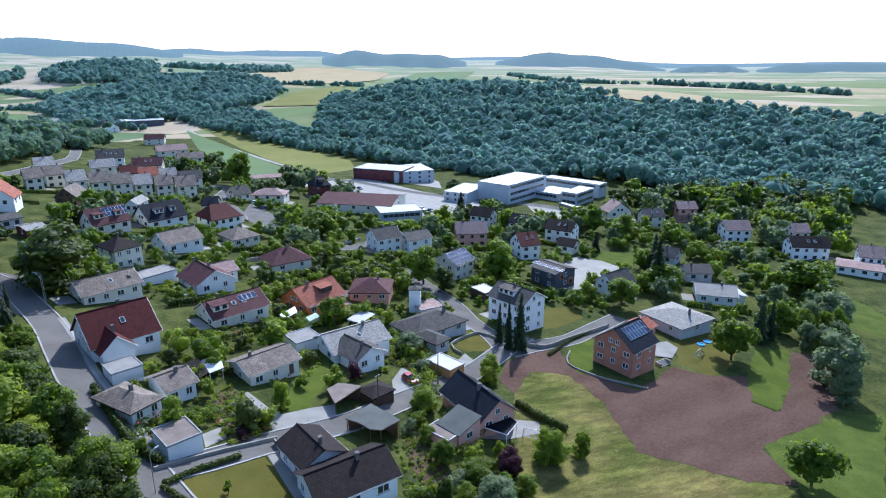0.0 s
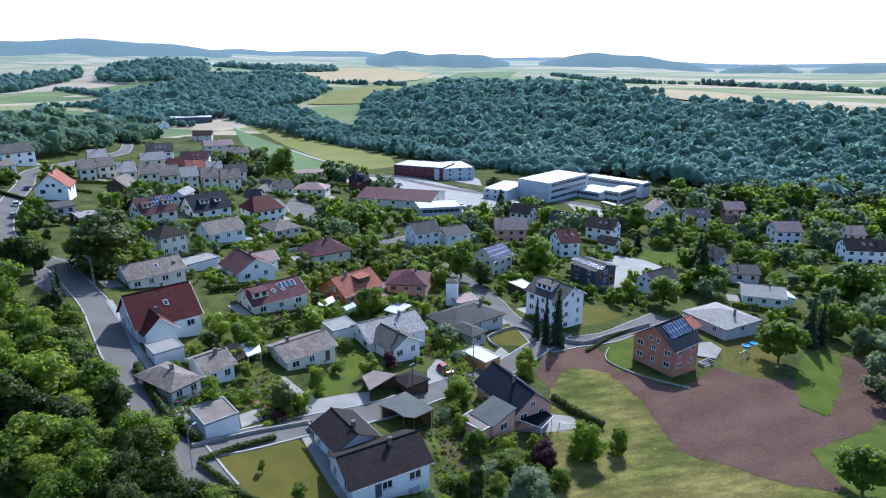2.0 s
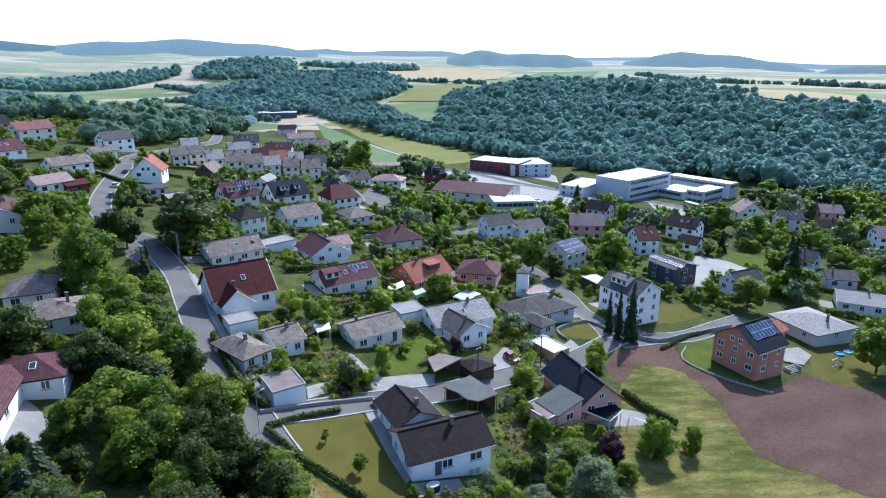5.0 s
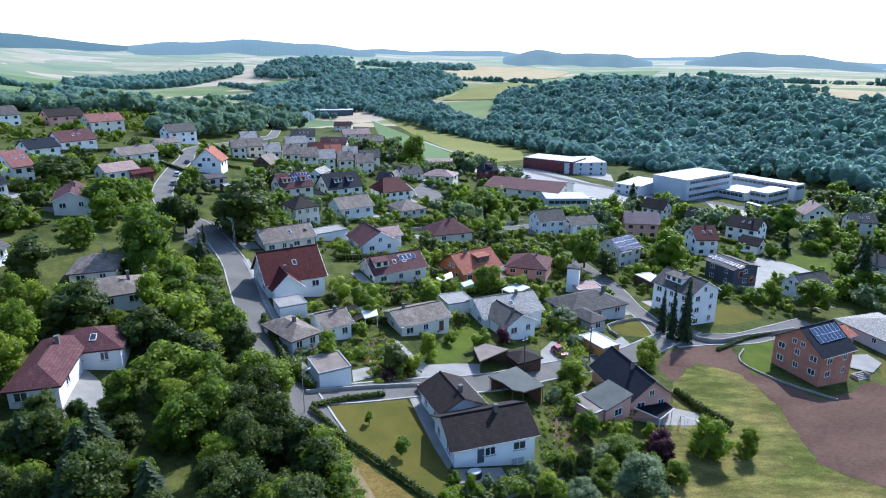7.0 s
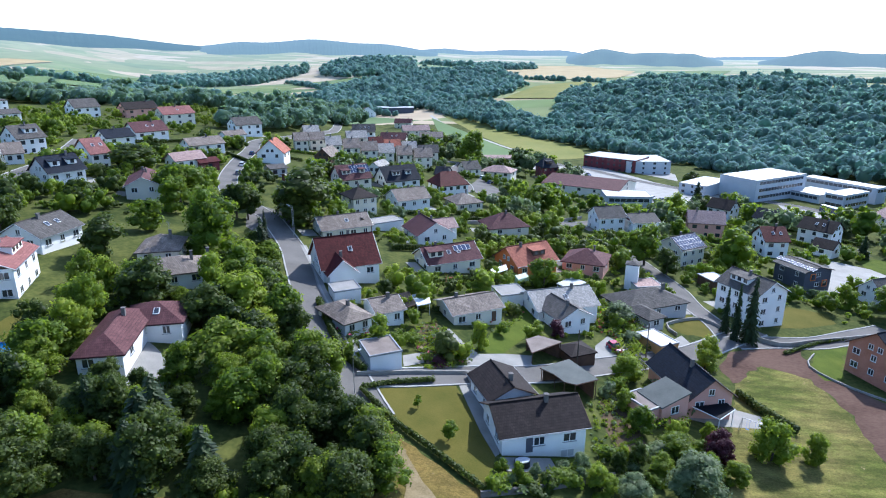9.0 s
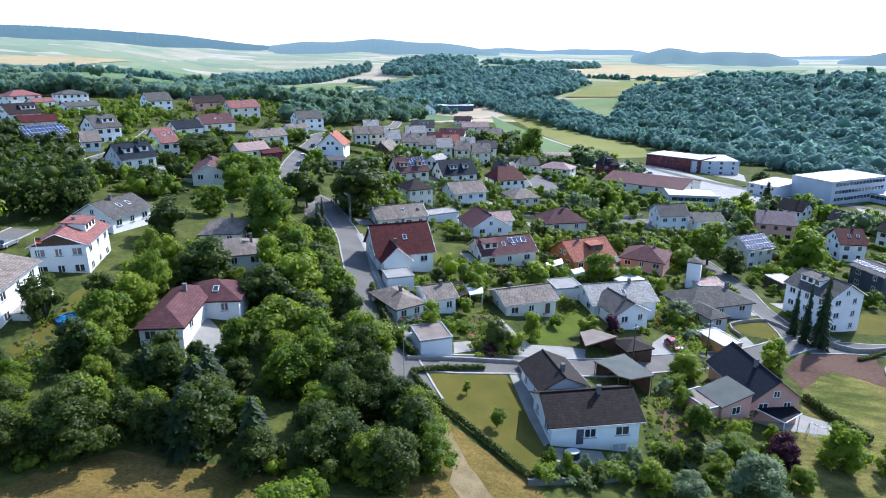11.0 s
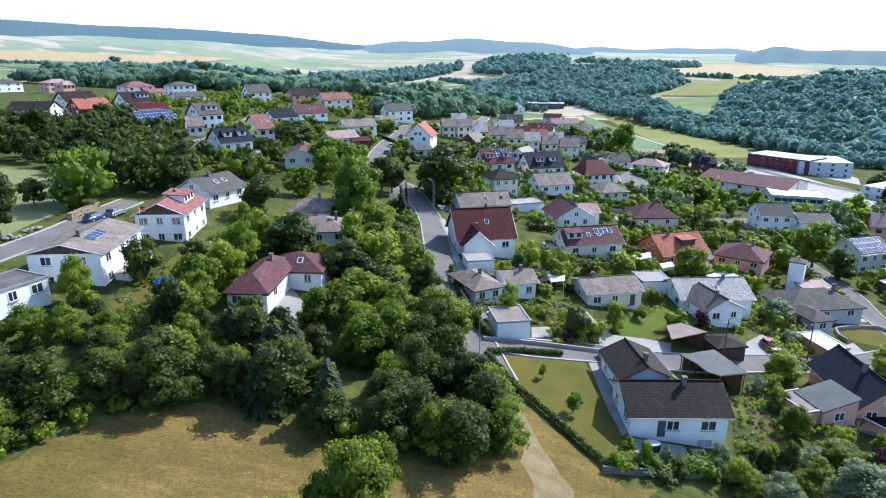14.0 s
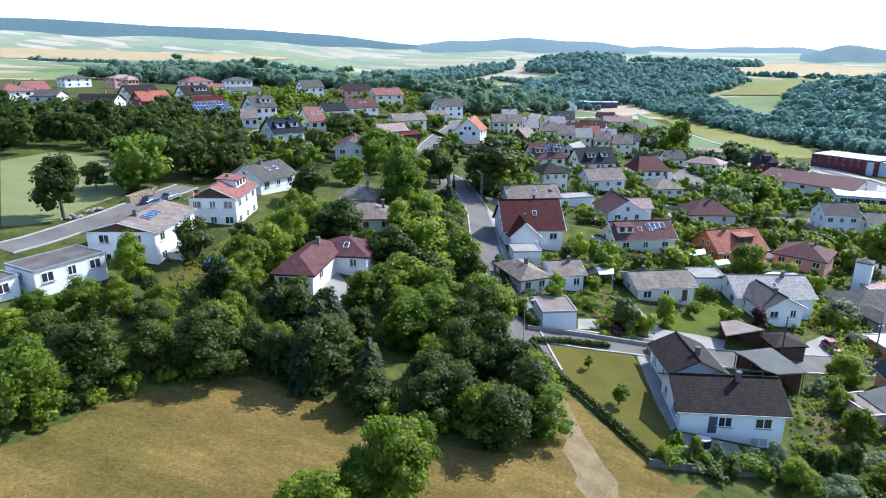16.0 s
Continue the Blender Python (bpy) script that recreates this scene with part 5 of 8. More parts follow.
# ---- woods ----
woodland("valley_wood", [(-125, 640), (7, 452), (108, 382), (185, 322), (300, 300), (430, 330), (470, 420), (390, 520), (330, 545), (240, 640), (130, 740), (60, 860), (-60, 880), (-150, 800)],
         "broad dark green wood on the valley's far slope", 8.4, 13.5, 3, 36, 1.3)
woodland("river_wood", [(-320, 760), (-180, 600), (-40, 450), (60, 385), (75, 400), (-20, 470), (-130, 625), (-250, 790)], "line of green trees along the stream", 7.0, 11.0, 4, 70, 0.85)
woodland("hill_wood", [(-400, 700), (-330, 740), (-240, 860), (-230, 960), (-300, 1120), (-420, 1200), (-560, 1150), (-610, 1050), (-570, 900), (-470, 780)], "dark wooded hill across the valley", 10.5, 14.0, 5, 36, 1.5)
woodland("belt_wood", [(-620, 250), (-480, 250), (-400, 262), (-330, 300), (-262, 350), (-215, 372), (-225, 430), (-300, 440), (-380, 380), (-480, 330), (-620, 320)], "belt of trees behind the upper houses", 7.6, 14.0, 7, 90, 0.85, BELT)

woodland("terrace_wood", [(-217, 259), (-204, 264), (-198, 281), (-204, 304), (-206, 338), (-245, 354), (-264, 327), (-236, 286)], "clump of tall trees behind the terraces", 6.4, 13.5, 9, 90, 0.85, BELT)


def arc(az0, az1, r0, r1, n=8):
    """An outline between two bearings (to the left of +y) and two distances, narrower at both ends."""
    near = [(radians(az0 + (az1 - az0) * i / n), r0 + 0.35 * (r1 - r0) * abs(2 * i / n - 1) ** 2) for i in range(n + 1)]
    back = [(radians(az1 + (az0 - az1) * i / n), r1 - 0.35 * (r1 - r0) * abs(2 * i / n - 1) ** 2) for i in range(n + 1)]
    return [(-math.sin(a) * r, math.cos(a) * r) for a, r in near + back]


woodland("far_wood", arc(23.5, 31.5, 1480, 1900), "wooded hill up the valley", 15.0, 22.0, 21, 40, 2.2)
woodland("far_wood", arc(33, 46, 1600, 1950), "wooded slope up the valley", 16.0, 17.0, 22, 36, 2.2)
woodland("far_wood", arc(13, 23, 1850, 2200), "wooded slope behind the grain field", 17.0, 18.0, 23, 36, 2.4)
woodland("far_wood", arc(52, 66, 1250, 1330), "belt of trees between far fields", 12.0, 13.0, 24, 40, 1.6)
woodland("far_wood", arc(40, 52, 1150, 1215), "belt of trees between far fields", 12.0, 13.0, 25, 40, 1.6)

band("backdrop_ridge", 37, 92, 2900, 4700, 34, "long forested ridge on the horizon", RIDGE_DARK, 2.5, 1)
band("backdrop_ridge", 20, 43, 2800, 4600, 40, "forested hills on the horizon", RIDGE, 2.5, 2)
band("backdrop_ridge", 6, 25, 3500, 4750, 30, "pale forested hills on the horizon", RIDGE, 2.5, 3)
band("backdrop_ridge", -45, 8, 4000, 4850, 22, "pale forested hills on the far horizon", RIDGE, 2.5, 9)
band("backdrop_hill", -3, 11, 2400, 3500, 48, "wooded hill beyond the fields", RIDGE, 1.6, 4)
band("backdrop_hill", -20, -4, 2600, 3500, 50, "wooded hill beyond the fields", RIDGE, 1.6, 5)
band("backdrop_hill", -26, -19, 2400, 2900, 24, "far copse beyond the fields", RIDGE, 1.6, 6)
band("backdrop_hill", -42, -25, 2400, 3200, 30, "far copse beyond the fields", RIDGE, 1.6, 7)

# ---- cars, carports, lamps and garden things ----
def car(x, y, turn, paint, words, long=4.2, van=False):
    """A parked car: body, cabin glass, four wheels, lamps; local x is ahead."""
    ob = thing("car", pose(x, y, land(x, y) + 0.06, 0, 0, turn), words, "car", "parked cars")
    k, w, roof_z = long / 2, 0.86, 1.95 if van else 1.45

    def lofted():
        prof = [(-k, 0.35, 0.75), (-k + 0.05, 0.85, 0.82), (-k * 0.35, 0.92, 0.86), (k * 0.45, 0.90, 0.86), (k - 0.1, 0.72, 0.80), (k, 0.35, 0.72)]
        v, f = [], []
        for px, pz, pw in prof:
            v += [(px, -pw, 0.22), (px, -pw, pz - 0.08), (px, -pw * 0.93, pz), (px, pw * 0.93, pz), (px, pw, pz - 0.08), (px, pw, 0.22)]
        for i in range(len(prof) - 1):
            for j in range(6):
                a, b = 6 * i + j, 6 * i + (j + 1) % 6
                f.append((a, b, b + 6, a + 6))
        n = 6 * (len(prof) - 1)
        return v, f + [tuple(range(5, -1, -1)), tuple(range(n, n + 6))]

    def cabin(shrink, top):
        r = 0.35 if not van else 0.1
        low_, hi = [(-k * 0.86, 0.80), (k * 0.42, 0.80)], [(-k * 0.86 + r, 0.64), (k * 0.42 - 0.7, 0.64)]
        v = [(px, s * (pw - shrink), 0.86) for px, pw in low_ for s in (-1, 1)] + [(px, s * (pw - shrink), top) for px, pw in hi for s in (-1, 1)]
        return v, [(0, 1, 3, 2), (4, 6, 7, 5), (0, 2, 6, 4), (1, 5, 7, 3), (0, 4, 5, 1), (2, 3, 7, 6)]

    put("body", cached(("car", paint, long), lambda: mesh_of("body", *lofted(), paint)), ob)
    put("window_glass", cached(("cabin", long, van), lambda: mesh_of("window_glass", *cabin(0.0, roof_z - 0.05), GLASS)), ob)
    put("roof", cached(("carroof", paint, long, van), lambda: mesh_of("roof", *box(-k * 0.86 + 0.35, k * 0.42 - 0.68, -0.65, 0.65, roof_z - 0.06, roof_z), paint)), ob)
    for wx in (-k * 0.62, k * 0.62):
        for wy in (-0.78, 0.78):
            wheel = put("wheel", cached("tyre", lambda: mesh_of("wheel", *tube((0, -0.1, 0), (0, 0.1, 0), 0.31, 0.31, 14), RUBBER)), ob, Matrix.Translation((wx, wy, 0.31)))
            put("rim", cached("rim", lambda: mesh_of("rim", *tube((0, -0.11, 0), (0, 0.11, 0), 0.19, 0.19, 10), ALU)), wheel)
    for wy in (-0.55, 0.55):
        put("headlight", cached("headlight", lambda: mesh_of("headlight", *box(-0.06, 0.04, -0.16, 0.16, -0.07, 0.07), FRAME)), ob, Matrix.Translation((k - 0.04, wy, 0.6)))
        put("tail_light", cached("tail", lambda: mesh_of("tail_light", *box(-0.04, 0.05, -0.14, 0.14, -0.1, 0.1), CAR_RED)), ob, Matrix.Translation((-k + 0.02, wy, 0.72)))
    return ob


def bus(x, y, turn):
    ob = thing("bus", pose(x, y, land(x, y) + 0.05, 0, 0, turn), "dark blue coach parked beside the school", "bus")
    put("body", mesh_of("body", *box(-6, 6, -1.25, 1.25, 0.4, 3.1), CAR_BLUE), ob)
    put("roof", mesh_of("roof", *box(-5.9, 5.9, -1.15, 1.15, 3.1, 3.25), CAR_WHITE), ob)
    for s in (-1, 1):
        put("window_glass", mesh_of("window_glass", *box(-5.6, 5.6, s * 1.25 - 0.03, s * 1.25 + 0.03, 1.6, 2.7), GLASS), ob)
        for wx in (-3.8, 3.9):
            put("wheel", mesh_of("wheel", *tube((wx, s * 1.05, 0.48), (wx, s * 1.27, 0.48), 0.48, 0.48, 14), RUBBER), ob)
    return ob


def canopy(poly, height, material, label, name="carport", post=None, thick=0.16, back=False):
    """A roof slab on posts."""
    cx, cy = sum(p[0] for p in poly) / len(poly), sum(p[1] for p in poly) / len(poly)
    z = land(cx, cy)
    ob = thing(name, pose(cx, cy, z), label, name.replace("_", " "))
    local = [(x - cx, y - cy) for x, y in poly]
    if sum(a[0] * b[1] - b[0] * a[1] for a, b in zip(local, local[1:] + local[:1])) < 0:
        local.reverse()
    put("roof", mesh_of("roof", *prism(local, height - thick, height), material), ob)
    put("fascia", mesh_of("fascia", *joined([tube((a[0], a[1], height - thick / 2), (b[0], b[1], height - thick / 2), 0.1, 0.1, 4) for a, b in zip(local, local[1:] + local[:1])]), post or WOODW), ob)
    for x, y in local:
        g = land(cx + x * 0.93, cy + y * 0.93) - z
        put("post", mesh_of("post", *tube((x * 0.93, y * 0.93, g - 0.2), (x * 0.93, y * 0.93, height - thick), 0.07, 0.07, 6), post or WOODW), ob)
    if back:
        for (x0, y0), (x1, y1) in zip(local, local[1:] + local[:1]):
            if (y0 + y1) / 2 > 0.3:
                x0, y0, x1, y1 = x0 * 0.88, y0 * 0.88, x1 * 0.88, y1 * 0.88
                l = math.hypot(x1 - x0, y1 - y0)
                put("back_wall", mesh_of("back_wall", *box(0, l, -0.06, 0.06, -0.6, height - thick - 0.02), WOODW), ob, pose(x0, y0, 0, 0, 0, math.degrees(math.atan2(y1 - y0, x1 - x0))))
    return ob


def street_lamp(x, y, turn, height=7.0):
    ob = thing("street_lamp", pose(x, y, land(x, y), 0, 0, turn), "slender grey street lamp at the roadside", "street lamp", "street lamps")
    put("pole", cached("pole", lambda: mesh_of("pole", *joined([tube((0, 0, -0.3), (0, 0, 6.5), 0.07, 0.05, 8), tube((0, 0, 6.5), (0.5, 0, 7.0), 0.05, 0.04, 6), tube((0.5, 0, 7.0), (1.2, 0, 7.1), 0.04, 0.035, 6)]), STEEL)), ob, Matrix.Scale(height / 7.0, 4))
    put("lamp_head", cached("lamphead", lambda: mesh_of("lamp_head", *joined([box(1.1, 1.75, -0.12, 0.12, 7.04, 7.16), box(1.15, 1.7, -0.09, 0.09, 7.0, 7.04)]), ALU)), ob, Matrix.Scale(height / 7.0, 4))
    return ob


def utility_pole(x, y, turn, height=8.0):
    ob = thing("utility_pole", pose(x, y, land(x, y), 0, 0, turn), "wooden utility pole with a short crossarm", "utility pole", "utility poles")
    put("pole", mesh_of("pole", *tube((0, 0, -0.3), (0, 0, height), 0.12, 0.08, 8), BARK), ob)
    put("crossarm", mesh_of("crossarm", *box(-0.6, 0.6, -0.05, 0.05, height - 0.6, height - 0.48), STEEL), ob)
    return ob


def pool(x, y, turn, r=1.75):
    z = land(x, y)
    ob = thing("swimming_pool", pose(x, y, z), "round above-ground garden pool with bright blue water", "pool")
    n = 28
    ring = [(r * math.cos(2 * math.pi * i / n), r * math.sin(2 * math.pi * i / n)) for i in range(n)]
    rim = [((r + 0.08 * math.cos(2 * math.pi * j / 6)) * p[0] / r, (r + 0.08 * math.cos(2 * math.pi * j / 6)) * p[1] / r, 0.5 + 0.08 * math.sin(2 * math.pi * j / 6)) for p in ring for j in range(6)]
    put("rim", mesh_of("rim", rim, [(6 * i + j, 6 * ((i + 1) % n) + j, 6 * ((i + 1) % n) + (j + 1) % 6, 6 * i + (j + 1) % 6) for i in range(n) for j in range(6)], BLUEP), ob)
    put("liner", mesh_of("liner", [(*p, -0.6) for p in ring] + [(*p, 0.5) for p in ring], [(i, (i + 1) % n, n + (i + 1) % n, n + i) for i in range(n)], BLUEP), ob)
    put("water", mesh_of("water", [(p[0] * 0.98, p[1] * 0.98, 0.42) for p in ring], [tuple(range(n))], WATER), ob)
    return ob


def parasol(x, y, turn, r=1.7, height=2.5):
    ob = thing("parasol", pose(x, y, land(x, y)), "open white garden parasol on a terrace", "parasol")
    n = 8
    ring = [(r * math.cos(2 * math.pi * i / n), r * math.sin(2 * math.pi * i / n), height - 0.5) for i in range(n)]
    put("canopy", mesh_of("canopy", ring + [(0, 0, height), (0, 0, height - 0.06)] + [(p[0], p[1], p[2] - 0.06) for p in ring], [(i, (i + 1) % n, n) for i in range(n)] + [(n + 2 + (i + 1) % n, n + 2 + i, n + 1) for i in range(n)], CLOTH), ob)
    put("pole", mesh_of("pole", *tube((0, 0, 0), (0, 0, height), 0.03, 0.03, 6), STEEL), ob)
    put("base", mesh_of("base", *tube((0, 0, 0), (0, 0, 0.1), 0.3, 0.3, 10), WALLST), ob)
    return ob


def greenhouse(x, y, turn, l=3.4, w=2.2):
    ob = thing("greenhouse", pose(x, y, land(x, y), 0, 0, turn), "small greenhouse with pale green sheets and a ridge", "greenhouse")
    a, b = l / 2, w / 2
    put("panes", mesh_of("panes", [(s * a, q, zz) for s in (-1, 1) for q, zz in ((-b, -0.2), (b, -0.2), (b, 1.6), (0, 2.3), (-b, 1.6))], [(0, 4, 3, 2, 1), (5, 6, 7, 8, 9), (1, 2, 7, 6), (4, 0, 5, 9), (2, 3, 8, 7), (3, 4, 9, 8)], POLY), ob)
    put("frame", mesh_of("frame", *joined([tube((u, -b - 0.02, 0), (u, -b - 0.02, 1.62), 0.03, 0.03, 4) for u in (-a, -a / 3, a / 3, a)] + [tube((u, -b - 0.02, 1.62), (u, 0, 2.33), 0.03, 0.03, 4) for u in (-a, -a / 3, a / 3, a)]), ALU), ob)
    return ob


def swing_set(x, y, turn):
    ob = thing("swing_set", pose(x, y, land(x, y), 0, 0, turn), "metal garden swing set with a slide on grass", "play equipment")
    put("frame", mesh_of("frame", *joined([tube((-1.5, 0, 2.1), (1.5, 0, 2.1), 0.05, 0.05, 6)] + [tube((s, 0, 2.1), (s * 1.1, q, -0.05), 0.045, 0.045, 6) for s in (-1.5, 1.5) for q in (-0.9, 0.9)]), STEEL), ob)
    for u in (-0.6, 0.6):
        put("swing", mesh_of("swing", *joined([tube((u - 0.2, 0, 2.1), (u - 0.2, 0, 0.5), 0.015, 0.015, 4), tube((u + 0.2, 0, 2.1), (u + 0.2, 0, 0.5), 0.015, 0.015, 4), box(u - 0.25, u + 0.25, -0.1, 0.1, 0.45, 0.5)]), BLUEP), ob)
    put("slide", mesh_of("slide", *joined([roof_slab([(1.8, -0.25, 1.4), (1.8, 0.25, 1.4), (3.6, 0.25, 0.15), (3.6, -0.25, 0.15)], 0.06)[:2], tube((1.8, 0, 0), (1.8, 0, 1.4), 0.05, 0.05, 6)]), BLUEP), ob)
    return ob


def paddling_pool(x, y, turn):
    ob = thing("paddling_pool", pose(x, y, land(x, y)), "small blue inflatable paddling pool on the lawn", "pool")
    n, v, f = 16, [], []
    for i in range(n):
        for j in range(6):
            a, b = 2 * math.pi * i / n, 2 * math.pi * j / 6
            v.append(((0.9 + 0.16 * math.cos(b)) * math.cos(a), (0.9 + 0.16 * math.cos(b)) * math.sin(a), 0.2 + 0.18 * math.sin(b)))
            f.append((6 * i + j, 6 * ((i + 1) % n) + j, 6 * ((i + 1) % n) + (j + 1) % 6, 6 * i + (j + 1) % 6))
    put("rim", mesh_of("rim", v, f, BLUEP), ob)
    put("water", mesh_of("water", [(0.85 * math.cos(2 * math.pi * i / n), 0.85 * math.sin(2 * math.pi * i / n), 0.2) for i in range(n)], [tuple(range(n))], WATER), ob)
    return ob


def wood_pile(x, y, turn, l=6.0, h=1.5):
    """A stack of split logs, each one to be seen at its end."""
    r = random.Random(int(l * 10))
    ob = thing("wood_pile", pose(x, y, land(x, y), 0, 0, turn), "long stack of split firewood beside the road", "firewood", "firewood stacks")
    log = cached("log", lambda: mesh_of("log", *tube((0, -0.5, 0), (0, 0.5, 0), 1.0, 0.9, 6), LOGS))
    for row in range(int(h / 0.24)):
        for i in range(int(l / 0.27)):
            rr = r.uniform(0.11, 0.16)
            put("log", log, ob, pose(-l / 2 + 0.27 * i + r.uniform(-0.05, 0.05), r.uniform(-0.1, 0.1), 0.12 + 0.24 * row + r.uniform(-0.02, 0.02)) @ Matrix.Diagonal((rr, r.uniform(0.9, 1.1), rr, 1)))
    return ob


def rubble(x, y, turn, size=1.6):
    r = random.Random(int(abs(x * 10)))
    ob = thing("stone_heap", pose(x, y, land(x, y), 0, 0, turn), "heap of pale stones and boards under a tree", "stone heap", "stone heaps")
    rng = np.random.default_rng(int(abs(x)))
    for i in range(14):
        a, b = lobe_core((r.uniform(-1, 1) * size, r.uniform(-0.7, 0.7) * size, r.uniform(0.1, 0.5)), r.uniform(0.25, 0.55), rng, 0.7)
        put("stone", mesh_of("stone", a.tolist(), b, WALLST), ob)
    return ob


def flagpole(x, y, turn, height=6.0):
    ob = thing("flagpole", pose(x, y, land(x, y), 0, 0, turn), "white flagpole with a black, red and gold flag", "flagpole")
    put("pole", mesh_of("pole", *tube((0, 0, -0.2), (0, 0, height), 0.05, 0.03, 8), FRAME), ob)
    for i, m_ in enumerate((OCHREW, CAR_RED, RUBBER)):
        n = 8
        v = [(0.03 + 1.3 * k / n, 0.12 * math.sin(k * 0.9), height - 1.0 + 0.3 * (i + q) - 0.25 * k / n) for q in (0, 1) for k in range(n + 1)]
        put("flag_stripe", mesh_of("flag_stripe", v, [(k, k + 1, n + 2 + k, n + 1 + k) for k in range(n)], m_), ob)
    return ob


def covered_tub(x, y, turn):
    ob = thing("hot_tub", pose(x, y, land(x, y) + 0.05, 0, 0, turn), "dark garden tub with a pale blue cover", "hot tub")
    put("shell", mesh_of("shell", *prism([(1.0 * math.cos(a), 0.8 * math.sin(a)) for a in (2 * math.pi * i / 14 for i in range(14))], -0.1, 0.75), RUBBER), ob)
    put("cover", mesh_of("cover", *prism([(0.95 * math.cos(a), 0.62 * math.sin(a) - 0.1) for a in (2 * math.pi * i / 14 for i in range(14))], 0.76, 0.86), SHUT), ob)
    return ob


def vegetable_rows(poly, turn, gap, label, seed=1):
    """Rows of low plants in a bed."""
    rng = np.random.default_rng(seed)
    cx, cy = sum(p[0] for p in poly) / len(poly), sum(p[1] for p in poly) / len(poly)
    c, s = math.cos(radians(turn)), math.sin(radians(turn))
    v, f, cs, rs = [], [], [], []
    for i in range(-40, 41):
        skip = rng.random() < 0.25
        for k in range(-60, 61):
            u, w = k * 0.45 + rng.uniform(-0.1, 0.1), i * gap + rng.uniform(-0.08, 0.08)
            x, y = cx + u * c - w * s, cy + u * s + w * c
            if not skip and inside(poly, x, y):
                cs.append((x, y, land(x, y) + 0.18)), rs.append(rng.uniform(0.18, 0.36))
    cards = leaf_cards(rng, cs, rs, len(cs) * 9, 0.13)
    return tagged(put("vegetables", mesh_of("vegetables", cards.tolist(), [(4 * i, 4 * i + 1, 4 * i + 2, 4 * i + 3) for i in range(len(cards) // 4)], LEAF_Y)), label, "vegetables", "", "stuff")



def garden_bed(poly, label, seed=1, gap=0.9, low=0.35, high=1.0, kinds=("leaf", "fresh", "silver", "rose"), name="flower_bed"):
    """A thickly planted bed: low clumps of leaves and blossom, many kinds side by side."""
    rng = np.random.default_rng(seed)
    mats = {"rose": FLOWER, "white": CLOTH}
    xs, ys = [p[0] for p in poly], [p[1] for p in poly]
    v, f, slots = [], [], []
    for i in range(int((max(xs) - min(xs)) * (max(ys) - min(ys)) / gap ** 2)):
        x, y = rng.uniform(min(xs), max(xs)), rng.uniform(min(ys), max(ys))
        if not inside(poly, x, y):
            continue
        h = low + (high - low) * rng.random() ** 2
        k = int(rng.integers(len(kinds)))
        rare = kinds[k] in mats
        w = h * rng.uniform(0.5, 0.9) * (0.6 if rare else 1.0)
        cs = [(x + rng.uniform(-w, w) * 0.6, y + rng.uniform(-w, w) * 0.6, land(x, y) + h * rng.uniform(0.35, 0.75)) for _ in range(3)]
        cards = leaf_cards(rng, cs, [w * 0.55] * 3, 26, 0.10 + 0.06 * h)
        n = len(v)
        v += cards.tolist()
        f += [(n + 4 * j, n + 4 * j + 1, n + 4 * j + 2, n + 4 * j + 3) for j in range(26)]
        slots += [k if not rare or j % 3 == 0 else 0 for j in range(26)]
    me = mesh_of(name, v, f)
    for k in kinds:
        me.materials.append(mats[k] if k in mats else KINDS[k][0])
    me.polygons.foreach_set("material_index", slots)
    return tagged(put(name, me), label, "flower bed", "", "stuff")


def garden_steps(x, y, turn, width=3.0, count=5):
    """A broad flight of pale stone steps going down from a terrace."""
    ob = thing("garden_steps", pose(x, y, land(x, y), 0, 0, turn), "broad pale stone steps down from a terrace", "steps")
    for i in range(count):
        put("step", cached(("step", width), lambda: mesh_of("step", *box(-width / 2, width / 2, 0, 0.36, -0.4, 0.17), PAVING)), ob, Matrix.Translation((0, 0.34 * i, 0.17 * i)))
    for s in (-1, 1):
        put("side_wall", mesh_of("side_wall", *box(-0.14, 0.14, 0, 0.34 * count, -0.4, 0.17 * count + 0.1), WALLST), ob, Matrix.Translation((s * (width / 2 + 0.15), 0, 0)))
    return ob


def raised_terrace(x, y, turn, l=9.0, w=2.6, h=1.5):
    """A paved terrace held by a white wall, with a low rail along its edge."""
    ob = thing("garden_terrace", pose(x, y, land(x, y), 0, 0, turn), "paved terrace on a white retaining wall beside a house", "terrace")
    put("retaining_wall", mesh_of("retaining_wall", *box(-l / 2, l / 2, -w / 2, w / 2, -2.5, h - 0.12), WHITE), ob)
    put("paving", mesh_of("paving", *box(-l / 2 - 0.1, l / 2 + 0.1, -w / 2 - 0.1, w / 2 + 0.1, h - 0.118, h), PAVING), ob)
    n = int(l / 1.6)
    for i in range(n + 1):
        put("post", cached("terrace_post", lambda: mesh_of("post", *box(-0.04, 0.04, -0.04, 0.04, 0, 0.95), WOODW)), ob, Matrix.Translation((-l / 2 + l * i / n, -w / 2 + 0.05, h)))
    for z in (0.35, 0.65, 0.92):
        put("rail", mesh_of("rail", *box(-l / 2, l / 2, -w / 2 + 0.02, -w / 2 + 0.08, h + z - 0.04, h + z + 0.04), WOODW), ob)
    put("table", mesh_of("table", *joined([prism([(0.8 * math.cos(a), 0.55 * math.sin(a)) for a in (2 * math.pi * i / 12 for i in range(12))], h + 0.7, h + 0.75), box(-0.06, 0.06, -0.06, 0.06, h, h + 0.7)]), OCHREW), ob, Matrix.Translation((l * 0.2, 0.2, 0)))
    return ob

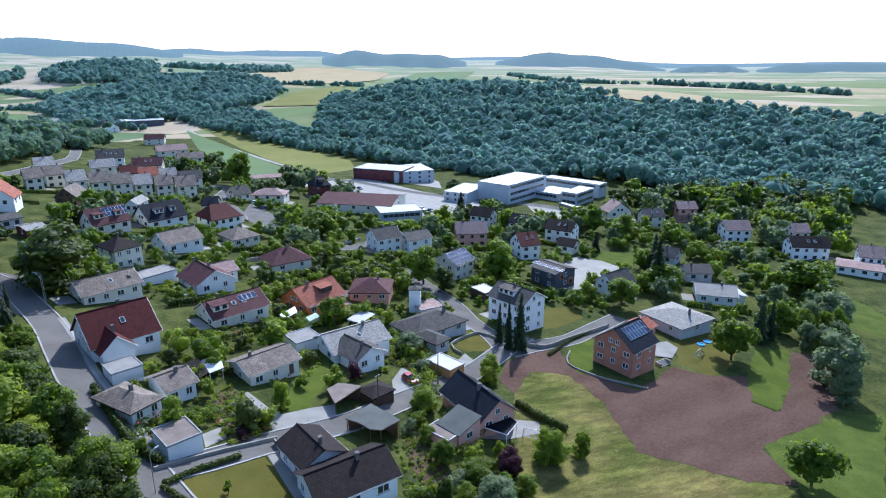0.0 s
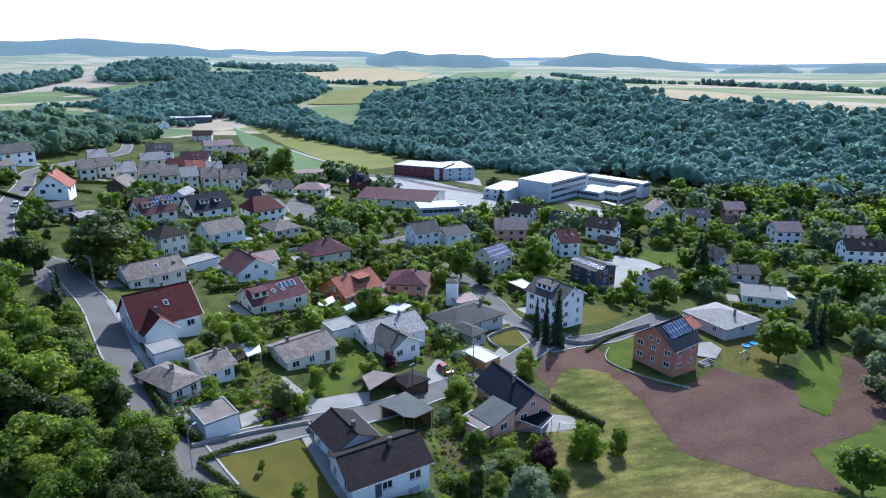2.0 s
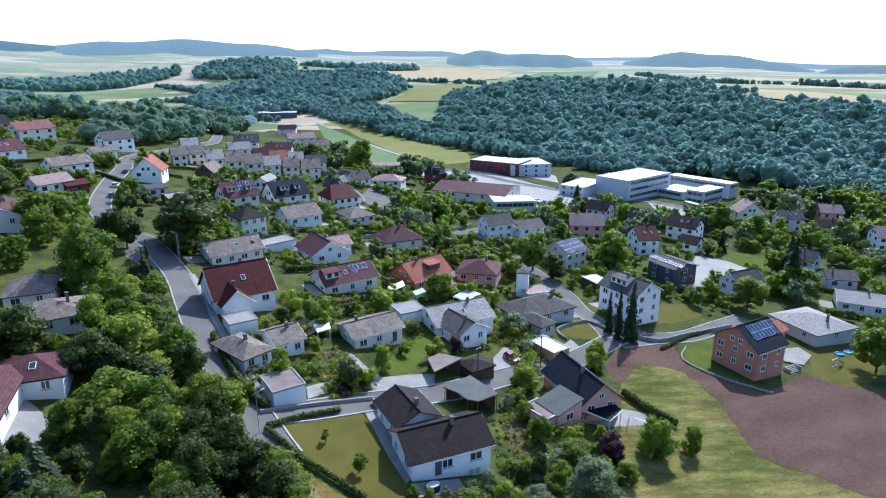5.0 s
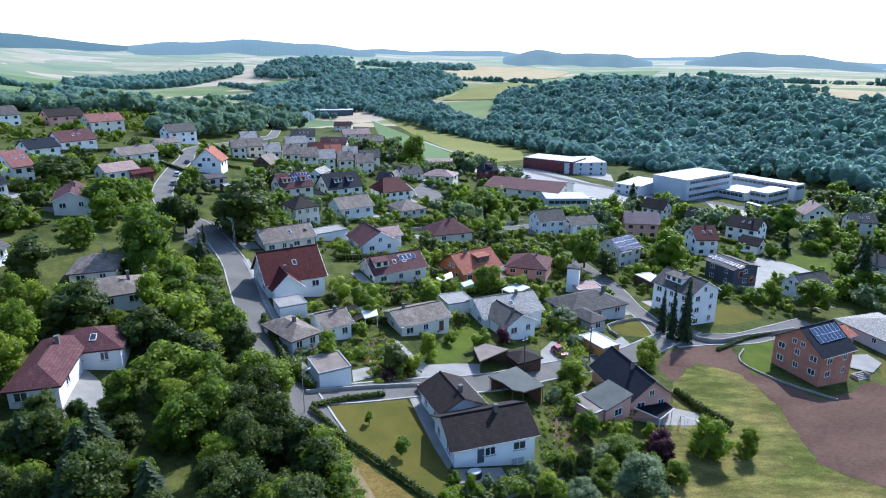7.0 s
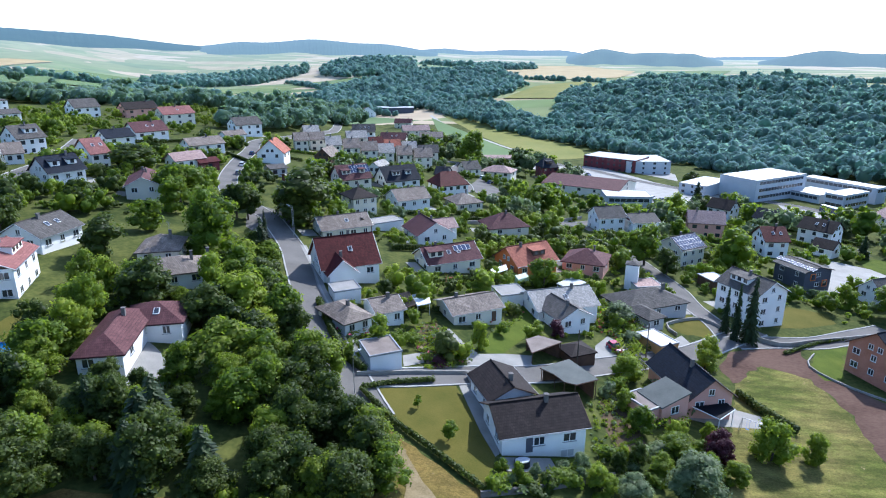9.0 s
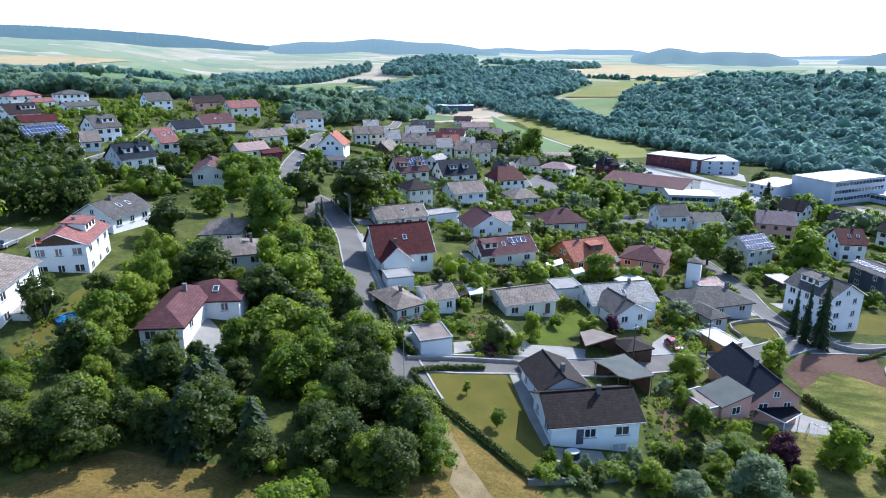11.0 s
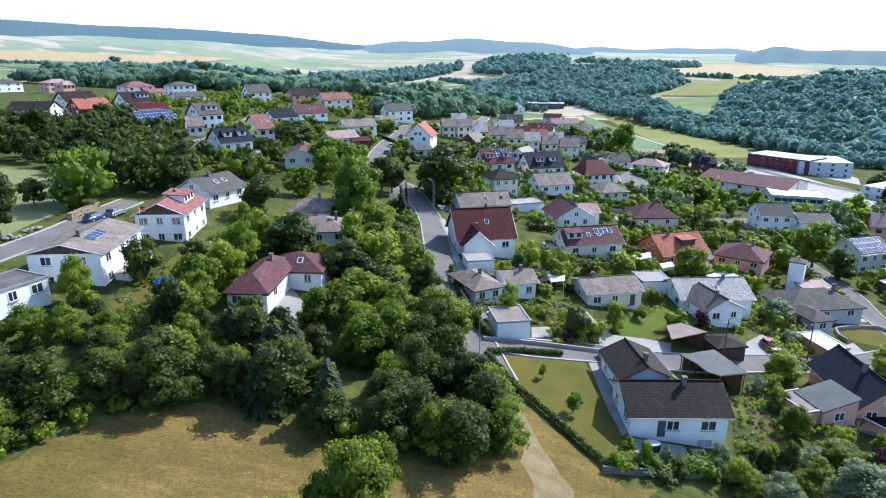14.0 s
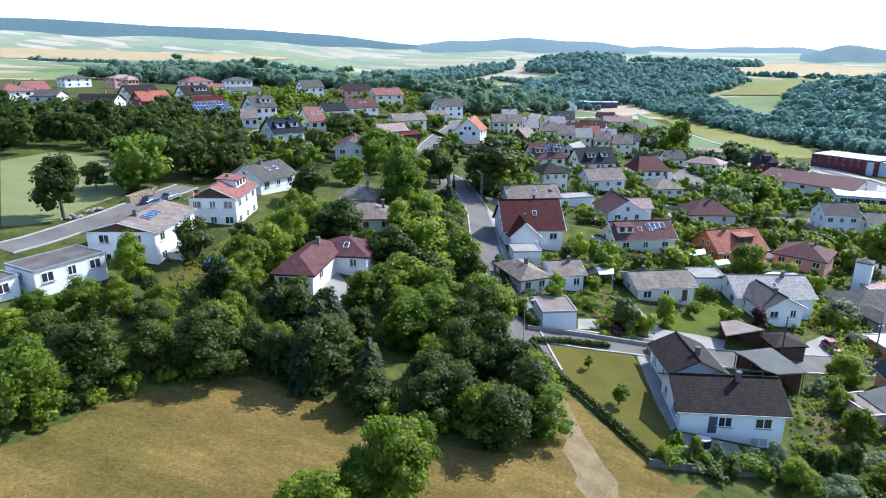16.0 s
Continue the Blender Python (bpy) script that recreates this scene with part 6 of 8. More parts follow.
# ---- houses ----
white_house = house(-10.4, 68.6, 34, 12.2, 9, 3.7, 27, "gable", WHITE, R_BROWN, "white rendered house with a dark brown gabled tile roof ", wins=(0, 2, 2), chimney=1)
for wx, ww, wz, wh, closed in ((-0.7, 1.5, 1.75, 1.25, False), (3.4, 1.8, 1.75, 1.25, False), (3.2, 1.9, -0.55, 1.15, True)):
    window(white_house, Matrix.Translation((wx, 0.5, wz)), ww, wh, False, closed)
door(white_house, Matrix.Translation((-2.0, 0.5, 0.9)), 0.95, 2.1, ANTHRA)
house(-16.2, 74.6, 39, 7.4, 8.5, 3.5, 25, "gable", WHITE, R_BROWN, "white rear wing with a dark brown gabled tile roof", ridge="q", wins=(0, 2, 2), chimney=1, low=-1.0)
house(9.9, 93.6, 32, 8.3, 13, 3.7, 38, "gable", PINKW, R_BLACK, "pink rendered house with a steep black gabled roof beside a hedge", ridge="q", wins=(2, 0, 1), lights=1)
house(0.9, 88.6, -45, 5.4, 5.5, 2.9, 13, "mono", PINKW, TIN, "pink rendered annex with a single-pitch ribbed grey sheet roof", wins=(0, 0, 1), category="annex", chimney=0, over=0.2)
house(-0.9, 87.3, -41, 5.4, 3.6, 2.4, 0, "flat", PINKW, R_FLATB, "low pink garage with a brown gravel roof", wins=(0, 0, 0), category="garage", chimney=0)
house(3.3, 114.3, 45, 4.4, 7, 2.5, 0, "flat", OCHREW, R_WHITE, "ochre wooden carport with a white flat roof", wins=(0, 0, 0), category="carport", chimney=0)
house(-10.2, 98.9, 43, 5.3, 5, 2.3, 20, "hip", WOODW, R_BROWN, "dark wooden shed with a brown hipped roof", wins=(0, 0, 0), category="shed", chimney=0, over=0.3)
house(-36.0, 75.9, 44, 5.1, 6, 2.8, 0, "flat", WHITE, R_FLATB, "white rendered box garage with a brown gravel roof", wins=(0, 0, 0), category="garage", chimney=0)
house(-30.1, 102.5, 45, 10.9, 9, 2.9, 19, "gable", CREAM, R_GREY, "cream rendered house with a gabled weathered grey-brown tiled roof", wins=(3, 1, 1), doors=1)
house(-42.2, 90.7, 48, 5.8, 8, 2.8, 20, "gable", WHITE, R_GREY, "white rendered house with a gabled weathered grey-brown tiled roof", wins=(2, 0, 1), chimney=1)
house(-44.5, 83.6, 60, 6.0, 10, 2.8, 23, "hip", WHITE, R_GREY, "white rendered house with a hipped weathered grey-brown tiled roof", ridge="q", wins=(2, 1, 0), chimney=1)
house(-27.5, 118.3, 38, 5.9, 6, 2.4, 0, "flat", WHITE, R_FLAT, "white rendered garage with a grey flat roof", wins=(0, 0, 0), category="garage", chimney=0)
house(-16.0, 117.0, 37, 13.9, 11, 3.2, 24, "gable", WHITE, R_LIGHT, "white rendered house with a gabled pale grey tiled roof", wins=(2, 2, 1), chimney=1, lights=1)
house(-13.7, 112.2, 46, 7.8, 9, 3.4, 27, "gable", WHITE, R_SLATE, "white rendered wing with a gabled slate grey tiled roof", ridge="q", wins=(2, 2, 0), chimney=1)
house(0.7, 134.1, 42, 16.1, 11, 2.8, 24, "hip", GREYW, R_SLATE, "grey rendered house with a hipped slate grey tiled roof", wins=(3, 1, 1), chimney=2)
house(0.6, 126.2, 46, 5.0, 8, 2.8, 24, "hip", GREYW, R_SLATE, "grey rendered wing with a hipped slate grey tiled roof", ridge="q", wins=(1, 1, 1), chimney=0)
house(-2.2, 148.3, 29, 6.6, 6, 2.6, 0, "flat", CREAM, R_PINK, "cream garage with a faded pink flat roof", wins=(0, 0, 0), category="garage", chimney=0)
house(-6.9, 149.9, -1, 3.3, 3.2, 6.5, 20, "hip", WHITE, R_SLATE, "narrow white transformer tower with a grey cap", wins=(0, 0, 0), category="transformer tower", chimney=0, over=0.15, doors=0)
house(-57.2, 104.0, 45, 12.5, 12, 3.6, 40, "gable", WHITE, R_DKRED, "white rendered house with a gabled dark red tiled roof", wins=(3, 2, 2), chimney=1, lights=1)
house(-56.9, 100.2, 45, 6.4, 9, 3.0, 42, "gable", WHITE, R_DKRED, "white rendered gabled wing with a dark red tiled roof", ridge="q", wins=(0, 0, 0), chimney=1, low=-1.0)
house(-52.8, 94.4, 44, 5.2, 5.2, 2.6, 0, "flat", WHITE, R_FLAT, "white garage with a grey flat roof", wins=(0, 0, 0), category="garage", chimney=0)
house(-73.1, 130.5, 48, 13.4, 10, 3.0, 26, "gable", CREAM, R_GREY, "cream rendered house with a gabled weathered grey-brown tiled roof", wins=(4, 2, 2), lights=1)
house(-71.7, 135.4, 60, 7.2, 6, 3.0, 30, "gable", WOODW, R_GREY, "dark wooden wing with a gabled weathered grey-brown tiled roof", ridge="q", wins=(1, 0, 0), chimney=0, low=0.0)
house(-55.8, 145.7, 44, 10.7, 12, 3.0, 30, "gable", WHITE, R_MAROON, "white rendered house with a gabled maroon tiled roof", ridge="q", wins=(2, 2, 2), chimney=2)
house(-56.5, 154.4, 44, 7.9, 8, 3.0, 26, "gable", WHITE, R_PINK, "white rendered wing with a gabled faded pink tiled roof", wins=(2, 0, 1), chimney=0)
house(-43.8, 127.6, 45, 13.9, 10, 2.9, 30, "gable", CREAM, R_MAROON, "cream rendered house with a gabled maroon tiled roof", wins=(3, 2, 2), lights=2, solar=(4, 1, 3.0, 0.7, 1), chimney=1, dormer=[(-4.0, 3.4, 1)])
house(-27.8, 142.0, 50, 12.5, 11, 3.4, 33, "gable", ORANGE, R_RED, "bright orange rendered house with a gabled red tiled roof", wins=(3, 2, 2), dormer=[(1.5, 3.6, 1)])
house(-43.6, 173.8, 36, 13.1, 11, 2.9, 32, "hip", CREAM, R_MAROON, "cream rendered house with a hipped maroon tiled roof", wins=(2, 2, 2))
house(-19.2, 153.6, -2, 11.3, 11, 2.8, 26, "hip", PINKW, R_MAROON, "pink rendered house with a hipped maroon tiled roof", wins=(3, 2, 1), chimney=1)
house(-18.0, 210.4, 32, 10.4, 10, 5.2, 32, "gable", WHITE, R_SLATE, "white rendered house with a gabled slate grey tiled roof", wins=(3, 2, 2))
house(-7.2, 212.6, 29, 10.1, 11, 5.4, 20, "gable", WHITE, R_SLATE, "white house with dark red gable cladding and grey sheet roof", wins=(2, 2, 2), gablewall=REDCLAD, chimney=2)
house(7.7, 187.2, 50, 10.5, 10, 5.2, 32, "gable", CREAM, R_SLATE, "cream rendered house with a gabled slate grey tiled roof", wins=(3, 2, 2), solar=(9, 3, 0.0, 0.5, 1))
house(15.9, 147.4, -46, 12.2, 10, 7.0, 30, "gable", WHITE, R_SLATE, "tall white three-storey house with a slate grey gabled roof", wins=(3, 0, 2), chimney=1, dormer=[(-1.0, 5.0, 1)])
house(10.4, 167.7, -53, 6.4, 5, 2.6, 0, "flat", WOODW, R_WHITE, "dark timber garage with a white flat roof", wins=(0, 0, 0), category="garage", chimney=0)
dark_house = house(31.9, 186.3, -52, 11.3, 10, 5.2, 14, "gable", ANTHRA, R_SLATE, "anthracite clad modern house with solar panels on its roof", wins=(2, 0, 1), chimney=0, solar=(12, 1, 0.0, 0.5, 1))
for wy, wz in ((2.4, 2.6), (6.6, 0.6)):
    put("window_surround", mesh_of("window_surround", *box(5.05, 5.35, wy, wy + 1.7, wz, wz + 1.9), ORANGE), dark_house)
    put("pane", mesh_of("pane", *box(5.3, 5.38, wy + 0.2, wy + 1.5, wz + 0.2, wz + 1.7), GLASS), dark_house)
house(50.2, 181.2, -54, 8.2, 11, 3.4, 40, "gable", WHITE, R_SLATE, "white gabled modern house with a slate roof and tall windows", ridge="q", wins=(2, 0, 1), chimney=0)
house(38.3, 127.1, -50, 11.3, 10, 6.0, 36, "gable", BRICKW, R_BLACK, "unplastered red brick house with a black roof and solar panels", ridge="q", wins=(3, 0, 2), chimney=0, solar=(7, 2, 0.6, 0.66, 1))
house(58.5, 154.1, -58, 14.4, 14, 3.0, 17, "hip", GREYW, R_LIGHT, "grey rendered house with a hipped pale grey tiled roof", wins=(2, 1, 1), chimney=1)
house(55.2, 148.6, 41, 4.4, 7, 3.0, 22, "gable", BRICKW, R_RED, "raw red brick annex with a gabled red tiled roof", wins=(1, 0, 0), chimney=0)
house(84.4, 177.8, -15, 12.3, 12, 2.8, 18, "gable", WHITE, R_LIGHT, "white rendered house with a gabled pale grey tiled roof", wins=(3, 1, 1), chimney=1)
house(90.5, 178.4, -1, 7.0, 9, 2.8, 12, "gable", WHITE, R_WHITE, "white rendered wing with a gabled white metal roof", ridge="q", wins=(1, 0, 1), chimney=0)
house(87.3, 198.2, -1, 9.4, 9, 3.4, 24, "gable", GREYW, R_SLATE, "grey rendered house with a gabled slate grey tiled roof", wins=(2, 1, 1), far=True)
house(11.9, 230.0, 7, 12.6, 10, 5.0, 36, "gable", PINKW, R_PINK, "pink rendered house with a gabled faded pink tiled roof", wins=(3, 2, 2), far=True)
house(16.5, 264.2, -29, 10.1, 9, 5.0, 36, "gable", WHITE, R_BROWN, "white rendered house with a gabled dark brown tiled roof", wins=(3, 0, 2), far=True, chimney=2)
house(31.9, 253.3, -33, 9.4, 9, 5.0, 36, "gable", WHITE, R_BLACK, "white rendered house with a gabled black tiled roof", wins=(3, 0, 2), far=True)
house(32.6, 215.8, 18, 8.2, 11, 5.4, 34, "gable", WHITE, R_DKRED, "white rendered house with a gabled dark red tiled roof", wins=(2, 2, 1), far=True, lights=2)
house(46.9, 242.9, -32, 12.1, 10, 5.4, 34, "gable", WHITE, R_BROWN, "white rendered house with a gabled dark brown tiled roof", wins=(3, 1, 2), far=True, lights=2)
house(46.9, 227.4, -33, 7.5, 7, 3.0, 34, "gable", WHITE, R_BROWN, "white rendered garage house with a gabled dark brown tiled roof", wins=(1, 0, 1), far=True, chimney=0)
house(83.8, 283.8, 10, 12.2, 10, 5.0, 36, "gable", CREAM, R_PINK, "cream rendered house with a gabled faded pink tiled roof", ridge="q", wins=(2, 2, 2), far=True)
house(97.5, 275.2, 7, 10.2, 9, 5.0, 34, "gable", CREAM, R_SLATE, "cream rendered house with a gabled slate grey tiled roof", wins=(2, 2, 2), far=True, lights=2)
house(119.2, 292.7, 4, 10.1, 9, 5.0, 34, "gable", PINKW, R_PINK, "pink rendered house with a gabled faded pink tiled roof", wins=(2, 2, 2), far=True)
house(111.0, 272.4, 4, 10.0, 8, 3.4, 32, "gable", CREAM, R_BROWN, "cream rendered house with a gabled dark brown tiled roof", wins=(2, 2, 2), far=True)
house(125.8, 253.3, -0, 11.2, 10, 5.0, 34, "gable", WHITE, R_PINK, "white rendered house with a gabled faded pink tiled roof", wins=(3, 2, 2), far=True)
house(142.2, 228.3, -6, 14.5, 10, 5.2, 34, "gable", WHITE, R_BROWN, "white rendered house with a gabled dark brown tiled roof", wins=(4, 2, 2), far=True, lights=2)
house(151.3, 251.3, -5, 7.5, 9, 5.0, 34, "gable", CREAM, R_PINK, "cream rendered house with a gabled faded pink tiled roof", wins=(2, 2, 2), far=True)
house(149.0, 210.0, -33, 14.9, 11, 3.0, 10, "gable", WHITE, R_PINK, "white rendered house with a gabled faded pink tiled roof", wins=(4, 1, 1), far=True, chimney=0)
house(156.7, 215.5, -24, 8.4, 10, 5.4, 34, "gable", WHITE, R_PINK, "white rendered house with a gabled faded pink tiled roof", wins=(3, 1, 1), far=True)
house(83.0, 218.3, -39, 6.0, 8, 3.0, 36, "gable", GREYW, R_SLATE, "grey rendered house with a gabled slate grey tiled roof", wins=(1, 1, 1), far=True)
house(-103.7, 191.1, 52, 12.3, 11, 3.2, 40, "gable", CREAM, R_MAROON, "cream rendered house with a gabled maroon tiled roof", wins=(3, 2, 2), far=True, solar=(7, 2, 2.5, 0.65, 1), dormer=[(-3.0, 3.0, 1), (3.0, 2.0, 1)])
house(-110.0, 215.7, 2, 5.3, 10, 4.6, 36, "gable", WHITE, R_LIGHT, "white rendered house with a gabled pale grey tiled roof", ridge="q", wins=(2, 1, 1), far=True)
house(-93.9, 209.0, 51, 14.6, 12, 3.2, 40, "gable", WHITE, R_BLACK, "white rendered house with a gabled black tiled roof", wins=(3, 2, 2), far=True, dormer=[(-2.0, 3.0, 1), (3.0, 2.2, 1)])
house(-76.5, 216.7, 46, 12.2, 13, 4.4, 34, "half", WHITE, R_DKRED, "white rendered house with a half-hipped dark red tiled roof", wins=(4, 2, 2), far=True)
house(-82.6, 157.8, 53, 8.3, 10, 5.2, 26, "hip", CREAM, R_BROWN, "cream rendered house with a hipped dark brown tiled roof", wins=(3, 2, 2))
house(-76.2, 178.6, 50, 12.0, 11, 3.6, 28, "gable", WHITE, R_GREY, "white rendered house with a gabled weathered grey-brown tiled roof", wins=(3, 2, 2))
house(-63.4, 196.3, 45, 10.2, 12, 3.0, 24, "hip", CREAM, R_GREY, "cream rendered house with a hipped weathered grey-brown tiled roof", wins=(3, 2, 2))
house(-70.5, 147.5, 54, 9.8, 6, 2.5, 0, "flat", WHITE, R_LIGHT, "row of white garages with pale flat roofs", wins=(0, 0, 0), category="garage", chimney=0)
house(-144.9, 198.4, 21, 11.1, 11, 4.0, 42, "gable", WHITE, R_RED, "white rendered house with a gabled red tiled roof", ridge="q", wins=(2, 2, 2), far=True)
house(-127.7, 180.1, 54, 6.7, 10, 3.0, 10, "gable", GREYW, R_SLATE, "grey rendered workshop with a gabled slate grey tiled roof", wins=(2, 1, 1), far=True, chimney=0)
house(-115.8, 172.9, 53, 6.0, 9, 3.0, 10, "gable", REDCLAD, R_LIGHT, "dark red clad workshop with a gabled pale grey tiled roof", wins=(1, 1, 1), chimney=0)
house(-134.8, 218.9, 8, 7.9, 11, 3.4, 42, "gable", WOODW, R_GREY, "dark wooden house with a gabled weathered grey-brown tiled roof", ridge="q", wins=(2, 2, 2), far=True)
house(-92.1, 241.7, 8, 6.2, 9, 3.4, 32, "gable", WHITE, R_BLACK, "white rendered house with a gabled black tiled roof", wins=(2, 1, 1), far=True)
house(-90.2, 279.6, 44, 8.9, 10, 3.2, 34, "gable", CREAM, R_SLATE, "cream rendered house with a gabled slate grey tiled roof", wins=(2, 1, 1), far=True)
house(-81.0, 284.3, -1, 16.1, 11, 3.2, 24, "hip", CREAM, R_PINK, "cream rendered house with a hipped faded pink tiled roof", wins=(3, 1, 1), far=True)
house(-97.4, 344.9, 21, 17.6, 10, 3.0, 14, "gable", CREAM, R_PINK, "cream rendered house with a gabled faded pink tiled roof", wins=(3, 1, 1), far=True, chimney=0)
house(-60.2, 313.5, 35, 9.0, 11, 6.0, 36, "half", REDCLAD, R_BLACK, "dark red clad house with a half-hipped black tiled roof", wins=(3, 2, 2), far=True, dormer=[(0.0, 3.0, 1)])
house(-144.6, 245.2, 37, 7.4, 11, 5.4, 34, "gable", CREAM, R_LIGHT, "cream rendered terraced house with a gabled pale grey tiled roof", wins=(2, 1, 2), far=True, group="terrace of houses")
house(-138.0, 249.6, 35, 7.7, 11, 5.4, 34, "gable", CREAM, R_GREY, "cream rendered terraced house with a gabled weathered grey-brown tiled roof", wins=(2, 1, 2), far=True, group="terrace of houses")
house(-131.3, 253.9, 34, 7.9, 11, 5.4, 34, "gable", CREAM, R_GREY, "cream rendered terraced house with a gabled weathered grey-brown tiled roof", wins=(2, 1, 2), far=True, group="terrace of houses")
house(-125.1, 258.6, 32, 7.5, 11, 5.4, 34, "gable", CREAM, R_LIGHT, "cream rendered terraced house with a gabled pale grey tiled roof", wins=(2, 1, 2), far=True, group="terrace of houses")
house(-118.9, 264.7, 30, 7.4, 11, 5.4, 34, "gable", CREAM, R_GREY, "cream rendered terraced house with a gabled weathered grey-brown tiled roof", wins=(2, 1, 2), far=True, group="terrace of houses")
house(-111.8, 270.5, 29, 8.9, 11, 5.4, 34, "gable", CREAM, R_GREY, "cream rendered terraced house with a gabled weathered grey-brown tiled roof", wins=(2, 1, 2), far=True, group="terrace of houses")
house(-158.4, 240.5, 40, 6.8, 10, 5.0, 34, "gable", CREAM, R_GREY, "cream rendered terraced house with a gabled weathered grey-brown tiled roof", wins=(2, 1, 2), far=True, group="terrace of houses")
house(-174.6, 274.1, 39, 8.2, 10, 5.0, 34, "gable", CREAM, R_LIGHT, "cream rendered terraced house with a gabled pale grey tiled roof", wins=(2, 1, 2), far=True, group="terrace of houses")
house(-158.6, 253.9, 38, 7.4, 10, 5.0, 34, "gable", CREAM, R_GREY, "cream rendered terraced house with a gabled weathered grey-brown tiled roof", wins=(2, 1, 2), far=True, group="terrace of houses")
house(-159.7, 293.8, 35, 11.3, 10, 5.0, 34, "gable", CREAM, R_LIGHT, "cream rendered terraced house with a gabled pale grey tiled roof", wins=(2, 1, 2), far=True, group="terrace of houses")
house(-143.7, 284.9, 33, 7.4, 10, 5.0, 34, "gable", CREAM, R_DKRED, "cream rendered terraced house with a gabled dark red tiled roof", wins=(2, 1, 2), far=True, group="terrace of houses")
house(-136.5, 289.0, 32, 8.7, 10, 5.0, 34, "gable", CREAM, R_RED, "cream rendered terraced house with a gabled red tiled roof", wins=(2, 1, 2), far=True, group="terrace of houses")
house(-130.1, 295.5, 30, 8.0, 10, 5.0, 34, "gable", CREAM, R_LIGHT, "cream rendered terraced house with a gabled pale grey tiled roof", wins=(2, 1, 2), far=True, group="terrace of houses")
house(-119.9, 296.5, 28, 10.6, 10, 5.0, 34, "gable", CREAM, R_SLATE, "cream rendered terraced house with a gabled slate grey tiled roof", wins=(2, 1, 2), far=True, group="terrace of houses")
house(-175.6, 330.6, 26, 14.0, 11, 4.6, 38, "gable", WHITE, R_SLATE, "white rendered house with a gabled slate grey tiled roof", wins=(3, 2, 2), far=True, lights=3)
house(-153.5, 323.3, 15, 15.2, 11, 4.6, 34, "gable", CREAM, R_MAROON, "cream rendered house with a gabled maroon tiled roof", wins=(3, 2, 2), far=True, lights=2)
house(-175.9, 410.2, 35, 19.6, 11, 5.0, 32, "gable", CREAM, R_PINK, "cream rendered house with a gabled faded pink tiled roof", wins=(3, 2, 2), far=True)
house(-152.6, 380.1, 25, 15.6, 11, 5.0, 30, "gable", CREAM, R_GREY, "cream rendered house with a gabled weathered grey-brown tiled roof", wins=(3, 2, 2), far=True)
house(-259.9, 568.6, 15, 17.6, 11, 5.0, 36, "gable", CREAM, R_MAROON, "cream rendered house with a gabled maroon tiled roof", wins=(2, 2, 2), far=True)
house(-347.0, 660.6, 36, 20.3, 12, 5.0, 36, "gable", WHITE, R_DKRED, "white rendered house with a gabled dark red tiled roof", ridge="q", wins=(2, 2, 2), far=True)
house(-335.2, 710.7, 25, 45.7, 26, 7.0, 0, "flat", ANTHRA, R_WHITE, "low commercial hall with dark glazing and a white flat roof", wins=(0, 0, 0), far=True, category="hall", chimney=0)
house(-450.1, 738.8, 57, 13.4, 9, 4.0, 34, "gable", WHITE, R_LIGHT, "white rendered house with a gabled pale grey tiled roof", wins=(2, 2, 2), far=True)
house(-353.9, 170.6, 91, 7.0, 11, 6.0, 20, "hip", PINKW, R_PINK, "salmon rendered house with a hipped faded pink tiled roof", wins=(3, 1, 1), far=True)
house(-256.2, 128.5, 90, 12.9, 11, 5.0, 32, "gable", CREAM, R_BROWN, "cream rendered house with a gabled dark brown tiled roof", wins=(3, 2, 2), far=True)
house(-229.5, 119.9, 89, 12.1, 11, 4.6, 32, "gable", REDCLAD, R_RED, "dark red clad house with a gabled red tiled roof", wins=(3, 2, 2), far=True)
house(-245.2, 145.7, 86, 12.2, 11, 5.0, 34, "gable", WHITE, R_BROWN, "white rendered house with a gabled dark brown tiled roof", wins=(3, 2, 2), far=True, dormer=[(2.0, 5.0, 1)])
house(-324.8, 193.5, 86, 16.1, 12, 5.4, 24, "hip", WHITE, R_FADED, "white rendered house with a hipped faded red tiled roof", wins=(3, 2, 2), far=True)
house(-309.3, 192.8, 84, 10.5, 9, 3.2, 22, "gable", WHITE, R_FADED, "white rendered house with a gabled faded red tiled roof", wins=(2, 2, 2), far=True, chimney=0)
house(-308.7, 208.5, 82, 14.3, 11, 6.4, 20, "hip", WHITE, R_SLATE, "white rendered house with a hipped slate grey tiled roof", wins=(4, 2, 2), far=True, chimney=0)
house(-275.9, 190.2, 82, 15.5, 10, 3.6, 20, "gable", WHITE, R_SLATE, "white rendered house with a gabled slate grey tiled roof", wins=(3, 2, 2), far=True, chimney=0)
house(-235.7, 144.0, 66, 12.7, 9, 3.0, 26, "gable", WHITE, R_DKRED, "white rendered house with a gabled dark red tiled roof", wins=(3, 1, 1), far=True)
house(-187.2, 117.8, 85, 8.6, 12, 4.6, 32, "gable", WHITE, R_SLATE, "white rendered house with a gabled slate grey tiled roof", wins=(4, 2, 2), far=True, solar=(12, 3, 0.0, 0.5, 1))
house(-196.3, 143.6, 80, 9.6, 12, 5.0, 34, "gable", WHITE, R_SLATE, "white rendered house with a gabled slate grey tiled roof", wins=(3, 2, 2), far=True, dormer=[(1.0, 4.0, 1)])
house(-182.3, 127.1, 64, 5.7, 9, 3.2, 34, "gable", WHITE, R_GREY, "white rendered house with a gabled weathered grey-brown tiled roof", wins=(2, 2, 2), far=True, chimney=0)
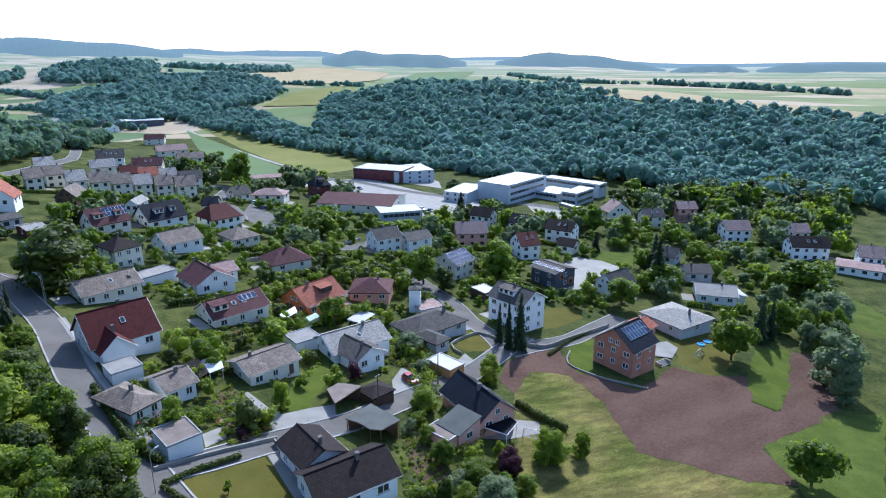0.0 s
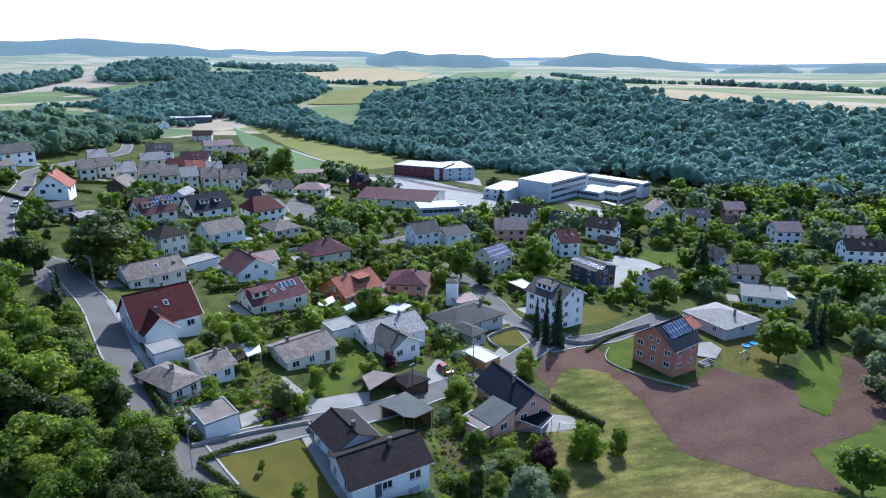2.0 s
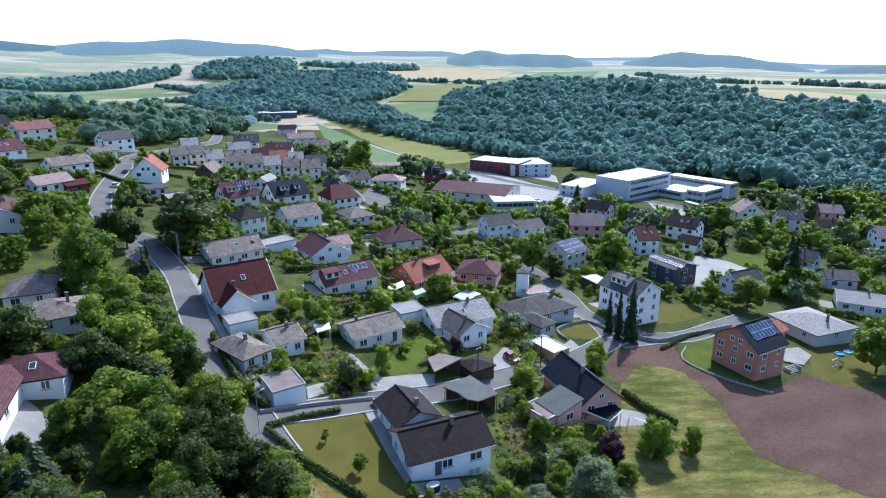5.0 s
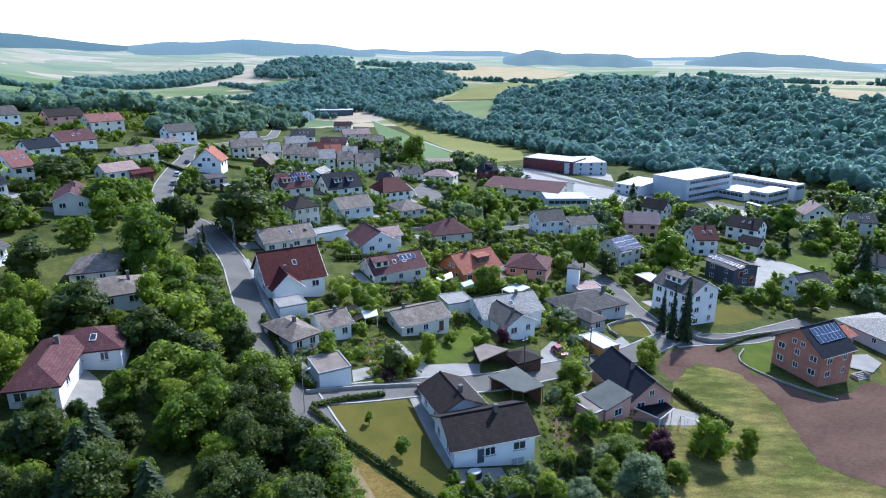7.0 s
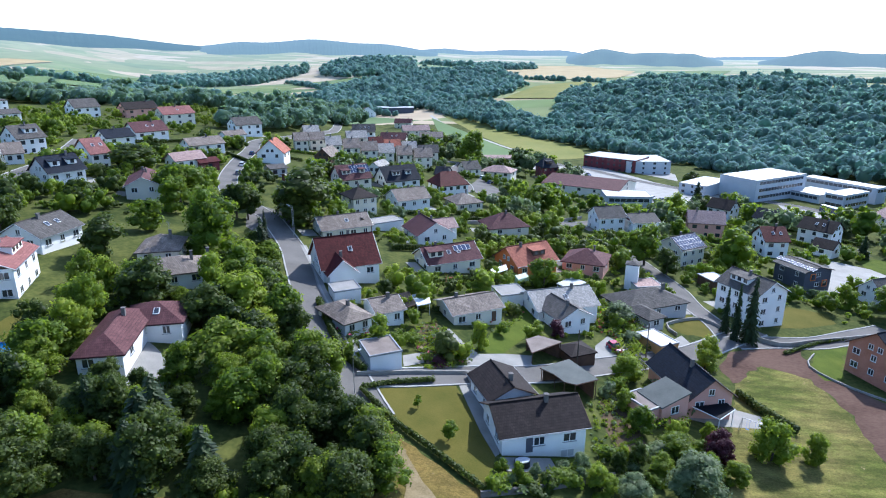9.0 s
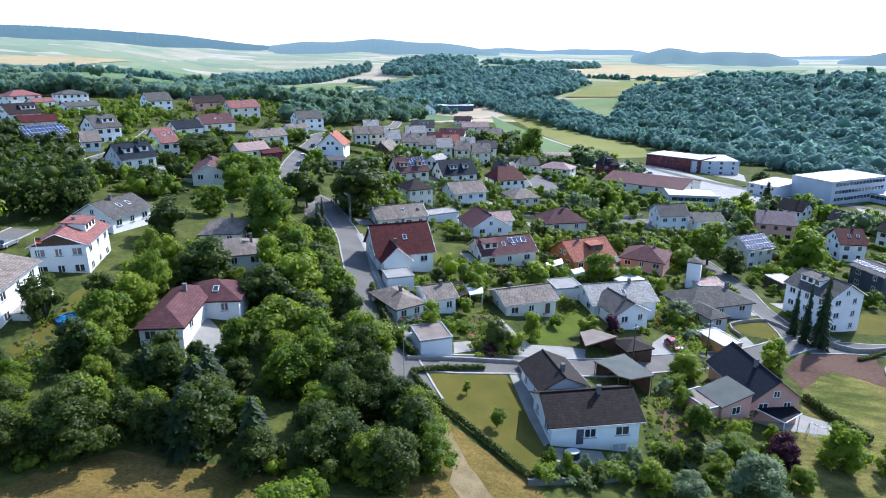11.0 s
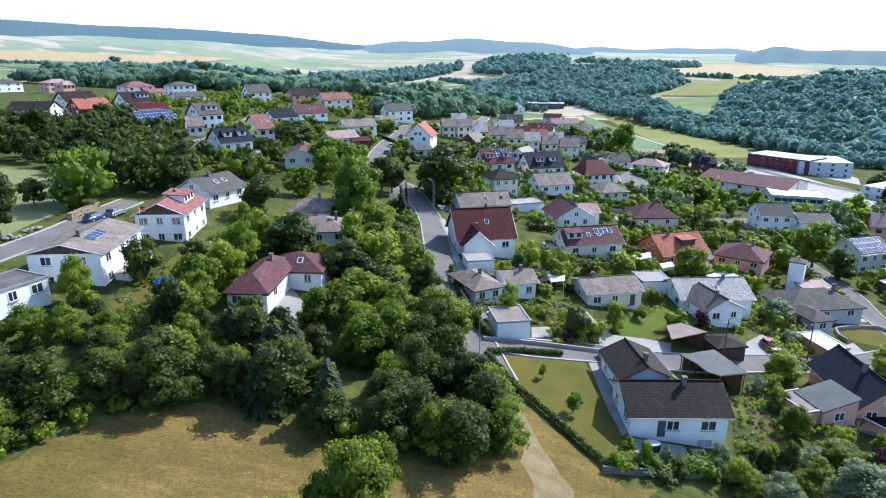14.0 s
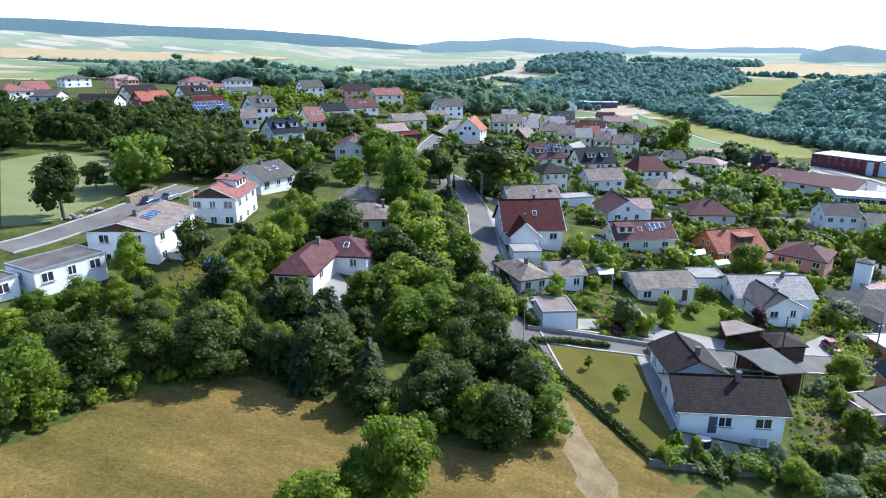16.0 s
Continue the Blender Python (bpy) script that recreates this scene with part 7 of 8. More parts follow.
house(-272.2, 229.1, 76, 13.1, 11, 5.0, 36, "gable", WHITE, R_SLATE, "white rendered house with a gabled slate grey tiled roof", wins=(3, 2, 2), far=True)
house(-163.9, 141.0, 76, 6.5, 12, 4.6, 36, "gable", WHITE, R_FADED, "white rendered house with a gabled faded red tiled roof", wins=(2, 2, 2), far=True, lights=2)
house(-150.5, 118.8, 79, 10.4, 11, 3.6, 36, "gable", WHITE, R_BLACK, "white rendered house with a gabled black tiled roof", wins=(3, 2, 2), dormer=[(-2.0, 2.4, 1), (2.5, 2.4, 1)])
house(-260.8, 251.6, 72, 17.7, 11, 4.6, 32, "gable", PINKW, R_BROWN, "pink rendered house with a gabled dark brown tiled roof", wins=(3, 2, 2), far=True)
house(-230.5, 245.0, 70, 16.7, 12, 5.8, 30, "gable", CREAM, R_FADED, "cream rendered house with a gabled faded red tiled roof", wins=(3, 2, 2), far=True, lights=1)
house(-199.1, 196.4, 72, 14.3, 12, 4.0, 32, "gable", WHITE, R_MAROON, "white rendered house with a gabled maroon tiled roof", wins=(3, 2, 2), far=True, lights=2)
house(-191.3, 173.7, 74, 11.2, 10, 4.0, 30, "gable", WHITE, R_BLACK, "white rendered house with a gabled black tiled roof", wins=(2, 2, 2), far=True)
house(-194.7, 251.6, 64, 14.0, 11, 5.8, 32, "gable", WHITE, R_SLATE, "white rendered house with a gabled slate grey tiled roof", wins=(3, 2, 2), far=True)
house(-185.9, 230.7, 65, 10.4, 8, 3.0, 26, "gable", WHITE, R_GREY, "white rendered house with a gabled weathered grey-brown tiled roof", wins=(2, 2, 2), far=True)
house(-169.3, 193.5, 68, 14.9, 10, 3.4, 28, "gable", WHITE, R_GREY, "white rendered house with a gabled weathered grey-brown tiled roof", wins=(3, 2, 2), far=True)
house(-149.6, 162.9, 69, 11.3, 9, 3.2, 28, "gable", WHITE, R_PINK, "white rendered house with a gabled faded pink tiled roof", wins=(3, 2, 2), far=True)
house(-145.5, 167.0, 68, 7.5, 7, 2.8, 20, "gable", REDCLAD, R_DKRED, "dark red clad house with a gabled dark red tiled roof", wins=(1, 1, 1), far=True, chimney=0)
house(-126.3, 119.8, 42, 9.0, 17, 3.8, 26, "gable", CREAM, R_MAROON, "cream rendered house with a gabled maroon tiled roof", ridge="q", wins=(2, 2, 2), chimney=2)
house(-93.8, 58.0, 39, 9.0, 13, 4.4, 25, "gable", WHITE, R_FADED, "white house with a faded red roof and dark wooden balcony", ridge="q", wins=(3, 1, 3), chimney=1, gablewall=WOODW, dormer=[(1.5, 5.0, 1)])
house(-84.9, 38.4, 38, 10.6, 14.6, 4.2, 15, "gable", WHITE, R_GREY, "white house with a low grey roof and a balcony terrace", ridge="q", wins=(2, 0, 3), chimney=1, solar=(4, 1, -1.0, 0.66, 1), gablewall=WOODW)
house(-63.6, 51.1, 31, 6.5, 15, 2.9, 29, "hip", WHITE, R_MAROON, "white bungalow with a maroon hipped tile roof", ridge="q", wins=(2, 1, 2), chimney=1, doors=0)
house(-65.8, 61.5, 32, 9.2, 8.5, 2.9, 25, "hip", WHITE, R_MAROON, "white wing of a bungalow with a maroon hipped roof", wins=(2, 0, 1), chimney=0, lights=1, shutters=1)
house(-77.6, 78.6, 44, 11.6, 9.6, 2.8, 22, "hip", WHITE, R_GREY, "white rendered house with a hipped weathered grey-brown tiled roof", wins=(3, 1, 1), chimney=2)
house(-87.9, 85.4, 34, 8.2, 10, 2.8, 24, "hip", CREAM, R_GREY, "cream rendered house with a hipped weathered grey-brown tiled roof", wins=(2, 1, 1), antenna=True)
house(-106.4, 81.6, 100, 11.2, 10, 3.4, 28, "gable", WHITE, R_SLATE, "white rendered house with a gabled slate grey tiled roof", wins=(3, 2, 2), lights=2)
house(-79.2, 30.0, 100, 9.2, 6.4, 3.5, 0, "flat", WHITE, R_FLATD, "white flat-roofed house with a weathered brown roof", wins=(3, 1, 2), chimney=0)
house(-79.6, 22.6, 104, 4.0, 6, 2.6, 0, "flat", WHITE, R_FLATD, "low white annex with a dark flat roof", wins=(1, 0, 0), category="annex", chimney=0)
house(-287.2, 93.0, 99, 12.6, 12, 5.0, 26, "hip", WHITE, R_FADED, "white rendered house with a hipped faded red tiled roof", wins=(3, 2, 2), far=True)
house(-304.4, 107.0, 97, 9.6, 12, 4.6, 30, "gable", WHITE, R_FADED, "white rendered house with a gabled faded red tiled roof", wins=(3, 2, 2), far=True)
house(-446.3, 178.4, 95, 17.9, 11, 5.6, 20, "hip", WHITE, R_SLATE, "white rendered house with a hipped slate grey tiled roof", wins=(3, 2, 2), far=True)
house(-410.5, 192.9, 91, 16.0, 12, 6.0, 20, "hip", PINKW, R_PINK, "salmon rendered house with a hipped faded pink tiled roof", wins=(3, 2, 2), far=True)
house(-244.5, 102.9, 42, 14.5, 12, 3.4, 24, "gable", WHITE, R_BROWN, "white rendered house with a gabled dark brown tiled roof", wins=(4, 1, 1), far=True)
house(-286.0, 98.8, 46, 14.8, 12, 3.0, 20, "gable", GREYW, R_SLATE, "grey rendered house with a gabled slate grey tiled roof", wins=(3, 1, 1), far=True)
house(26.9, 324.0, -40, 20.0, 38, 10.0, 0, "flat", METALW, R_WHITE, "white factory-like school block with a white flat roof", wins=(0, 0, 4), far=True, category="school", chimney=0, bands=3)
house(57.0, 334.0, -40, 15.0, 18, 4.0, 0, "flat", METALW, R_WHITE, "low white school hall with a white flat roof", wins=(5, 0, 0), far=True, category="school", chimney=0, bands=1)
house(66.9, 321.0, -40, 9.0, 20, 6.6, 0, "flat", METALW, R_WHITE, "white school end block with window bands", wins=(3, 0, 4), far=True, category="school", chimney=0, bands=2)
house(73.6, 351.2, -40, 36.0, 9, 7.6, 0, "flat", METALW, R_WHITE, "long white school wing with a flat roof", wins=(6, 0, 3), far=True, category="school", chimney=0, bands=1)
house(7.2, 321.2, -27, 13.9, 26, 5.0, 0, "flat", METALW, R_WHITE, "low white sports hall with a white roof", wins=(3, 0, 0), far=True, category="hall", chimney=0)
house(-39.5, 380.4, -20, 33.1, 20, 7.0, 0, "flat", REDCLAD, R_WHITE, "long depot hall with red doors and a pale roof", wins=(9, 0, 0), far=True, category="hall", chimney=0)
house(-16.3, 378.9, 21, 25.5, 26, 7.0, 0, "flat", METALW, R_WHITE, "white steel hall with a white flat roof", wins=(4, 0, 3), far=True, category="hall", chimney=0)
house(-40.1, 276.3, -12, 36.3, 26, 4.0, 12, "gable", CREAM, R_MAROON, "long low supermarket with a brown roof", wins=(5, 1, 1), far=True, category="supermarket", chimney=0)
house(-17.2, 263.2, 16, 18.8, 14, 5.0, 0, "flat", METALW, R_WHITE, "office hall with a white flat roof and window bands", wins=(8, 0, 2), far=True, category="hall", chimney=0, bands=1)

# ---- cars, carports, lamps and garden things ----
canopy([(-20.3, 98.3), (-18.6, 100.6), (-14.2, 99.5), (-18.1, 93.5)], 2.5, R_FLATB, "dark timber carport with a pale gravel roof", back=True)
canopy([(-15.7, 89.0), (-12.0, 93.7), (-6.6, 88.6), (-9.5, 85.7), (-11.3, 85.9), (-13.2, 87.7)], 2.8, TIN, "dark timber carport with a grey sheet roof", back=True)
canopy([(7.0, 92.6), (11.0, 97.1), (13.1, 94.0), (10.9, 90.2)], 2.6, R_BLACK, "black-roofed conservatory awning on white posts", "awning", FRAME)
canopy([(-43.8, 103.0), (-41.5, 105.3), (-39.0, 100.3), (-40.7, 98.3)], 2.3, CLOTH, "pale translucent patio roof beside a bungalow", "patio_roof", FRAME)
canopy([(-46.6, 99.3), (-44.2, 102.4), (-40.5, 96.9), (-42.2, 93.3)], 2.5, R_BROWN, "brown lean-to roof beside a bungalow", "lean_to", back=True)
canopy([(-37.0, 132.2), (-34.7, 137.0), (-33.4, 133.8), (-35.5, 129.5)], 2.2, FRAME, "white slatted garden pergola", "pergola", FRAME)
canopy([(-22.0, 134.4), (-19.4, 140.2), (-15.9, 137.6), (-18.8, 132.2)], 2.6, R_WHITE, "white flat patio roof behind a house", "patio_roof", FRAME)
car(-6.2, 110.1, -52, CAR_RED, "dark pink small car parked on a paved drive", 3.8)
car(-146.5, 184.0, 122, CAR_WHITE, "white car parked on the street")
car(-137.0, 170.0, 122, CAR_GREY, "grey car parked on the street")
car(-161.0, 208.5, 121, CAR_BLUE, "dark blue car parked on the street")
car(-84.8, 277.1, 82, CAR_WHITE, "white car parked in the asphalt court")
car(-81.3, 273.4, 81, CAR_GREY, "silver-grey car parked in the asphalt court")
car(-83.2, 286.6, 81, CAR_WHITE, "white car parked in the asphalt court")
car(-77.9, 266.4, 80, CAR_BLUE, "dark blue car parked in the asphalt court")
car(-46.0, 346.1, -54, CAR_BLUE, "dark blue car parked in the paved yard")
car(-29.9, 327.1, -54, CAR_WHITE, "white car parked in the paved yard")
car(-22.7, 319.2, -54, CAR_GREY, "grey car parked in the paved yard")
car(-9.2, 295.6, -53, CAR_WHITE, "white car parked in the paved yard")
car(-5.0, 292.8, -53, CAR_BLUE, "dark blue car parked in the paved yard")
car(-7.3, 289.2, -53, CAR_GREY, "grey car parked in the paved yard")
car(45.0, 286.5, 66, CAR_GREY, "grey car parked by the school")
car(49.1, 290.2, 62, CAR_WHITE, "white car parked in a row before the school")
car(53.8, 294.9, 61, CAR_GREY, "grey car parked in a row before the school")
car(61.2, 294.5, 60, CAR_WHITE, "white car parked in a row before the school")
car(63.4, 291.0, 59, CAR_BLUE, "dark blue car parked in a row before the school")
car(73.2, 294.9, 58, CAR_GREY, "silver-grey car parked in a row before the school")
car(78.7, 300.9, 57, CAR_WHITE, "white car parked in a row before the school")
car(67.4, 298.2, 56, CAR_GREY, "grey car parked in a row before the school")
car(-110.5, 59.7, 116, CAR_GREY, "silver-grey car parked beside a grey roof")
car(-109.3, 55.2, 115, CAR_BLUE, "dark blue car parked beside the road")
bus(64.3, 306.0, -57)
street_lamp(-83.5, 122.5, 147)
street_lamp(-36.7, 67.4, 68, 6.0)
street_lamp(-84.5, 124.4, -178)
street_lamp(-36.4, 231.1, -152)
street_lamp(-117.3, 187.3, -159)
utility_pole(-11.2, 97.7, 51, 7.0)
utility_pole(-0.7, 110.5, 50, 7.0)
pool(-77.9, 48.7, 0)
parasol(-57.1, 109.9, 0)
greenhouse(-30.2, 133.4, 58)
swing_set(15.7, 93.6, -21)
swing_set(62.5, 137.9, 41)
paddling_pool(66.8, 146.2, 0)
paddling_pool(69.4, 148.3, 0)
wood_pile(-114.0, 55.9, 123, 9.0, 1.3)
rubble(-106.7, 40.8, 119)
rubble(-109.1, 44.8, 117, 1.4)
flagpole(-95.1, 55.7, 106)
covered_tub(-12.6, 65.4, 34)
garden_steps(52.7, 131.9, 36)
garden_bed([(-38.8, 91.1), (-37.8, 99.5), (-32.4, 90.6), (-29.3, 91.6), (-26.4, 87.2), (-31.0, 79.8), (-35.8, 85.8)], "flower beds of many greens before a bungalow", 11, 0.75)
garden_bed([(-12.8, 128.7), (-9.4, 139.5), (-5.0, 142.2), (-2.9, 130.7), (-1.2, 117.7), (-6.3, 115.6), (-10.8, 116.7)], "rose beds and shrubs beside a paved drive", 12, 0.8, 0.5, 1.7)
garden_bed([(-7.2, 111.2), (-1.1, 116.4), (-0.0, 104.1), (-2.9, 101.5)], "green shrubs beside the road", 13, 0.9, 0.6, 2.2, ("leaf", "fresh", "deep"))
garden_bed([(-7.7, 86.1), (-4.4, 89.2), (-0.9, 84.2), (1.7, 77.8), (-0.6, 71.3), (-3.4, 71.1), (-5.6, 75.6)], "vegetable garden thick with low plants", 14, 0.85, 0.25, 0.75, ("leaf", "fresh", "silver", "leaf"))
garden_bed([(-51.5, 87.0), (-47.8, 91.3), (-40.3, 79.4), (-41.5, 75.7), (-46.6, 79.5)], "shrubs and roses round a bungalow", 15, 1.0, 0.4, 1.4)
garden_bed([(-15.6, 60.1), (-11.9, 62.4), (-6.6, 66.2), (-5.6, 65.0), (-10.5, 59.9), (-14.6, 57.6)], "mixed shrubs below the terrace", 16, 0.9, 0.7, 1.9, ("leaf", "fresh", "silver", "deep"))
garden_bed([(-34.1, 106.6), (-28.6, 111.9), (-27.9, 119.2), (-24.0, 115.7), (-24.3, 107.0), (-27.9, 99.4), (-30.9, 100.1)], "shrubs and flowers on the lawn edge", 17, 1.5, 0.4, 1.1)
garden_bed([(-45.9, 124.3), (-38.4, 142.7), (-30.9, 141.2), (-29.9, 134.3), (-34.6, 130.7), (-42.8, 118.9)], "kitchen garden behind a bungalow", 18, 1.1, 0.4, 1.5)
garden_bed([(-75.2, 48.4), (-75.9, 55.2), (-70.1, 54.4), (-64.5, 46.5), (-66.7, 44.1)], "garden plants round a pool lawn", 19, 1.6, 0.5, 1.6, ("leaf", "fresh", "rose", "deep"))
garden_bed([(-59.6, 61.0), (-56.6, 61.6), (-53.6, 55.8), (-56.4, 50.6), (-58.6, 50.4), (-57.4, 54.8)], "colourful shrubs before the bungalow", 20, 1.0, 0.6, 1.8, ("leaf", "fresh", "rose", "silver"))
garden_bed([(-0.0, 97.5), (5.1, 105.0), (8.3, 99.5), (5.7, 87.7), (2.5, 84.6)], "green garden shrubs below the annex", 21, 1.0, 0.6, 2.4, ("leaf", "fresh", "deep", "silver"))
garden_bed([(-73.9, 39.5), (-73.5, 44.9), (-72.2, 49.0), (-66.2, 44.7), (-66.0, 36.5), (-69.9, 36.2)], "low green bushes below the pool lawn", 31, 1.3, 0.8, 2.2, ("leaf", "fresh", "deep", "silver"))
garden_bed([(-76.9, 40.3), (-79.7, 45.7), (-83.6, 51.8), (-81.4, 51.1), (-77.8, 45.3), (-74.8, 39.7)], "rock garden with flowers along a terrace", 32, 0.9, 0.3, 0.9)
garden_bed([(-35.7, 90.0), (-34.7, 95.7), (-29.1, 88.9), (-27.1, 86.5), (-26.7, 84.7), (-29.8, 81.9)], "cottage garden of flowers and shrubs", 33, 0.75, 0.35, 1.2, ("leaf", "fresh", "silver", "rose", "leaf", "white"))
raised_terrace(-84.6, 48.0, 128, 8.5, 2.0, 1.0)

# ---- yards: a paved place, a clipped hedge and a path at the houses of the village ----
def clear_of(x, y, room):
    """Whether an open spot is clear of houses and roads."""
    for cx, cy, c, q, hl, hd in FOOT:
        dx, dy = x - cx, y - cy
        if abs(dx * c + dy * q) < hl + room and abs(dy * c - dx * q) < hd + room:
            return False
    return all(math.hypot(px - x, py - y) > half + room for line, half in LINES for px, py in line)


def yards():
    r = random.Random(77)
    for cx, cy, c, q, hl, hd in list(FOOT):
        d = math.hypot(cx, cy)
        if d < 138 or d > 330 or hl * hd < 16 or hl > 12:
            continue

        def at(u, v):
            return cx + u * c - v * q, cy + u * q + v * c

        side = r.choice((-1, 1))
        u0, u1 = side * (hl + 0.1), side * (hl + r.uniform(2.6, 4.2))
        v0, v1 = -hd * r.uniform(0.5, 1.0), hd * r.uniform(0.0, 0.6)
        if clear_of(*at((u0 + u1) / 2 + side * 1.2, (v0 + v1) / 2), 0.9):
            patch("terrace", [at(u0, v0), at(u1, v0), at(u1, v1), at(u0, v1)], r.choice((PAVING, PAVING, ASPHALT, R_FLATB)), "paved place beside a house", 0.05 + 0.01 * r.random())
        for way in (-1, 1):
            gap, lo, hi = hd + r.uniform(4.0, 6.0), -hl - 3.0, hl + 3.0
            if r.random() < 0.75 and all(clear_of(*at(lo + (hi - lo) * k / 4, way * gap), 0.8) for k in range(5)) and not any(inside(p, *at(lo + (hi - lo) * k / 4, way * gap)) for p in OPEN for k in range(5)):
                hedge([at(lo, way * gap), at(hi, way * gap)], r.uniform(0.8, 1.2), r.uniform(1.0, 1.8), "clipped green hedge between two gardens", r.choice((LEAF_D, LEAF, LEAF_D)), 1.1, 13)


yards()

# ---- trees, shrubs, hedges and garden walls ----
hedge([(-36.3, 69.0), (-33.5, 72.9), (-29.0, 77.5)], 0.9, 0.9, "clipped green hedge along the road")
hedge([(-36.2, 68.4), (-28.8, 63.8), (-24.0, 61.9), (-19.6, 60.0), (-15.1, 58.0)], 0.8, 1.0, "long clipped green hedge round the lawn")
hedge([(-56.8, 90.8), (-50.1, 83.2), (-43.0, 75.5), (-38.2, 73.2)], 1.2, 1.2, "clipped green hedge along the pavement")
hedge([(14.3, 105.5), (18.0, 101.3), (22.5, 97.6)], 1.2, 1.4, "green hedge beside the hay field")
hedge([(24.9, 131.4), (32.1, 141.9), (39.4, 149.4)], 0.8, 0.8, "low green hedge by the lane")
garden_wall([(-51.1, 216.9), (-45.2, 208.9), (-40.3, 207.7), (-35.2, 213.5), (-30.5, 224.7)], 1.2, "curved pale concrete wall below dense trees")
garden_wall([(-58.2, 177.6), (-52.5, 185.7)], 1.2, "pale concrete garden wall behind a house")
hedge([(-165.3, 198.6), (-144.3, 189.8)], 1.0, 1.2, "green hedge by the estate road")
garden_wall([(-38.8, 71.9), (-36.1, 74.4), (-32.4, 77.8), (-25.4, 83.5)], 0.6, "low grey concrete garden wall")
garden_wall([(-25.4, 82.2), (-23.1, 78.9)], 1.0, "low grey wall beside the drive")
garden_wall([(17.0, 137.2), (24.2, 135.4), (32.2, 142.6), (44.9, 154.0)], 1.0, "pale concrete garden wall along the lane")
garden_wall([(4.4, 126.5), (2.2, 131.1), (9.0, 140.3), (13.9, 137.1)], 0.7, "low concrete wall round the front lawn")
garden_wall([(30.8, 135.4), (28.8, 127.9), (34.4, 122.4), (44.3, 119.0)], 0.4, "low dry-stone edge of the plot")
tree(-87.6, 134.7, 16.6, 21.6, "deep", where="beside the road")
tree(-85.6, 96.8, 15.0, 13.0, "leaf", near=True, where="beside the road")
tree(-77.3, 102.3, 9.6, 4.3, "spruce")
tree(15.6, 132.9, 12.9, 2.7, "spruce")
tree(18.3, 132.8, 14.8, 4.7, "spruce")
tree(70.0, 190.9, 18.0, 8.3, "spruce")
tree(83.7, 150.3, 13.7, 5.2, "spruce")
tree(87.8, 152.8, 11.6, 4.4, "spruce")
tree(-105.2, 323.2, 19.4, 17.0, "leaf")
tree(-106.8, 39.5, 11.3, 9.0, "deep", where="at the edge of the field")
tree(17.5, 189.0, 13.4, 12.8, "fresh")
tree(-5.4, 176.8, 12.9, 11.5, "leaf")
tree(9.7, 115.9, 5.8, 4.9, "fresh")
tree(9.5, 113.6, 4.2, 4.6, "fresh")
tree(17.7, 86.8, 7.1, 6.4, "fresh", near=True)
tree(23.4, 89.9, 5.4, 3.9, "leaf", near=True)
tree(10.5, 82.5, 5.0, 4.4, "red", near=True)
tree(71.1, 138.3, 11.3, 12.2, "leaf")
tree(116.9, 188.3, 13.0, 17.7, "leaf")
tree(87.8, 125.0, 14.2, 13.6, "silver")
tree(62.2, 88.5, 9.1, 10.1, "leaf")
tree(109.7, 161.7, 11.3, 12.4, "silver")
tree(93.2, 159.1, 9.6, 9.2, "leaf")
tree(-28.1, 69.3, 2.0, 1.5, "fresh", where="on the mown lawn", bare_=0.3)
tree(-22.0, 64.9, 2.8, 2.4, "fresh", where="on the mown lawn", bare_=0.3)
tree(-40.3, 82.2, 5.6, 4.9, "fresh")
tree(-27.1, 93.0, 5.2, 3.4, "fresh")
tree(-16.7, 107.1, 4.0, 3.4, "red")
tree(13.8, 136.4, 10.3, 2.8, "spruce")
tree(-76.9, 60.9, 8.3, 7.0, "fresh", near=True)
tree(-68.4, 46.9, 6.2, 5.9, "leaf", near=True)
tree(-28.7, 33.7, 8.5, 7.1, "leaf", near=True, where="alone on the meadow")
tree(-29.3, 31.1, 5.8, 5.1, "leaf", near=True, where="alone on the meadow")
tree(-30.3, 27.2, 5.0, 7.0, "fresh", near=True, where="alone on the meadow")
tree(-29.5, 38.2, 5.9, 5.1, "leaf", near=True, where="alone on the meadow")
tree(-101.4, 124.6, 9.5, 8.8, "deep")
tree(-104.6, 134.7, 8.1, 6.5, "leaf")
tree(-95.7, 110.5, 10.5, 9.3, "leaf")
tree(-86.3, 115.5, 7.0, 2.1, "spruce")
tree(-89.1, 101.1, 12.3, 9.9, "deep")
tree(-114.2, 117.5, 9.2, 8.8, "fresh")
tree(-95.2, 138.6, 8.9, 9.3, "leaf")
tree(-91.2, 145.1, 13.2, 11.1, "deep")
tree(-77.4, 36.3, 7.4, 5.6, "fresh", near=True)
tree(-48.0, 44.6, 9.0, 6.4, "spruce")
tree(-45.4, 38.6, 7.6, 5.6, "spruce")
tree(-39.6, 42.0, 7.4, 5.6, "spruce")
tree(-46.8, 41.6, 9.2, 6.4, "spruce")
tree(-24.6, 52.6, 5.6, 6.2, "leaf", near=True, where="in the wood above the meadow")
tree(-26.6, 49.4, 5.4, 6.0, "deep", near=True, where="in the wood above the meadow")
tree(-29.0, 46.6, 5.8, 6.4, "leaf", near=True, where="in the wood above the meadow")
tree(-27.8, 54.8, 6.8, 6.6, "deep", near=True, where="in the wood above the meadow")
tree(-32.6, 47.6, 6.4, 6.8, "deep", near=True, where="in the wood above the meadow")
tree(-122.9, 51.5, 5.6, 5.4, "deep")
tree(-118.8, 78.0, 9.1, 7.4, "deep")
tree(-54.8, 42.3, 7.7, 3.0, "spruce")
tree(-50.5, 46.4, 7.0, 3.0, "spruce")
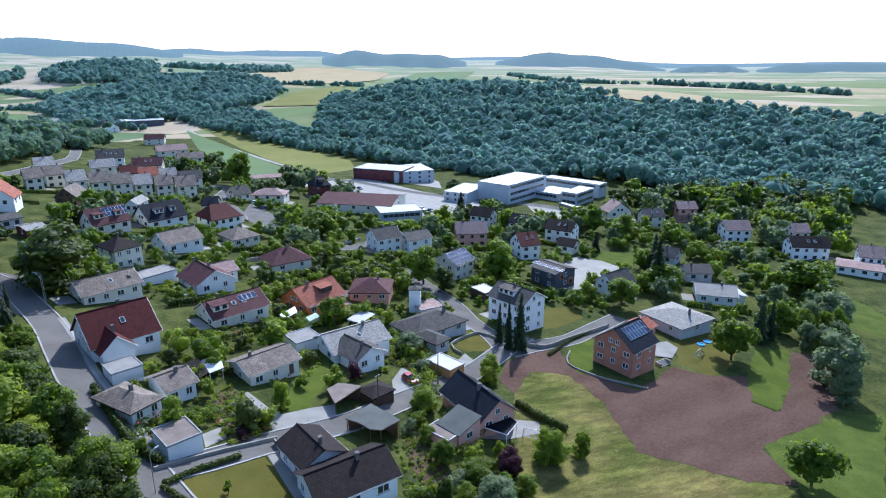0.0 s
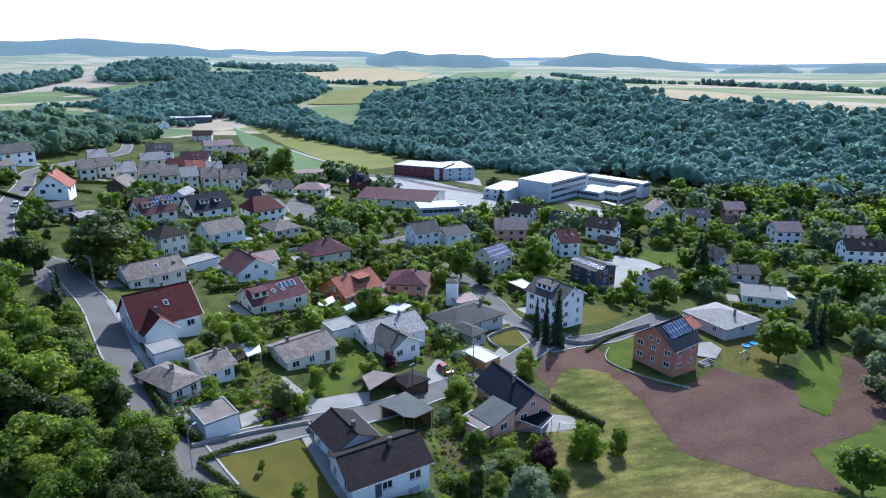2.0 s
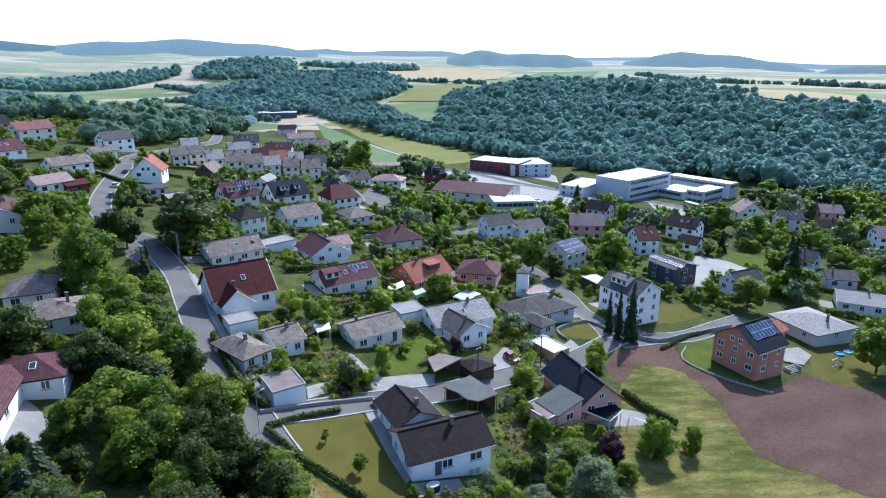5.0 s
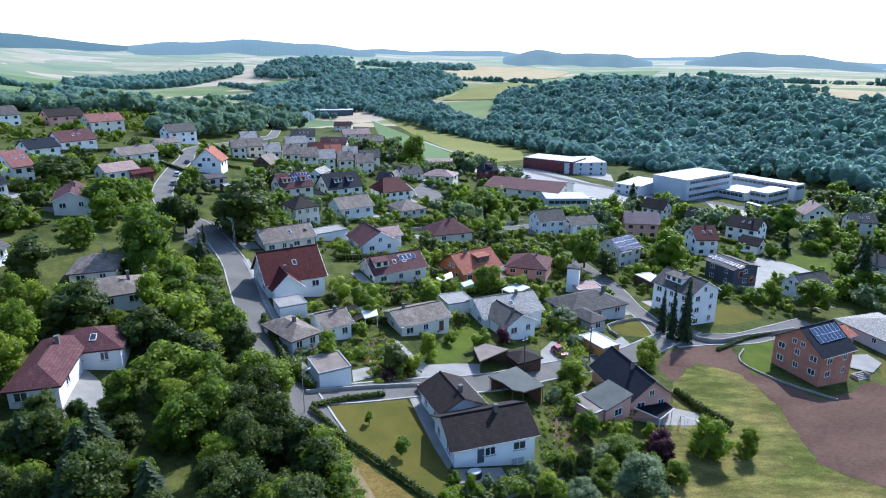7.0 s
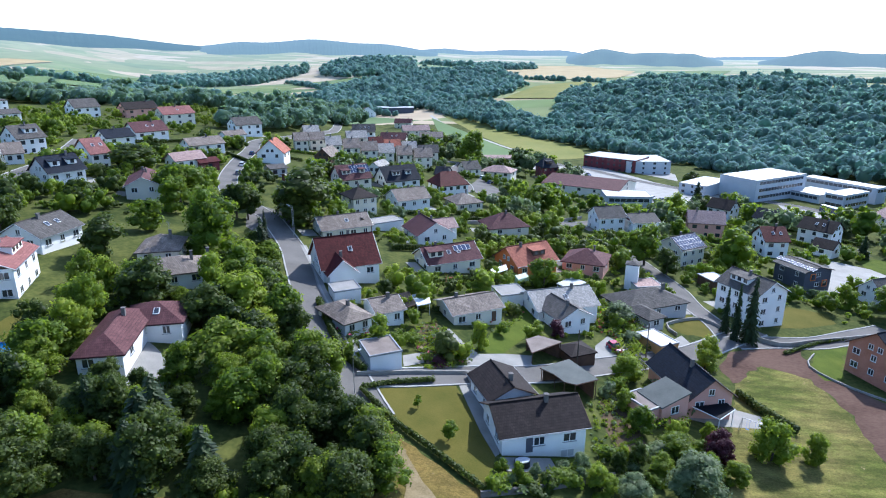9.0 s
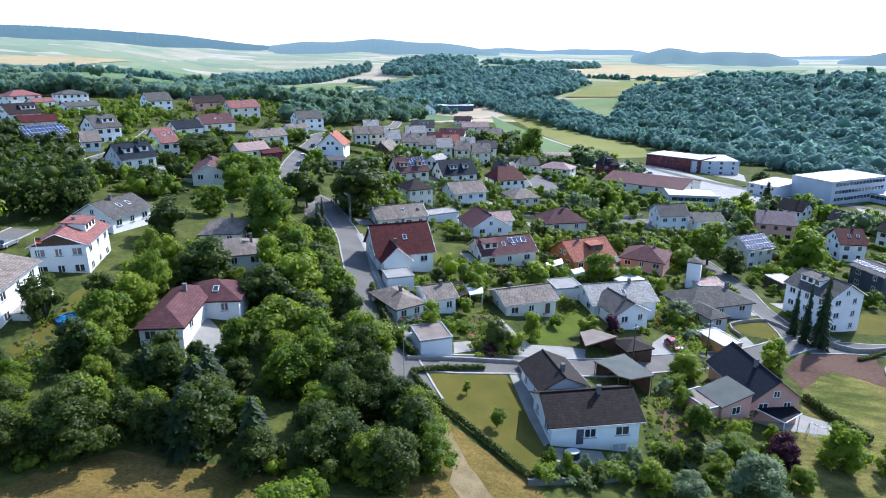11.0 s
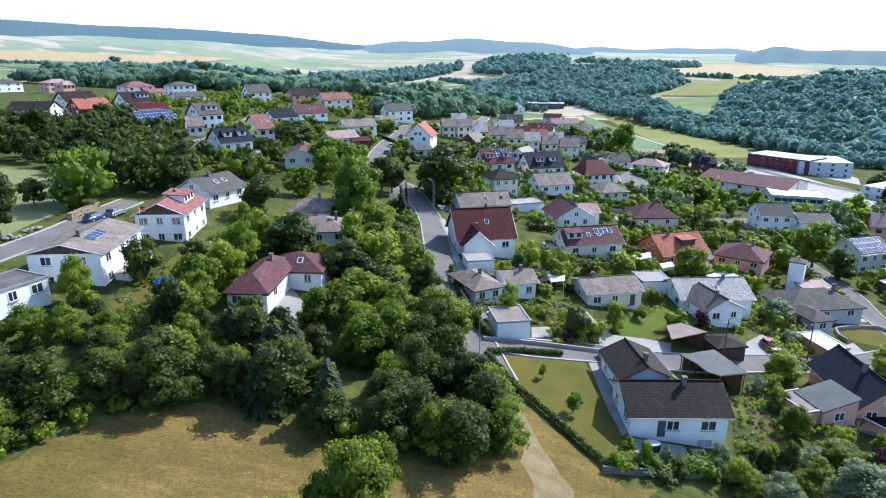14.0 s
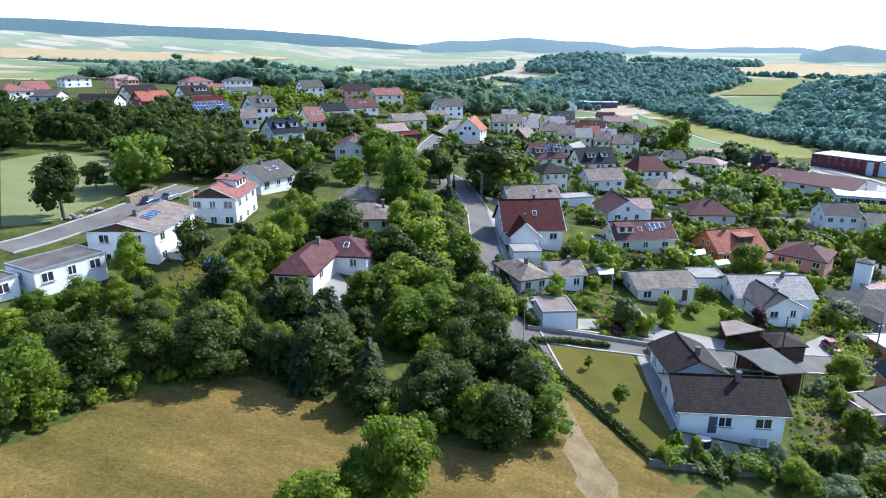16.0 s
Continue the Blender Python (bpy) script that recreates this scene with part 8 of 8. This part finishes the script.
tree(-54.0, 46.1, 5.0, 2.1, "fresh", near=True)
tree(-98.0, 82.7, 9.0, 10.2, "deep")
tree(-119.7, 125.2, 11.2, 14.9, "leaf")
tree(-106.2, 101.0, 7.5, 8.3, "leaf")
tree(-153.9, 143.4, 9.5, 14.8, "deep")
tree(-79.9, 72.0, 6.5, 8.0, "fresh")
tree(-79.1, 61.6, 6.7, 7.2, "fresh")
tree(-66.0, 73.0, 5.9, 7.8, "leaf")
tree(-98.3, 124.9, 10.1, 8.3, "deep")
tree(-63.0, 84.7, 5.3, 6.8, "leaf")
tree(-74.9, 93.8, 6.7, 7.5, "fresh")
tree(0.9, 171.3, 8.3, 7.9, "deep")
tree(-24.9, 134.3, 8.0, 7.9, "leaf")
tree(75.1, 209.0, 14.2, 7.3, "spruce")
tree(52.8, 170.4, 9.9, 11.0, "leaf")
tree(70.7, 187.7, 9.8, 13.3, "leaf")
tree(43.8, 174.6, 6.3, 6.1, "fresh")
tree(60.0, 232.4, 8.2, 5.1, "spruce")
tree(0.5, 256.7, 10.8, 9.2, "fresh")
tree(9.0, 282.3, 12.6, 7.5, "spruce")
tree(-46.2, 223.3, 10.6, 13.1, "leaf")
tree(-50.9, 296.5, 9.5, 11.0, "deep")
tree(75.8, 251.1, 11.8, 13.8, "leaf")
tree(109.3, 349.1, 10.7, 11.3, "leaf")
tree(-7.2, 123.4, 5.0, 7.1, "silver")
tree(-54.3, 70.9, 6.1, 7.5, "fresh", near=True, where="in the wood above the meadow")
tree(-51.1, 75.3, 6.8, 6.9, "deep", near=True, where="in the wood above the meadow")
tree(-48.2, 63.5, 7.5, 8.3, "leaf", near=True, where="in the wood above the meadow")
tree(-42.1, 65.7, 8.8, 8.8, "leaf", near=True, where="in the wood above the meadow")
tree(-35.4, 59.2, 7.6, 6.3, "deep", near=True, where="in the wood above the meadow")
tree(-44.5, 53.9, 7.3, 7.3, "leaf", near=True, where="in the wood above the meadow")
tree(-37.7, 51.1, 5.9, 6.3, "fresh", near=True, where="in the wood above the meadow")
tree(-52.9, 60.5, 5.4, 4.4, "silver", near=True, where="in the wood above the meadow")
tree(-28.6, 56.8, 6.2, 7.9, "leaf", near=True, where="in the wood above the meadow")
tree(-55.6, 42.8, 6.5, 7.1, "deep", near=True, where="in the wood above the meadow")
tree(-50.1, 45.9, 5.7, 5.5, "leaf", near=True, where="in the wood above the meadow")
tree(-53.9, 47.2, 4.3, 3.5, "fresh", near=True, where="in the wood above the meadow")
tree(-71.2, 27.8, 5.1, 5.9, "leaf", near=True)
tree(-71.4, 22.8, 4.5, 5.2, "leaf", near=True)
tree(-70.1, 20.1, 3.7, 4.1, "fresh", near=True)
tree(-69.1, 30.9, 5.2, 4.6, "fresh", near=True)
tree(-62.4, 31.1, 4.9, 5.0, "deep", near=True)
shrub(-14.5, 63.2, 1.6, 1.7, "leaf")
shrub(-14.1, 58.8, 2.2, 2.1, "fresh")
shrub(-12.5, 60.8, 2.3, 1.7, "silver")
shrub(-9.1, 63.0, 2.2, 2.5, "deep")
shrub(-7.8, 67.0, 1.6, 2.3, "silver")
shrub(-25.3, 101.8, 2.5, 2.7, "leaf")
shrub(-5.3, 90.8, 2.7, 2.9, "silver")
shrub(-4.2, 93.4, 2.9, 3.0, "leaf")
shrub(-11.2, 61.5, 1.7, 1.9, "leaf")
shrub(-6.2, 66.8, 1.7, 1.9, "fresh")
tree(-3.0, 65.6, 3.9, 4.1, "fresh", near=True)
tree(0.6, 66.4, 3.8, 5.1, "silver", near=True)
tree(4.9, 80.0, 3.6, 5.8, "leaf", near=True)
tree(7.5, 72.8, 5.6, 7.8, "silver", near=True)
tree(10.7, 81.7, 4.4, 4.3, "red", near=True)
tree(-3.0, 99.6, 4.7, 6.1, "fresh", near=True)
tree(-2.6, 88.6, 3.6, 3.6, "leaf", near=True)
tree(0.1, 83.0, 4.4, 4.5, "leaf", near=True)
tree(3.4, 74.1, 3.4, 3.9, "fresh", near=True)
tree(12.5, 78.2, 3.4, 3.9, "leaf", near=True)
tree(-41.7, 75.0, 3.0, 2.2, "leaf")
garden_wall([(-15.2, 56.9), (-8.0, 63.5), (-1.9, 70.0)], 0.8, "low dark stone wall below the garden", material=CHIM)
plant_zone([(-52.3, 13.3), (-53.3, 20.2), (-53.3, 26.3), (-50.1, 35.5), (-44.2, 39.0), (-37.6, 40.6), (-30.6, 44.6), (-25.4, 47.3), (-21.9, 53.1), (-25.0, 57.5), (-31.7, 62.7), (-36.7, 67.4), (-41.6, 71.4), (-47.0, 76.5), (-45.4, 68.4), (-41.2, 58.0), (-39.4, 49.5), (-43.2, 46.1), (-48.0, 42.2), (-53.0, 36.1), (-55.2, 31.0), (-58.3, 24.9), (-59.3, 20.2), (-61.1, 16.2)], 3.7, 5.0, 9.5, 11, ('deep', 'leaf', 'deep', 'deep', 'deep'), 0.12, True, "in the wood above the meadow", 0, 0.9, False, 150)
plant_zone([(-61.1, 16.2), (-59.3, 20.2), (-58.3, 24.9), (-55.2, 31.0), (-53.0, 36.1), (-48.0, 42.2), (-43.2, 46.1), (-39.4, 49.5), (-41.2, 58.0), (-45.4, 68.4), (-49.3, 76.6), (-49.5, 68.5), (-50.6, 60.0), (-57.6, 58.3), (-60.7, 56.9), (-59.5, 51.8), (-62.9, 46.3), (-65.3, 36.8), (-68.3, 29.6), (-68.9, 23.9), (-73.2, 20.1)], 4.0, 3.5, 8.0, 41, ('deep', 'leaf', 'deep', 'deep', 'leaf', 'deep', 'deep', 'fresh'), 0.3, True, "in the wooded garden", 1.0, 0.95, False, 150)
plant_zone([(-75.4, 32.9), (-65.3, 36.8), (-62.1, 41.6), (-71.7, 53.7), (-59.8, 58.2), (-46.1, 53.0), (-47.2, 65.5), (-48.3, 78.3), (-57.1, 85.9), (-68.1, 95.6), (-82.1, 109.7), (-78.8, 87.7), (-81.6, 81.3), (-90.6, 78.0), (-89.1, 65.3), (-82.5, 53.3), (-79.3, 44.8), (-76.5, 37.7)], 4.4, 3.5, 9.0, 12, ('leaf', 'deep', 'fresh', 'deep', 'leaf'), 0.4, False, "in the gardens", 1.5, 0.95, False, 150)
plant_zone([(-161.2, 47.7), (-163.3, 59.9), (-156.8, 66.1), (-136.0, 66.1), (-126.0, 71.7), (-127.9, 85.5), (-151.4, 102.0), (-187.3, 120.7), (-219.0, 124.6), (-195.4, 87.6), (-232.2, 69.4)], 6.0, 7, 11, 13, ('deep', 'deep', 'deep'), 0.0, False, "in the wood by the field", 0.0, 0.75, True, 300)
plant_zone([(-152.8, 93.5), (-128.9, 95.3), (-117.0, 105.2), (-112.6, 128.6), (-107.2, 141.6), (-136.4, 179.6), (-171.5, 251.6), (-192.9, 252.9), (-189.5, 215.9), (-191.1, 175.2), (-184.0, 136.8)], 3.9, 3, 7, 14, ('leaf', 'fresh', 'deep'), 0.35, False, "between the houses", 5.0, 0.95, True, 150)
plant_zone([(-207.6, 96.4), (-177.3, 112.5), (-204.3, 184.3), (-210.3, 239.5), (-224.2, 299.0), (-281.9, 320.6), (-294.9, 266.2), (-303.2, 226.4), (-289.0, 158.1), (-289.9, 135.7)], 4.8, 2.5, 6, 15, ('leaf', 'fresh', 'leaf'), 0.4, False, "between the houses", 5.0, 0.95, True, 110)
plant_zone([(-56.5, 88.8), (-66.0, 121.8), (-74.9, 156.8), (-63.3, 190.4), (-47.5, 200.1), (-14.0, 206.4), (25.0, 203.7), (21.8, 159.3), (3.9, 140.6), (-9.1, 115.0), (-20.3, 98.8), (-32.0, 79.3), (-43.1, 71.6)], 3.0, 2.4, 6.4, 16, ('leaf', 'fresh', 'leaf', 'deep'), 0.5, False, "in the gardens", 2.5, 0.95, True, 230)
plant_zone([(-107.2, 141.6), (-114.9, 191.0), (-111.2, 251.0), (-86.9, 296.0), (-21.1, 272.3), (30.1, 274.9), (25.0, 203.7), (-14.0, 206.4), (-47.5, 200.1), (-63.3, 190.4), (-74.9, 156.8), (-73.9, 124.7)], 4.3, 3.4, 9, 17, ('leaf', 'fresh', 'leaf', 'silver'), 0.45, False, "between the houses", 2.5, 0.95, True, 150)
# next four zones: silver leaves mixed in to colour the farther trees hazy
plant_zone([(-123.1, 162.2), (-146.9, 242.8), (-165.4, 426.7), (-100.8, 398.8), (-28.4, 340.3), (20.0, 348.1), (32.7, 313.2), (30.1, 274.9), (-21.1, 272.3), (-86.9, 296.0), (-111.2, 251.0), (-114.9, 191.0)], 5.2, 4, 10, 18, ('leaf', 'silver', 'deep'), 0.2, False, "between the houses", 3.0, 0.95, True, 110)
plant_zone([(3.2, 166.2), (24.3, 218.3), (65.2, 263.2), (112.3, 260.9), (154.2, 226.9), (102.8, 143.7), (93.5, 148.6), (82.9, 150.2), (78.8, 164.4), (64.8, 184.5), (41.8, 160.1), (27.0, 164.7), (9.5, 134.6)], 5.0, 3.0, 8.0, 19, ('leaf', 'fresh', 'silver', 'leaf', 'fresh'), 0.40, False, "between the houses", 4.5, 0.95, True, 230)
plant_zone([(17.4, 279.9), (42.5, 274.4), (79.8, 292.4), (134.4, 317.0), (191.5, 287.7), (154.2, 226.9), (112.3, 260.9), (65.2, 263.2), (25.1, 226.6)], 6.4, 5, 12, 20, ('silver', 'fresh', 'leaf'), 0.1, False, "by the stream", 3.0, 0.9, True, 160)
plant_zone([(78.7, 310.8), (127.1, 336.7), (180.8, 355.4), (228.5, 348.2), (194.8, 293.1), (135.4, 319.7), (80.7, 296.1)], 6.5, 8, 13, 21, ('deep', 'silver', 'leaf'), 0.0, False, "by the stream", 3.0, 0.9, True, 160)
plant_zone([(106.9, 173.2), (122.4, 175.3), (78.3, 104.3), (79.5, 110.3), (82.6, 119.4), (87.2, 132.6)], 4.5, 6, 10, 22, ('silver', 'silver', 'leaf'), 0.1, False, "by the field", 0.0, 0.75, False, 150)
plant_zone([(56.9, 89.0), (69.2, 100.9), (80.9, 108.5), (67.9, 87.9), (59.2, 86.6)], 5, 3, 6, 23, ('leaf', 'fresh'), 0.4, False, "in the grass", 0.0, 0.75, False, 150)
plant_zone([(-14.7, 58.7), (-13.6, 64.4), (-7.0, 70.1), (-3.8, 74.0), (1.6, 78.3), (5.8, 86.1), (11.1, 89.4), (16.9, 93.2), (16.0, 81.0), (0.8, 67.5), (-9.8, 60.3)], 2.3, 1.8, 4.6, 24, ('leaf', 'fresh', 'silver', 'deep', 'leaf'), 0.55, True, "below the houses", 0, 0.75, False, 150)
plant_zone([(-38.7, 89.2), (-33.3, 96.0), (-27.2, 90.5), (-28.0, 82.7), (-32.3, 77.8)], 2.6, 0.9, 2.0, 26, ('leaf', 'fresh', 'silver', 'red'), 0.85, False, "in the gardens", 0.0, 0.75, False, 150)
plant_zone([(-8.6, 126.4), (-1.8, 130.4), (-0.6, 114.9), (-6.2, 115.0)], 3.0, 1.2, 3.0, 27, ('leaf', 'fresh', 'silver'), 0.7, False, "in the gardens", 0.0, 0.75, False, 150)
vegetable_rows([(-6.2, 89.0), (-4.9, 92.6), (-1.1, 85.5), (1.4, 80.4), (0.4, 77.2), (-2.0, 75.6), (-5.1, 82.4)], 55, 0.9, "rows of green vegetables in dark soil", 3)
vegetable_rows([(-38.9, 92.5), (-37.1, 98.6), (-33.4, 92.4), (-31.0, 83.2), (-33.4, 83.2)], 64, 0.8, "rows of vegetables and flowers in a bed", 4)
plant_zone([(-127.5, 60.7), (-132.1, 75.1), (-129.0, 86.2), (-113.7, 77.2), (-113.9, 67.1), (-111.9, 57.4), (-116.0, 55.5)], 4.6, 8, 13, 43, ('deep', 'deep', 'leaf'), 0.0, False, "in the wood by the field", 0, 0.9, True, 420)
plant_zone([(-56.0, 12.0), (-52.6, 13.4), (-53.0, 17.0), (-53.0, 21.0), (-53.2, 25.7), (-50.4, 28.6), (-47.4, 33.0), (-43.5, 35.4), (-40.0, 37.6), (-32.0, 43.2), (-26.0, 46.8), (-22.6, 51.0), (-25.0, 53.5), (-34.0, 46.0), (-44.0, 39.8), (-52.0, 34.0), (-57.0, 26.0)], 1.7, 1.0, 2.5, 61, ('leaf', 'fresh', 'deep', 'leaf'), 0.75, False, "at the edge of the wood", 0.0, 1.0, True, 90)
plant_zone([(-86.0, 108.0), (-83.0, 111.5), (-72.6, 99.4), (-60.0, 85.0), (-51.8, 76.6), (-55.0, 72.5), (-66.0, 84.0), (-78.0, 98.0)], 3.1, 3.2, 6.6, 63, ('leaf', 'deep', 'fresh', 'deep', 'leaf'), 0.35, False, "along the road", 0.0, 1.0, False, 150)
